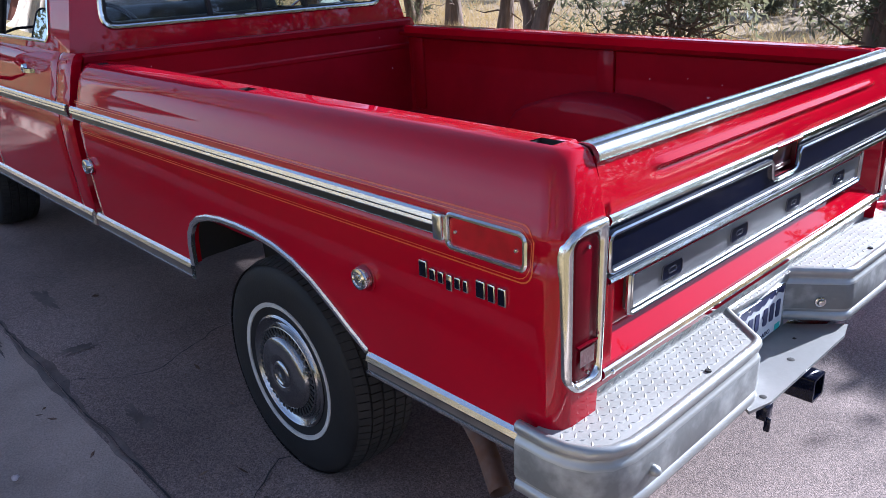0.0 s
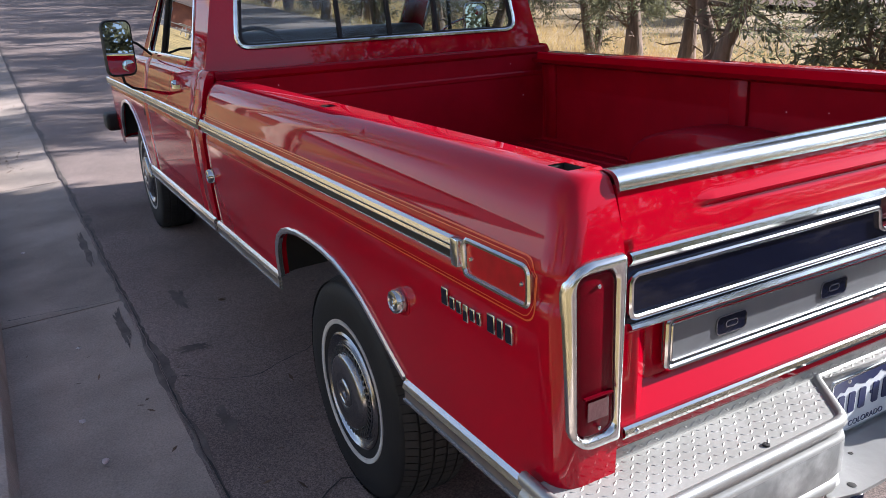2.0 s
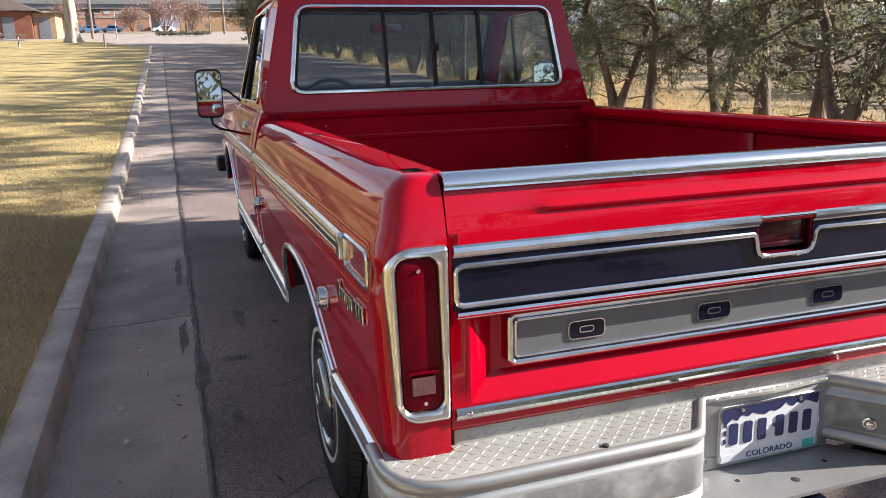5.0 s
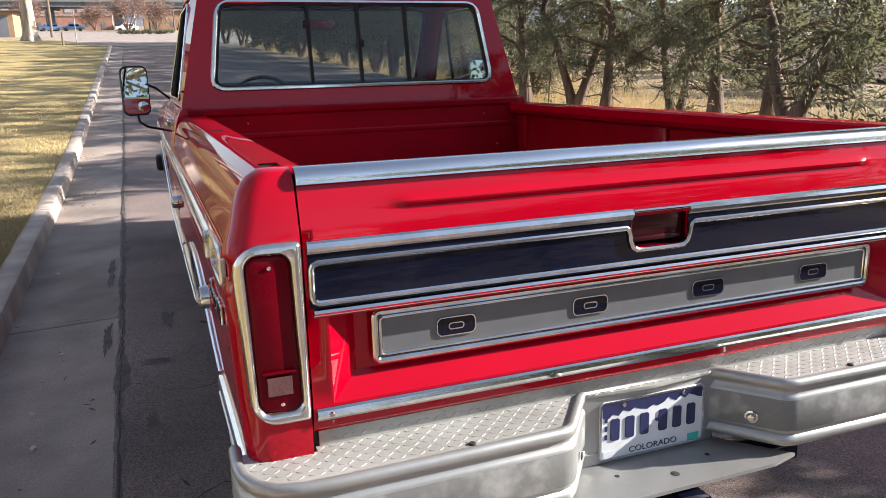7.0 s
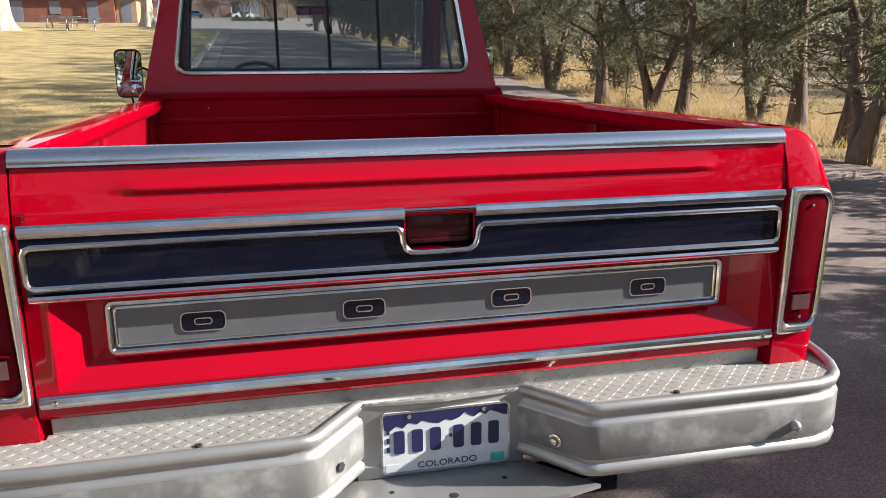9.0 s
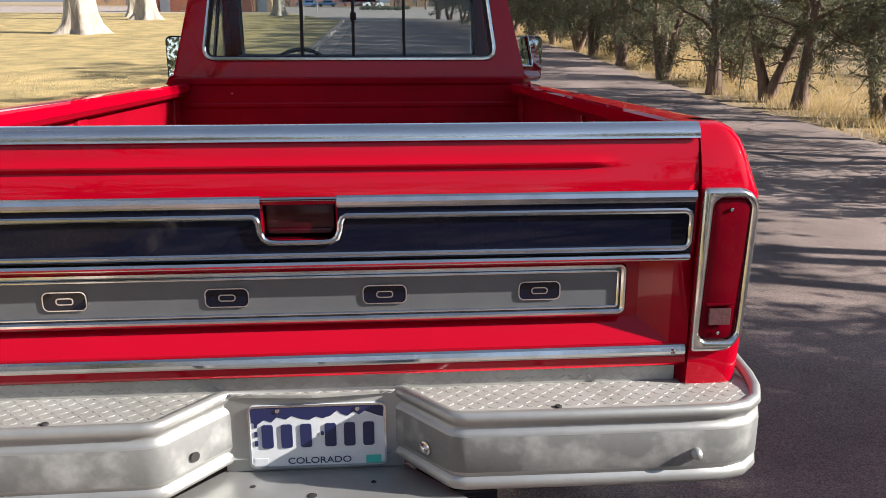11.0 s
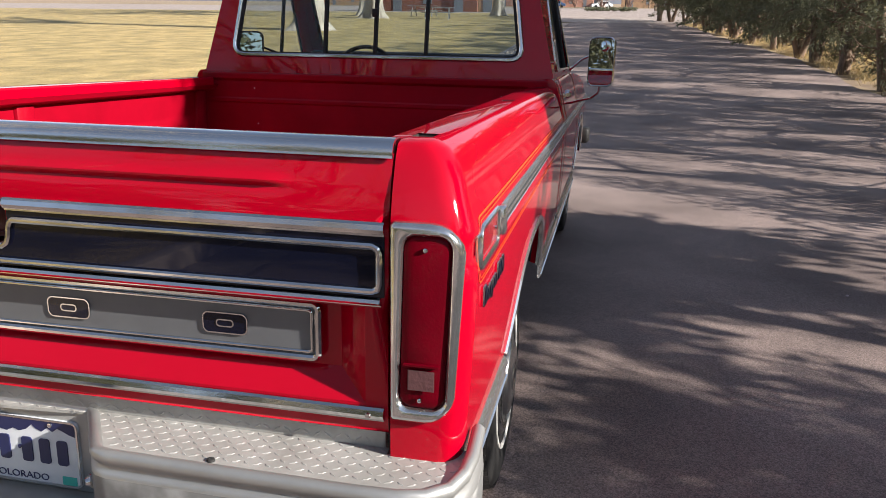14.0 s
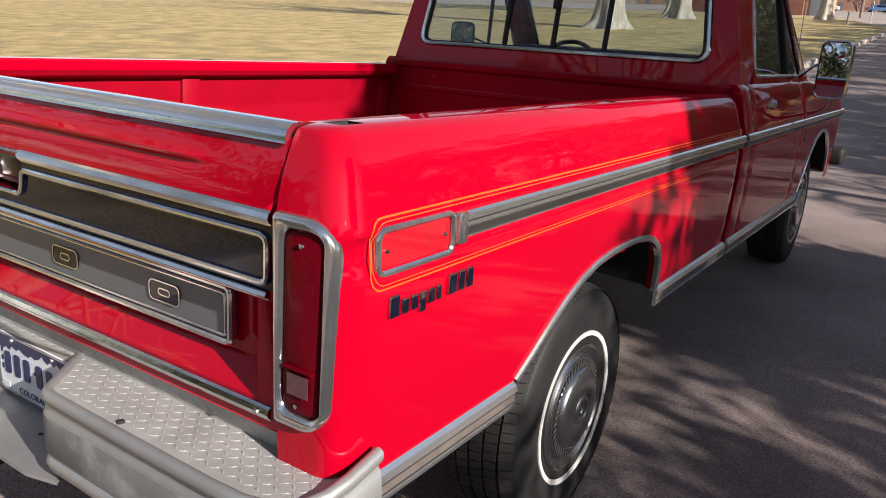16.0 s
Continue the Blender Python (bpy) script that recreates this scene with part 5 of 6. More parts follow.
box(bm, -0.90, 0.90, 5.46, 5.58, 0.62, 0.80, 0.03)
part("front_bumper", bm, M_CHROME, truck, "chrome front bumper")
# cab floor, dash, bench and wheel
bm = bmesh.new()
box(bm, -0.88, 0.88, 2.52, 4.05, 0.64, 0.70)
part("cab_floor", bm, M_DARK, truck)
bm = bmesh.new()
box(bm, -0.80, 0.80, 3.58, 3.88, 1.05, 1.42, 0.06, 3)
part("dashboard", bm, M_SEAT, truck, "dark padded dashboard")
seat = thing("bench_seat", "", "")
seat.parent = truck
bm = bmesh.new()
box(bm, -0.74, 0.74, 2.60, 2.78, 0.95, 1.405, 0.05, 3, Matrix.Rotation(radians(0), 4, "X"))
part("backrest", bm, M_SEAT, seat, "dark vinyl bench backrest")
bm = bmesh.new()
box(bm, -0.74, 0.74, 2.70, 3.25, 0.86, 1.03, 0.05, 3)
part("seat", bm, M_SEAT, seat)
bm = bmesh.new()
rows = []
RVT = Matrix.Translation((0.015, 3.51, 1.76)) @ Matrix.Rotation(radians(10), 4, "X") @ Matrix.Rotation(radians(6), 4, "Z") @ Matrix.Translation((-0.015, -3.51, -1.76))
C, t1, t2 = Vector((-0.36, 3.46, 1.27)), Vector((1, 0, 0)), Vector((0, 0.45, 0.89))
tube(bm, [C + (t1 * math.cos(a) + t2 * math.sin(a)) * 0.20 for a in [2 * math.pi * k / 32 for k in range(33)]], 0.013, 8, False)
tube(bm, [C - t1 * 0.2, C, C + t1 * 0.2], 0.012, 8)
tube(bm, [C, C + Vector((0, 0.3, -0.18))], 0.03, 8)
part("steering_wheel", bm, M_SEAT, truck, "dark steering wheel")
bm = bmesh.new()
box(bm, -0.095, 0.125, 3.500, 3.525, 1.735, 1.792, 0.008, 2, RVT)
rv = part("interior_mirror", bm, M_RUBBER, truck, "interior rear-view mirror")
bm = bmesh.new()
bm.faces.new([bm.verts.new(RVT @ Vector((x, 3.4985, z))) for x, z in roundrect(0.015, 1.7635, 0.205, 0.045, 0.01)])
part("mirror_glass", bm, M_MIRROR, rv, smooth=False)

# ---- trees ----


def leaf_mesh(name, centres, radii, per, size, mat, parent, rng, flat=0.6):
    """Many small leaf sprays round the given centres."""
    c = np.repeat(np.array(centres), per, 0)
    r = np.repeat(np.array(radii), per)
    n = len(c)
    d = rng.normal(size=(n, 3))
    d /= np.linalg.norm(d, axis=1)[:, None]
    p = c + d * (r * rng.random(n) ** 0.45)[:, None] * np.array([1, 1, flat])
    a = rng.normal(size=(n, 3)) + np.array([0, 0, 0.7])
    a /= np.linalg.norm(a, axis=1)[:, None]
    b = np.cross(a, rng.normal(size=(n, 3)))
    b /= np.linalg.norm(b, axis=1)[:, None]
    L, Wd = size * (0.6 + 0.9 * rng.random(n)), size * (0.22 + 0.25 * rng.random(n))
    v = np.stack([p - a * L[:, None] * 0.5, p + b * Wd[:, None], p + a * L[:, None] * 0.6, p - b * Wd[:, None]], 1).reshape(-1, 3)
    me = bpy.data.meshes.new("mesh")
    me.vertices.add(4 * n), me.loops.add(4 * n), me.polygons.add(n)
    me.vertices.foreach_set("co", v.ravel().astype(np.float32))
    me.loops.foreach_set("vertex_index", np.arange(4 * n, dtype=np.int32))
    me.polygons.foreach_set("loop_start", np.arange(0, 4 * n, 4, dtype=np.int32))
    me.update(calc_edges=True)
    me.materials.append(mat)
    ob = new(name, me)
    ob.parent = parent
    return ob


def wood(paths, mat, parent, name="trunk", n=8):
    bm = bmesh.new()
    for pts, rs in paths:
        tube(bm, pts, [max(0.004, r) for r in rs], n if rs[0] > 0.03 else 4)
    return part(name, bm, mat, parent, angle=80)


def sprays(name, segs, count, size, mat, parent, rng, thin=0.16, fluff=0.10, top=99.0):
    """Fine feathery sprays set along twig lines (start, end, fullness)."""
    p0, p1 = np.array([s[0] for s in segs]), np.array([s[1] for s in segs])
    w = np.array([s[2] for s in segs])
    i = rng.choice(len(segs), count, p=w / w.sum())
    d = p1[i] - p0[i]
    ln = np.linalg.norm(d, axis=1)[:, None]
    u = rng.random(count)[:, None]
    off = rng.normal(size=(count, 3))
    p = p0[i] + d * u + off * fluff * (0.5 + ln)
    p[:, 2] = np.where(p[:, 2] > top, top - 0.8 * rng.random(count), p[:, 2])
    a = d / ln * 0.7 + off * 0.45 + rng.normal(size=(count, 3)) * 0.35 + np.array([0, 0, -0.12])
    a /= np.linalg.norm(a, axis=1)[:, None]
    b = np.cross(a, rng.normal(size=(count, 3)))
    b /= np.linalg.norm(b, axis=1)[:, None]
    L = size * (0.5 + rng.random(count))[:, None]
    Wd = L * thin * (0.6 + 0.8 * rng.random(count))[:, None]
    v = np.stack([p - a * L * 0.5, p + b * Wd + a * L * 0.1, p + a * L * 0.5, p - b * Wd + a * L * 0.1], 1).reshape(-1, 3)
    n = count
    me = bpy.data.meshes.new("mesh")
    me.vertices.add(4 * n), me.loops.add(4 * n), me.polygons.add(n)
    me.vertices.foreach_set("co", v.ravel().astype(np.float32))
    me.loops.foreach_set("vertex_index", np.arange(4 * n, dtype=np.int32))
    me.polygons.foreach_set("loop_start", np.arange(0, 4 * n, 4, dtype=np.int32))
    me.update(calc_edges=True)
    me.materials.append(mat)
    ob = new(name, me)
    ob.parent = parent
    return ob


def juniper(seed, height, spread, stems, low, count, size, base_r=0.10, thin=0.16, limbs=16, fluff=0.12, taper=0.75, gather=1.5, bare=0.5):
    """A shaggy many-limbed juniper; its limbs stand closest low on the stems and their ends droop."""
    rng = np.random.default_rng(seed)
    t = thing("juniper_tree", "dark green juniper with shaggy brown trunk beside the road", "tree", group="roadside junipers")
    paths, segs = [], []
    for s in range(stems):
        a = s * 6.28 / stems + rng.random()
        lean = (0.05 if stems == 1 else 0.16 + 0.08 * rng.random()) * height
        kink = rng.normal(size=(12, 2)) * 0.022 * height
        top = height * (1.0 if s == 0 else 0.75 + 0.2 * rng.random())
        trunk = []
        for k in range(12):
            q = k / 11
            out = lean * (q ** 0.8)
            trunk.append(np.array([math.cos(a) * out + kink[k, 0] * q ** 0.7, math.sin(a) * out + kink[k, 1] * q ** 0.7, top * q]))
        r0 = base_r * (1.0 if stems == 1 else 0.8)
        paths.append((trunk, [r0 * (1.55 if k == 0 else 1.12 if k == 1 else 1 + 0.12 * rng.normal()) * (1 - 0.9 * k / 11) for k in range(12)]))
        for k in range(limbs):
            q = low + (0.97 - low) * ((k + rng.random()) / limbs) ** gather
            i = q * 11
            p = trunk[int(i)] * (1 - i % 1) + trunk[min(11, int(i) + 1)] * (i % 1)
            az = k * 2.4 + rng.random() * 1.2
            up = rng.normal() * 0.30 + 0.55
            ln = spread * (1.12 - taper * ((q - low) / (1 - low)) ** 1.3) * (0.55 + 0.7 * rng.random())
            d = np.array([math.cos(az), math.sin(az), up])
            pts = [p]
            for m in range(5):
                d = d + rng.normal(size=3) * 0.30 + np.array([0, 0, -0.16])
                pts.append(pts[-1] + d / np.linalg.norm(d) * ln / 5)
            r = r0 * (0.46 - 0.28 * q)
            paths.append((pts, [r, r * 0.8, r * 0.6, r * 0.42, r * 0.28, r * 0.1]))
            for m in range(1, 6):
                if m > 1:
                    segs.append((pts[m - 1], pts[m], 0.5 * ln))
                for w in range(4):
                    e = rng.normal(size=3) * 0.75 + d / np.linalg.norm(d) * 0.6 + np.array([0, 0, 0.02])
                    tl = ln * (0.16 + 0.22 * rng.random())
                    tip = pts[m] + e / np.linalg.norm(e) * tl
                    if w < 1:
                        paths.append(([pts[m], (pts[m] + tip) / 2 + rng.normal(size=3) * 0.03, tip], [0.010, 0.007, 0.004]))
                    if rng.random() < bare:
                        continue
                    full = 0.15 + 2.4 * rng.random() ** 2
                    segs.append((pts[m], tip, tl * 1.4 * full))
                    for z in range(3):
                        g = rng.normal(size=3) * 0.9 + e
                        segs.append((tip, tip + g / np.linalg.norm(g) * tl * 0.8, tl * full))
        # bare dead twigs low on the stem
        for k in range(12):
            q = 0.06 + 0.30 * rng.random()
            i = q * 11
            p = trunk[int(i)] * (1 - i % 1) + trunk[int(i) + 1] * (i % 1)
            az = rng.random() * 6.28
            d = np.array([math.cos(az), math.sin(az), 0.3 + rng.normal() * 0.3]) * (0.22 + 0.3 * rng.random())
            pts = [p]
            for m in range(4):
                pts.append(pts[-1] + d * 0.5 + rng.normal(size=3) * 0.08)
            paths.append((pts, [0.022, 0.016, 0.011, 0.007, 0.003]))
    wood(paths, M_BARK, t)
    sprays("crown", segs, count, size, M_NEEDLE, t, rng, thin, fluff, height * 1.02)
    return t


# open roadside tree, forked tree, tall dense tree, low bush, and two coarser ones for farther off
kinds = [
    juniper(11, 7.2, 1.75, 1, 0.17, 31000, 0.080, 0.125, 0.125, 28, taper=0.5, gather=1.0, fluff=0.085, bare=0.54),
    juniper(23, 7.0, 1.5, 2, 0.18, 31000, 0.080, 0.13, 0.125, 18, taper=0.5, gather=1.0, fluff=0.085, bare=0.54),
    juniper(37, 7.4, 1.15, 1, 0.505, 36000, 0.165, 0.13, 0.20, 44, taper=0.1, gather=1.0, bare=0.2),
    juniper(41, 3.15, 0.95, 3, 0.14, 12500, 0.095, 0.06, 0.15, 13, taper=0.0, gather=0.6, fluff=0.09, bare=0.58),
    juniper(53, 5.8, 1.9, 1, 0.10, 6000, 0.30, 0.11, 0.14, 16),
    juniper(59, 6.0, 1.8, 2, 0.12, 6000, 0.30, 0.09, 0.14, 12),
    juniper(61, 6.8, 1.6, 2, 0.16, 13500, 0.14, 0.13, 0.15, 20, taper=0.55, gather=1.0, fluff=0.085, bare=0.55),
    juniper(67, 2.5, 1.05, 3, 0.10, 5200, 0.13, 0.05, 0.14, 9, taper=0.2, gather=0.7, bare=0.45),
]
# (x, y, kind, size) along the verge, then the thicket behind the fence, then the row behind the truck
# those up to y 2.2 stand out of view, added to cast shade
SPOTS = [(8.1, -3.6, 3, 1.0), (8.0, -2.6, 3, 1.05), (8.0, -1.8, 3, 1.12), (8.0, -1.1, 3, 1.08), (7.95, -0.4, 3, 1.04), (7.9, 0.3, 3, 1.06), (7.7, 1.55, 2, 1.0), (8.15, 1.85, 2, 0.98), (7.75, 2.2, 2, 0.95), (7.7, 4.7, 7, 0.95), (6.95, 6.6, 1, 1.05), (8.4, 9.7, 0, 1.0), (8.3, 10.7, 1, 0.75), (7.6, 12.0, 0, 0.9), (8.0, 8.1, 0, 0.9), (7.5, 13.0, 1, 0.9), (6.95, 14.2, 0, 0.95), (6.85, 17.0, 1, 0.95), (7.6, 19.2, 0, 0.9), (6.9, 20.6, 0, 0.9), (6.95, 23.9, 1, 0.9), (7.4, 22.4, 6, 0.9)]
SPOTS += [(road_right(25.5 + 1.75 * k) + 0.5 + 0.5 * (k % 2), 25.5 + 1.75 * k, 6, 0.86 + 0.06 * (k * 3 % 5)) for k in range(16)]
SPOTS += [(road_right(y) + d, y, 7, sc) for y, d, sc in ((16.0, 1.6, 0.8), (19.9, 1.2, 0.8), (23.0, 1.3, 0.9), (26.8, 1.2, 0.9), (30.0, 1.1, 0.9), (34.0, 1.1, 1.0), (38.5, 1.0, 1.0), (43.0, 1.0, 1.0))]
SPOTS += [(4.6, 52.6, 6, 1.05), (3.9, 54.0, 6, 1.1)]
SPOTS += [(15.6 + 1.1 * (k * 7 % 4), -4 + 2.6 * k, 4 + k % 2, 0.70 + 0.03 * (k * 5 % 4)) for k in range(17)]
# unseen row behind, added to be reflected
SPOTS += [(7.6 + 0.4 * (k % 2), -7.2 - 2.4 * k, 6, 0.95 + 0.05 * (k * 3 % 4)) for k in range(9)]
# more unseen ones for reflections; the last only breaks up the sunlight
SPOTS += [(-5.0, -13.0, 4, 1.5), (-8.5, -10.5, 5, 1.5), (-4.6, -19.0, 5, 1.6), (-11.0, -15.0, 4, 1.7), (-6.0, -26.0, 4, 1.7), (-14.0, -22.0, 5, 1.7), (8.3, 2.2, 7, 0.8)]
used = set()
rng = np.random.default_rng(5)
for x, y, k, sc in SPOTS:
    m = Matrix.Translation((x, y, rise(y) - 0.08)) @ Matrix.Rotation(rng.random() * 6.28, 4, "Z") @ Matrix.Scale(sc, 4)
    if k in used:
        copy_thing(kinds[k], m)
    else:
        kinds[k].matrix_basis = m
        used.add(k)

# big bare park trees on the lawn


def park_tree(seed, x, y, r, h):
    rng = np.random.default_rng(seed)
    t = thing("park_tree", "big bare cottonwood with pale furrowed bark on the lawn", "tree", Matrix.Translation((x, y, rise(y) + 0.10)), "bare park trees")
    bm = bmesh.new()
    n = 26
    rows = []
    for k in range(12):
        z = h * 0.45 * (k / 11) ** 1.6
        row = []
        for j in range(n):
            a = 2 * math.pi * j / n
            fl = 1 + (0.60 + 0.55 * math.sin(a * 5 + seed)) * (math.exp(-z / 0.30) * 0.9 + math.exp(-z / 1.1) * 0.28) + 0.07 * math.sin(a * 9 + z)
            row.append((r * fl * math.cos(a) * (1 - 0.35 * k / 11) + 0.02 * z * math.sin(seed), r * fl * math.sin(a) * (1 - 0.35 * k / 11), z - 0.1))
        rows.append(row)
    loft(bm, rows, True, True)
    part("trunk", bm, M_PALEBARK, t, angle=80)
    paths = []
    for k in range(7):
        a = k * 0.9 + rng.random()
        p0 = np.array([0, 0, h * (0.38 + 0.05 * rng.random())])
        ln = h * (0.4 + 0.25 * rng.random())
        d = np.array([math.cos(a) * 0.7, math.sin(a) * 0.7, 0.8])
        pts = [p0 + d * ln * q + rng.normal(size=3) * 0.05 * ln * q for q in (0, 0.2, 0.4, 0.6, 0.8, 1.0)]
        paths.append((pts, [r * 0.55, r * 0.45, r * 0.33, r * 0.22, r * 0.12, 0.02]))
        for q in range(9):
            i = rng.integers(1, 6)
            dd = d + rng.normal(size=3) * 0.7
            e = ln * 0.35 * (0.5 + rng.random())
            paths.append(([pts[i], pts[i] + dd * e * 0.5, pts[i] + dd * e + rng.normal(size=3) * 0.1], [r * 0.16, r * 0.09, 0.012]))
            for w in range(4):
                f = pts[i] + dd * e * (0.4 + 0.6 * rng.random())
                g = rng.normal(size=3) * 0.9
                paths.append(([f, f + g * 0.6, f + g * 1.1], [0.03, 0.018, 0.008]))
    wood(paths, M_PALEBARK, t, "limb", 6)


park_tree(1, -12.8, 34.0, 0.66, 17)
park_tree(2, -14.5, 49.5, 0.58, 16)
park_tree(3, -7.4, 57.5, 0.40, 17)
park_tree(5, -9.0, -22.0, 0.5, 15)
park_tree(7, -13.5, -36.0, 0.5, 16)
park_tree(8, -7.5, -48.0, 0.5, 16)
park_tree(6, -16.5, 54.0, 0.45, 15)
park_tree(9, -13.0, -5.0, 0.45, 15)
park_tree(10, -18.0, 1.0, 0.5, 16)
park_tree(12, -9.5, 1.2, 0.5, 15)

# distant woods that close the street behind, unseen, added to darken low reflections
rng = np.random.default_rng(77)
woods = tagged(thing("far_woods", "dark distant trees added to close the street", "trees"), kind="stuff")
cs, rs = [], []
for k in range(420):
    a = radians(rng.uniform(200, 340))
    d = rng.uniform(52, 72)
    cs.append((d * math.cos(a), d * math.sin(a), rng.random() ** 0.8 * 16)), rs.append(2.2 + 1.2 * rng.random())
for k in range(160):
    cs.append((rng.uniform(60, 80), rng.uniform(-60, 90), rng.random() ** 0.8 * 8 + 1)), rs.append(2.2 + 1.2 * rng.random())
leaf_mesh("foliage", cs, rs, 110, 0.45, M_NEEDLE, woods, rng)
# out of view on the left, added so the paint reflects a brown horizon
bare_woods = tagged(thing("bare_woods", "brown leafless trees added unseen beyond the lawn", "trees"), kind="stuff")
cs, rs = [], []
for k in range(200):
    a = radians(rng.uniform(158, 204))
    d = rng.uniform(50, 68)
    cs.append((d * math.cos(a), d * math.sin(a), rng.random() * 12)), rs.append(2.0 + 1.2 * rng.random())
leaf_mesh("twigs", cs, rs, 110, 0.40, M_TWIG, bare_woods, rng)

# ---- grass ----


def blades(name, lab, n, where, height, mat, seed, width=0.006, lean=0.5):
    rng = np.random.default_rng(seed)
    x, y, z = where(rng, n)
    n = len(x)
    h = height * (0.5 + 0.9 * rng.random(n))
    a = rng.random(n) * 6.283
    w = width * (0.6 + 0.8 * rng.random(n))
    base = np.stack([x, y, z], 1)
    side = np.stack([np.cos(a), np.sin(a), 0 * a], 1) * w[:, None]
    tip = base + np.stack([rng.normal(size=n) * lean * h, rng.normal(size=n) * lean * h, h], 1)
    v = np.stack([base - side, base + side, tip], 1).reshape(-1, 3)
    me = bpy.data.meshes.new("mesh")
    me.vertices.add(3 * n), me.loops.add(3 * n), me.polygons.add(n)
    me.vertices.foreach_set("co", v.ravel().astype(np.float32))
    me.loops.foreach_set("vertex_index", np.arange(3 * n, dtype=np.int32))
    me.polygons.foreach_set("loop_start", np.arange(0, 3 * n, 3, dtype=np.int32))
    me.update(calc_edges=True)
    me.materials.append(mat)
    return tagged(new(name, me), lab, "grass", kind="stuff")


RISE = np.vectorize(rise)


def verge(rng, n):
    y = rng.uniform(-10, 50, n)
    x = np.interp(y, [0, 14, 20, 24, 28, 38, 51], [6.6, 6.55, 6.45, 6.4, 6.25, 5.65, 4.7]) + 0.15 + rng.gamma(2.0, 1.5, n)
    keep = x < 17
    x, y = x[keep], y[keep]
    return x, y, RISE(y) - 0.07


def near_lawn(rng, n):
    y = 0.5 + 17 * rng.random(n) ** 1.4
    x = -1.88 - 0.009 * y - 0.15 - rng.random(n) ** 1.3 * 7
    return x, y, RISE(y) + 0.105


blades("straw_grass", "tall dry straw grass along the verge", 70000, verge, 0.20, M_STRAW, 3, 0.006, 0.6)
blades("turf", "short dormant turf blades", 80000, near_lawn, 0.035, M_TURF, 4, 0.0035, 0.6)


def kerb_lawn(rng, n):
    y = -0.5 + 7.5 * rng.random(n) ** 1.1
    x = -1.88 - 0.009 * y - 0.155 - rng.random(n) ** 1.5 * 2.6
    return x, y, RISE(y) + 0.105


blades("turf", "dense short dormant turf beside the kerb", 170000, kerb_lawn, 0.030, M_TURF, 14, 0.0026, 0.7)


def leaf_litter(name, lab, spots, seed, mat):
    rng = np.random.default_rng(seed)
    verts, faces = [], []
    for cx, cy, rad, n in spots:
        for k in range(n):
            x, y = cx + rng.normal() * rad * 0.4, cy + rng.normal() * rad
            z = rise(y) + 0.01 + 0.03 * rng.random()
            a, L = rng.random() * 6.28, 0.007 + 0.017 * rng.random()
            d = np.array([math.cos(a), math.sin(a), rng.normal() * 0.3]) * L
            e = np.array([-math.sin(a), math.cos(a), rng.normal() * 0.4]) * L * 0.3
            p = np.array([x, y, z])
            b = len(verts)
            verts += [p - d, p + e, p + d, p - e]
            faces.append((b, b + 1, b + 2, b + 3))
    tagged(fast(name, verts, faces, mat), lab, "leaves", kind="stuff")


leaf_litter("leaf_litter", "dry brown leaf litter in the gutter", [(kerb_x(7.4) + 0.16, 7.4, 0.35, 150), (kerb_x(10.5) + 0.12, 10.5, 0.3, 80), (kerb_x(14) + 0.12, 14, 0.5, 90), (kerb_x(4) + 0.2, 4.0, 2.5, 25), (-1.0, 1.6, 0.9, 30), (-1.55, 1.2, 0.8, 14)], 8, M_BARK)

# ---- far end of the road ----


def brick_house(name, lab, x0, x1, y0, y1, h, mat, roof_mat, hip=1.2, openings=3):
    z = rise(y0) - 0.1
    t = thing(name, lab, "building", Matrix.Translation((0, 0, z)))
    bm = bmesh.new()
    box(bm, x0, x1, y0, y1, 0, h)
    part("wall", bm, mat, t, smooth=False)
    bm = bmesh.new()
    o = 0.6
    a = [bm.verts.new(p) for p in ((x0 - o, y0 - o, h), (x1 + o, y0 - o, h), (x1 + o, y1 + o, h), (x0 - o, y1 + o, h))]
    b = [bm.verts.new(p) for p in ((x0 + 2, (y0 + y1) / 2, h + hip), (x1 - 2, (y0 + y1) / 2, h + hip))]
    for f in ((a[0], a[1], b[1], b[0]), (a[1], a[2], b[1]), (a[2], a[3], b[0], b[1]), (a[3], a[0], b[0]), (a[3], a[2], a[1], a[0])):
        bm.faces.new(f)
    part("roof", bm, roof_mat, t, smooth=False)
    for k in range(openings):
        x = x0 + (x1 - x0) * (k + 0.6) / (openings + 0.2)
        bm = bmesh.new()
        box(bm, x - 0.5, x + 0.5, y0 - 0.05, y0 + 0.02, 0.9 if k % 2 else 0.05, 2.1)
        part("window" if k % 2 else "door", bm, M_STEELGREY, t, smooth=False)
    return t


brick_house("park_building", "low brick park building with a brown hip roof", -24.5, -13.6, 84, 92, 2.7, M_BRICK, M_ROOF)
brick_house("brick_wing", "tan brick end wall beside the park building", -13.55, -11.6, 84.5, 90, 2.5, M_BRICKLIGHT, M_ROOF, 0.2, 1)
store = brick_house("far_store", "long two-storey brick building beyond the crossing", -34, -6, 235, 250, 8.5, M_BRICKPALE, M_ROOF, 0.5, 7)
for k in range(9):
    bm = bmesh.new()
    x = -32.5 + k * 3.0
    box(bm, x, x + 1.7, 234.90, 235.05, 4.6, 6.6)
    part("window", bm, M_PANE, store, smooth=False)
bm = bmesh.new()
box(bm, -34.1, -5.9, 234.85, 235.1, 3.6, 4.1)
part("band_course", bm, M_CONCRETE, store, smooth=False)
brick_house("far_shop", "tan brick building beyond the crossing", 2, 30, 230, 245, 5, M_BRICKLIGHT, M_ROOF, 0.5, 6)
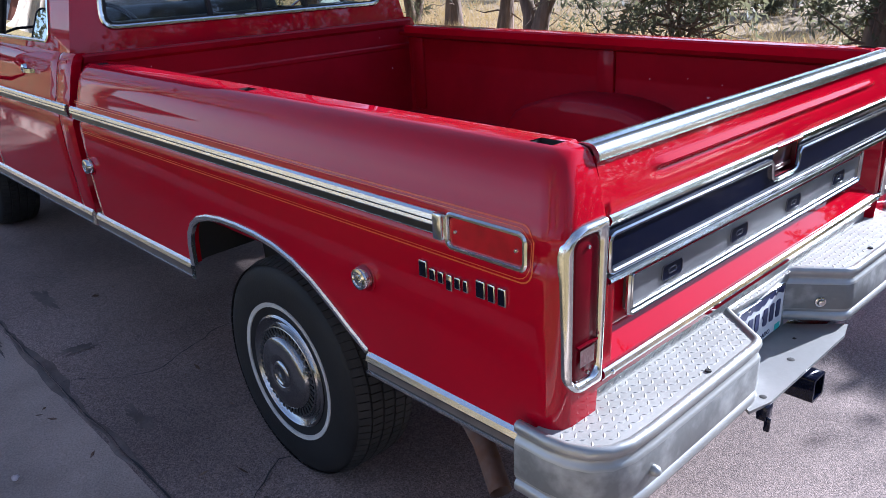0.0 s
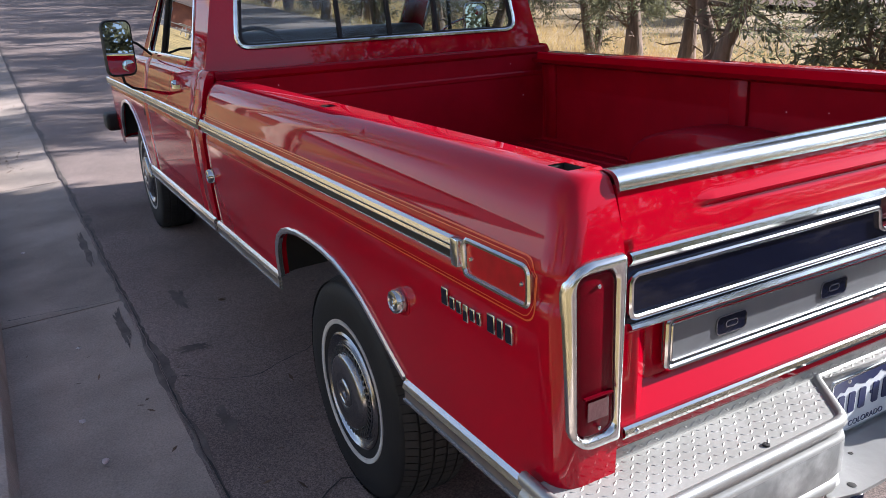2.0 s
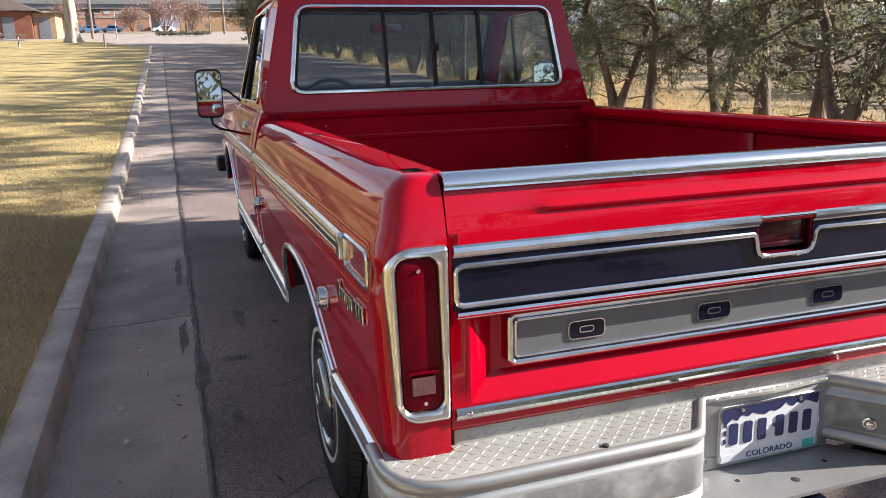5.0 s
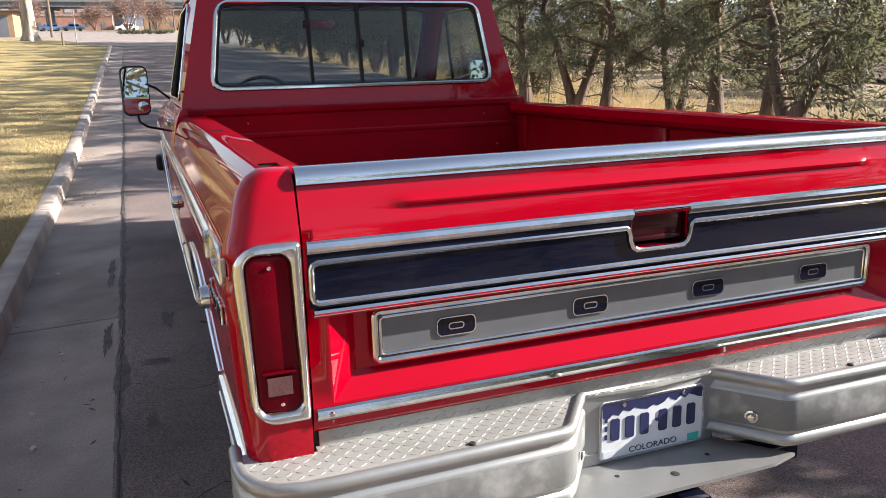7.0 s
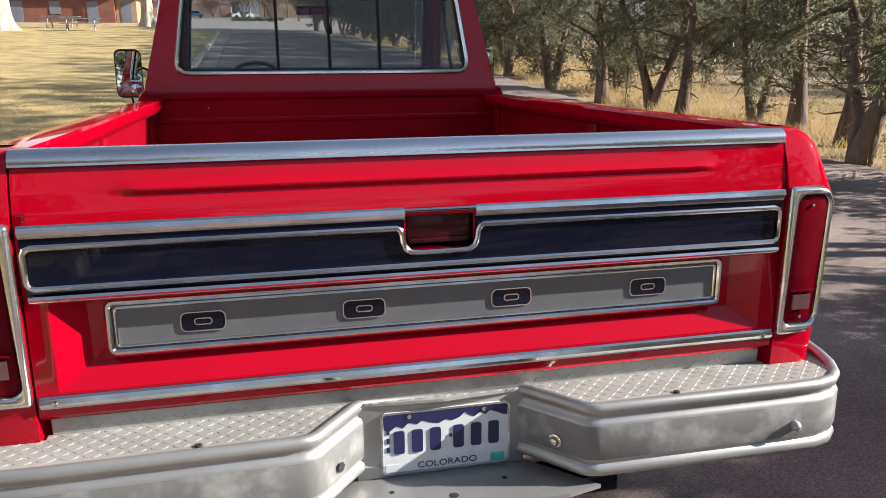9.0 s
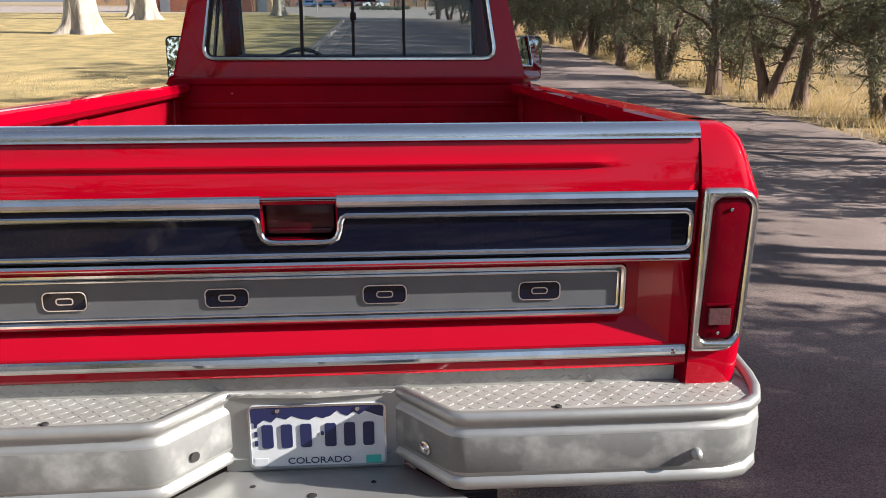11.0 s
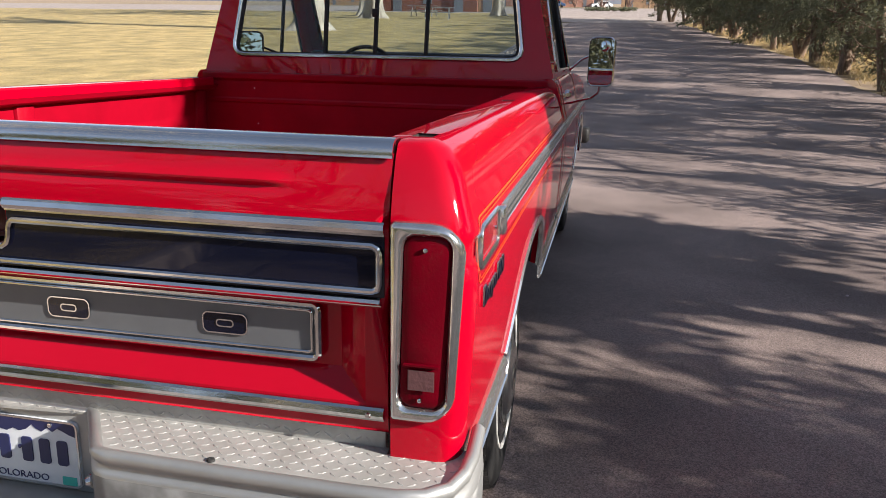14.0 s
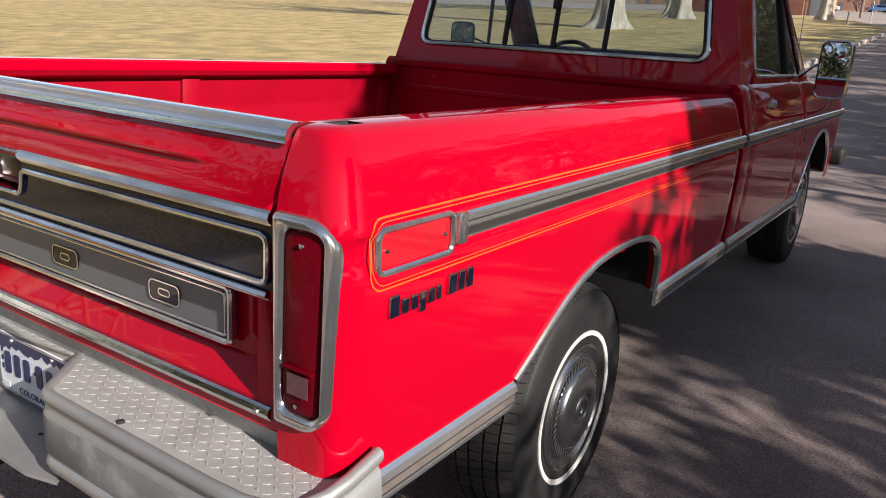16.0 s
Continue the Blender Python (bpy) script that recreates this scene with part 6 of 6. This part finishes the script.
brick_house("far_warehouse", "wide pale building beyond the crossing", -90, -40, 240, 255, 8, M_BRICKLIGHT, M_ROOF, 0.5, 8)

# road viaduct across the far end
via = thing("viaduct", "grey steel road viaduct on concrete piers", "bridge", Matrix.Translation((0, 200, rise(200))))
bm = bmesh.new()
box(bm, -140, 140, 0, 10, 5.2, 6.6)
part("deck", bm, M_STEELGREY, via, smooth=False)
bm = bmesh.new()
box(bm, -140, 140, -0.4, -0.1, 6.3, 7.4)
part("parapet", bm, M_GALV, via, smooth=False)
for x in (-62, -40, -18.5, -4.0, 24, 46, 68):
    bm = bmesh.new()
    box(bm, x - 0.9, x + 0.9, 3.5, 5.5, 0, 4.6, 0.1)
    box(bm, x - 2.2, x + 2.2, 3.0, 6.0, 4.6, 5.2, 0.1)
    part("pier", bm, M_STEELGREY, via, smooth=False)


def far_car(x, y, mat, lab, turn):
    t = thing("parked_car", lab, "car", Matrix.Translation((x, y, rise(y))) @ Matrix.Rotation(radians(turn), 4, "Z"), "far parked cars")
    bm = bmesh.new()
    loft(bm, [[(u, -0.85, z0), (u, -0.9, z1), (u, -0.7, z2), (u, 0.7, z2), (u, 0.9, z1), (u, 0.85, z0)] for u, z0, z1, z2 in ((-2.2, 0.35, 0.6, 0.7), (-2.15, 0.3, 0.8, 0.88), (-1.2, 0.3, 0.85, 0.95), (-0.6, 0.3, 0.9, 1.42), (0.9, 0.3, 0.9, 1.45), (1.7, 0.3, 0.9, 1.0), (2.15, 0.3, 0.85, 0.9), (2.2, 0.4, 0.7, 0.75))], True, True)
    part("body", bm, mat, t)
    for sg in (-1, 1):
        bm = bmesh.new()
        loft(bm, [[(u, sg * 0.905, 0.93), (u, sg * 0.80, 1.33)] for u in (-0.6, 1.2)])
        part("side_glass", bm, M_BLACK, t)
    for u in (-1.35, 1.35):
        for v in (-0.85, 0.85):
            bm = bmesh.new()
            lathe(bm, [(-0.1, 0.0), (-0.1, 0.32), (0.1, 0.32), (0.1, 0.0)], 16, "y", (u, v, 0.32))
            part("wheel", bm, M_RUBBER, t)


far_car(-16.5, 176, M_CARBLUE, "dark blue parked car far off", 20)
far_car(-12.5, 180, M_CARBLUE, "dark blue parked car far off", 0)
far_car(-26, 178, M_CARWHITE, "white parked car far off", 0)
far_car(-2.2, 172, M_CARWHITE, "white parked car far off", 10)
far_car(-32, 181, M_CARBLUE, "blue parked car far off", 0)


def pole(name, lab, x, y, h, r, mat, arm=0.0):
    t = thing(name, lab, "pole", Matrix.Translation((x, y, rise(y) - 0.05)))
    bm = bmesh.new()
    tube(bm, [(0, 0, 0), (0, 0, h * 0.5), (0, 0, h)], [r, r * 0.85, r * 0.7], 10)
    part("post", bm, mat, t)
    if arm:
        bm = bmesh.new()
        box(bm, -arm, arm, -0.06, 0.06, h - 0.9, h - 0.75)
        part("crossarm", bm, M_WOOD, t)
    return t


pole("utility_pole", "brown wooden utility pole", 6.5, 120, 11, 0.18, M_WOOD, 1.1)
pole("utility_pole", "brown wooden utility pole", -8.2, 82, 10, 0.14, M_WOOD, 1.0)
pole("sign_post", "thin grey sign post at the lawn edge", -4.7, 58, 2.2, 0.04, M_GALV)
pole("marker_post", "short weathered post on the lawn", -4.9, 49.3, 0.9, 0.07, M_WOOD)
pole("street_lamp", "tall grey lamp post", -0.6, 150, 9, 0.12, M_GALV)
for x, y in ((3.0, 210), (9, 215)):
    pole("utility_pole", "brown wooden utility pole", x, y, 12, 0.18, M_WOOD, 1.2)

# hedge strip in the crossing
rng = np.random.default_rng(9)
hedge = thing("hedge", "low olive hedge on a traffic island", "hedge")
cs = [(rng.uniform(-2.6, 3.2), 96 + rng.normal() * 0.6, rise(96) + 0.25 + 0.2 * rng.random()) for k in range(90)]
leaf_mesh("foliage", cs, [0.35] * 90, 60, 0.10, M_NEEDLE, hedge, rng)


def bare_thicket(x, y, r, h, seed):
    """A round bare shrub tree: upright stems that split into fine twigs."""
    rng = np.random.default_rng(seed)
    t = thing("bare_shrub", "bare reddish-brown shrub tree beyond the crossing", "shrub", Matrix.Translation((x, y, rise(y))), "bare shrub trees")
    paths, segs = [], []
    for k in range(9):
        a = k * 0.7 + rng.random()
        tip = np.array([math.cos(a) * r * rng.uniform(0.3, 1.0), math.sin(a) * r * rng.uniform(0.3, 1.0), h * rng.uniform(0.6, 1.0)])
        mid = tip * 0.5 + np.array([0, 0, h * 0.08])
        paths.append(([np.zeros(3), mid, tip], [0.12, 0.07, 0.02]))
        for q in range(14):
            p = mid + (tip - mid) * rng.random()
            segs.append((p, p + rng.normal(size=3) * r * 0.35 + np.array([0, 0, h * 0.10]), 1.0))
    wood(paths, M_TWIG, t, "trunk", 5)
    sprays("crown", segs, 2600, 0.9, M_TWIG, t, rng, 0.035, 0.25)


bare_thicket(-1.8, 150, 3.6, 6.5, 71)
bare_thicket(3.2, 160, 3.4, 6.0, 72)
bare_thicket(-22.0, 190, 3.6, 6.0, 73)
bare_thicket(-9.0, 196, 3.0, 5.0, 74)


def picnic_table(x, y, turn):
    t = thing("picnic_table", "grey weathered picnic table on the lawn", "table", Matrix.Translation((x, y, rise(y) + 0.10)) @ Matrix.Rotation(radians(turn), 4, "Z"), "picnic tables")
    for nm, w0, w1, z in (("tabletop", -0.38, 0.38, 0.74), ("bench", -0.80, -0.54, 0.44), ("bench", 0.54, 0.80, 0.44)):
        bm = bmesh.new()
        box(bm, -1.1, 1.1, w0, w1, z - 0.04, z, 0.01)
        part(nm, bm, M_GALV, t, smooth=False)
    for u in (-0.75, 0.75):
        for sgn in (-1, 1):
            bm = bmesh.new()
            tube(bm, [(u, sgn * 0.62, 0.0), (u, sgn * 0.25, 0.70)], 0.035, 8)
            part("leg", bm, M_GALV, t)
        bm = bmesh.new()
        tube(bm, [(u, -0.75, 0.38), (u, 0.75, 0.38)], 0.03, 8)
        part("brace", bm, M_GALV, t)


picnic_table(-10.2, 49.5, 8)
picnic_table(-12.2, 54, -5)

# far hills, the haze before them painted in as blue-grey
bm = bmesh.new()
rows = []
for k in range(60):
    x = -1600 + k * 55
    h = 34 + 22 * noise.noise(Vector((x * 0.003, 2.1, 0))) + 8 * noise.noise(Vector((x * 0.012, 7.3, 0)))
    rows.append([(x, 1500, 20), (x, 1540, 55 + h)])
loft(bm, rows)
tagged(part("backdrop", bm, M_HILL), "far hills coloured haze blue", "hills", kind="structure")

# chain-link fence beyond the junipers
fence = thing("chain_fence", "grey chain-link fence behind the junipers", "fence")
for k in range(22):
    y = -12 + k * 3.0
    bm = bmesh.new()
    tube(bm, [(14.5, y, rise(y) - 0.1), (14.5, y, rise(y) + 1.6)], 0.03, 8)
    part("post", bm, M_GALV, fence)
bm = bmesh.new()
tube(bm, [(14.5, -12 + k * 3.0, rise(-12 + k * 3.0) + 1.6) for k in range(22)], 0.02, 6)
part("rail", bm, M_GALV, fence)
verts, faces = [], []
for k in range(0, 63 * 8):
    y = -12 + k * 0.125
    for sg in (-1, 1):
        b = len(verts)
        ye = y + sg * 1.55
        verts += [(14.5, y - 0.004, rise(y)), (14.5, y + 0.004, rise(y)), (14.5, ye + 0.004, rise(y) + 1.58), (14.5, ye - 0.004, rise(y) + 1.58)]
        faces.append((b, b + 1, b + 2, b + 3))
tagged(fast("mesh", verts, faces, M_GALV, fence), "wire mesh", kind="stuff")

# railway bank with pale wall beyond the fence
bm = bmesh.new()
loft(bm, [[(20, y, rise(y) - 0.1), (24, y, rise(y) + 0.5), (30, y, rise(y) + 0.5), (34, y, rise(y) - 0.1)] for y in (-80, -30, 0, 30, 60, 100)])
tagged(part("bank", bm, M_BRICKCHIP), "pale gravel bank beyond the fence", "bank", kind="structure")

# ---- kerb and gutter, piece by piece ----
kerb = thing("kerb", "weathered concrete kerb along the lawn", "kerb", kind="structure")
gutter = thing("gutter", "concrete gutter pan beside the asphalt", "gutter", kind="structure")
SLAB = 3.05
for k in range(-8, 17):
    y0, y1 = 0.2 + k * SLAB, 0.2 + (k + 1) * SLAB
    if y1 > END + 1:
        break
    bm = bmesh.new()
    ys = [y0 + 0.006] + [y0 + SLAB * q / 4 for q in (1, 2, 3)] + [y1 - 0.006]
    prof = [(0.0, -0.1), (0.0, 0.0), (-0.012, 0.115), (-0.020, 0.135), (-0.035, 0.142), (-0.150, 0.144), (-0.160, 0.138), (-0.160, -0.1)]
    loft(bm, [[(kerb_x(y) + u, y, rise(y) + v - 0.02) for u, v in prof] for y in ys], True, True)
    part("kerb_stone", bm, M_KERB, kerb)
    bm = bmesh.new()
    prof = [(0.0, -0.02), (0.30, -0.010), (0.592, 0.004), (0.592, -0.08), (0.0, -0.08)]
    loft(bm, [[(kerb_x(y) + u, y, rise(y) + v) for u, v in prof] for y in ys], True, True)
    part("slab", bm, M_CONCRETE, gutter, smooth=False)
# ragged edge of asphalt lapping over the gutter, with a thin tar seam along it
rng = np.random.default_rng(21)
rows, seam = [], []
e = 0.0
for k in range(900):
    y = -6 + k * 0.05
    e = 0.90 * e + 0.0009 * rng.normal()
    edge = kerb_x(y) + 0.570 + e + 0.007 * noise.noise(Vector((y * 0.7, 3.0, 0)))
    rows.append([(edge, y, rise(y) + 0.0045), (edge + 0.012, y, rise(y) + 0.0075), (max(edge + 0.03, kerb_x(y) + 0.66), y, rise(y) + 0.0076), (kerb_x(y) + 1.0, y, rise(y) + 0.0030), (kerb_x(y) + 1.5, y, rise(y) - 0.006)])
    w, c = 0.0008 + 0.0042 * rng.random() ** 2, edge + 0.022 + 0.008 * noise.noise(Vector((y * 6, 9.0, 0)))
    seam.append([(c - w, y, rise(y) + 0.0105), (c + w, y, rise(y) + 0.0105)])
bm = bmesh.new()
loft(bm, rows)
tagged(part("road_edge", bm, M_ASPHALT), "ragged asphalt edge lapping over the gutter", "road", kind="structure")
# old tar smeared unevenly to both sides of the seam
for sg, n0 in ((-1, 2.0), (1, 5.0)):
    band = []
    for k in range(900):
        y = -6 + k * 0.05
        w = max(0.003, 0.014 + 0.030 * noise.noise(Vector((y * 1.9, n0, 0))) + 0.012 * noise.noise(Vector((y * 7.0, n0, 4))) + 0.003 * rng.normal())
        c = seam[k][0][0] + 0.004 * sg
        w *= 1.0 if sg < 0 else 1.3
        band.append([(c, y, rise(y) + 0.0098), (c + sg * w * 0.6, y, rise(y) + 0.0094), (c + sg * w, y, rise(y) + (0.0042 if sg < 0 else 0.0086))])
    bm = bmesh.new()
    loft(bm, band)
    tagged(part("tar_smear", bm, M_SMEAR), "weathered tar smeared beside the seam", "seam", kind="structure")
bm = bmesh.new()
loft(bm, seam)
tagged(part("tar_seam", bm, M_TAR, None), "dark uneven tar seam along the gutter", "seam", kind="structure")


def crack(name, pts, seed, w0, spread):
    """A jagged crack along a few guide points on the ground."""
    rng = np.random.default_rng(seed)
    rows = []
    line = []
    for (ax, ay), (bx, by) in zip(pts, pts[1:]):
        n = max(2, int(math.hypot(bx - ax, by - ay) / 0.05))
        line += [(ax + (bx - ax) * k / n, ay + (by - ay) * k / n, math.atan2(by - ay, bx - ax)) for k in range(n)]
    off = 0.0
    for x, y, a in line:
        off = 0.86 * off + spread * rng.normal()
        w = w0 * (0.12 + 0.6 * rng.random())
        nx, ny = -math.sin(a), math.cos(a)
        rows.append([(x + nx * (off - w), y + ny * (off - w), rise(y) + 0.0105), (x + nx * (off + w), y + ny * (off + w), rise(y) + 0.0105)])
    bm = bmesh.new()
    loft(bm, rows)
    tagged(part(name, bm, M_TAR), "dark jagged crack in the paving", "crack", kind="structure")


kx = kerb_x
crack("crack", [(kx(3.3) + 0.03, 3.27), (kx(3.3) + 0.58, 3.25)], 1, 0.004, 0.002)
crack("crack", [(kx(0.9) + 0.60, 0.9), (-0.95, 1.15), (-0.6, 1.0)], 2, 0.006, 0.012)
crack("crack", [(kx(2.2) + 0.60, 2.2), (-1.0, 2.05), (-0.5, 2.2)], 3, 0.005, 0.012)
crack("crack", [(kx(5.9) + 0.02, 6.05), (kx(5.9) + 0.59, 6.25)], 5, 0.006, 0.006)
crack("crack", [(kx(9.3) + 0.02, 9.3), (kx(9.3) + 0.60, 9.4)], 6, 0.007, 0.006)
crack("crack", [(1.6, 8.0), (3.5, 8.6), (6.2, 8.1)], 7, 0.010, 0.02)
crack("crack", [(1.3, 16.0), (4.0, 15.4), (6.4, 15.8)], 8, 0.012, 0.02)

# old tar flaked off in dark patches on both sides of the seam
rng = np.random.default_rng(47)
for u, y, w, ln in ((0.52, 2.9, 0.022, 0.24), (0.72, 1.75, 0.025, 0.10), (0.80, 0.95, 0.05, 0.07), (0.92, 0.45, 0.09, 0.04), (0.76, 2.45, 0.06, 0.04), (0.84, 3.1, 0.03, 0.16), (0.52, 4.3, 0.025, 0.30), (0.70, 0.15, 0.04, 0.12)):
    bm = bmesh.new()
    ring = []
    seed = rng.random() * 50
    for k in range(48):
        a = k * math.pi / 24
        g = 1 + 0.55 * noise.noise(Vector((math.cos(a) * 1.6, math.sin(a) * 1.6, seed))) + 0.75 * noise.noise(Vector((math.cos(a) * 8, math.sin(a) * 8, seed)))
        px, py = kx(y) + u + w * g * math.cos(a), y + ln * g * math.sin(a)
        top = interp(px - kx(py), [0.3, 0.56, 0.60, 0.66, 1.0, 1.5], [-0.010, 0.0035, 0.0076, 0.0078, 0.0032, -0.006])
        ring.append(bm.verts.new((px, py, rise(py) + top + 0.0022)))
    mid = bm.verts.new((kx(y) + u, y, rise(y) + interp(u, [0.3, 0.56, 0.60, 0.66, 1.0, 1.5], [-0.010, 0.0035, 0.0076, 0.0078, 0.0032, -0.006]) + 0.0030))
    for k in range(48):
        bm.faces.new((mid, ring[k], ring[(k + 1) % 48]))
    tagged(part("tar_patch", bm, M_SMEAR), "dark flaked tar patch beside the seam", "tar patch", kind="structure")

# small pale stones and curled leaves lying in the gutter
rng = np.random.default_rng(31)
for x, y, r in ((-1.66, 2.05, 0.020), (-1.62, 1.72, 0.022), (-1.60, 2.75, 0.016), (-1.45, 0.55, 0.018), (-1.75, 4.4, 0.018), (2.6, 3.4, 0.014)):
    bm = bmesh.new()
    bmesh.ops.create_icosphere(bm, subdivisions=2, radius=r)
    for v in bm.verts:
        v.co *= 0.42 + 0.35 * rng.random()
        v.co.z *= 0.55
        v.co += Vector((x, y, rise(y) + r * 0.3))
    tagged(part("pebble", bm, M_CHIP), "small pale stone lying in the gutter", "stone", "gutter stones")
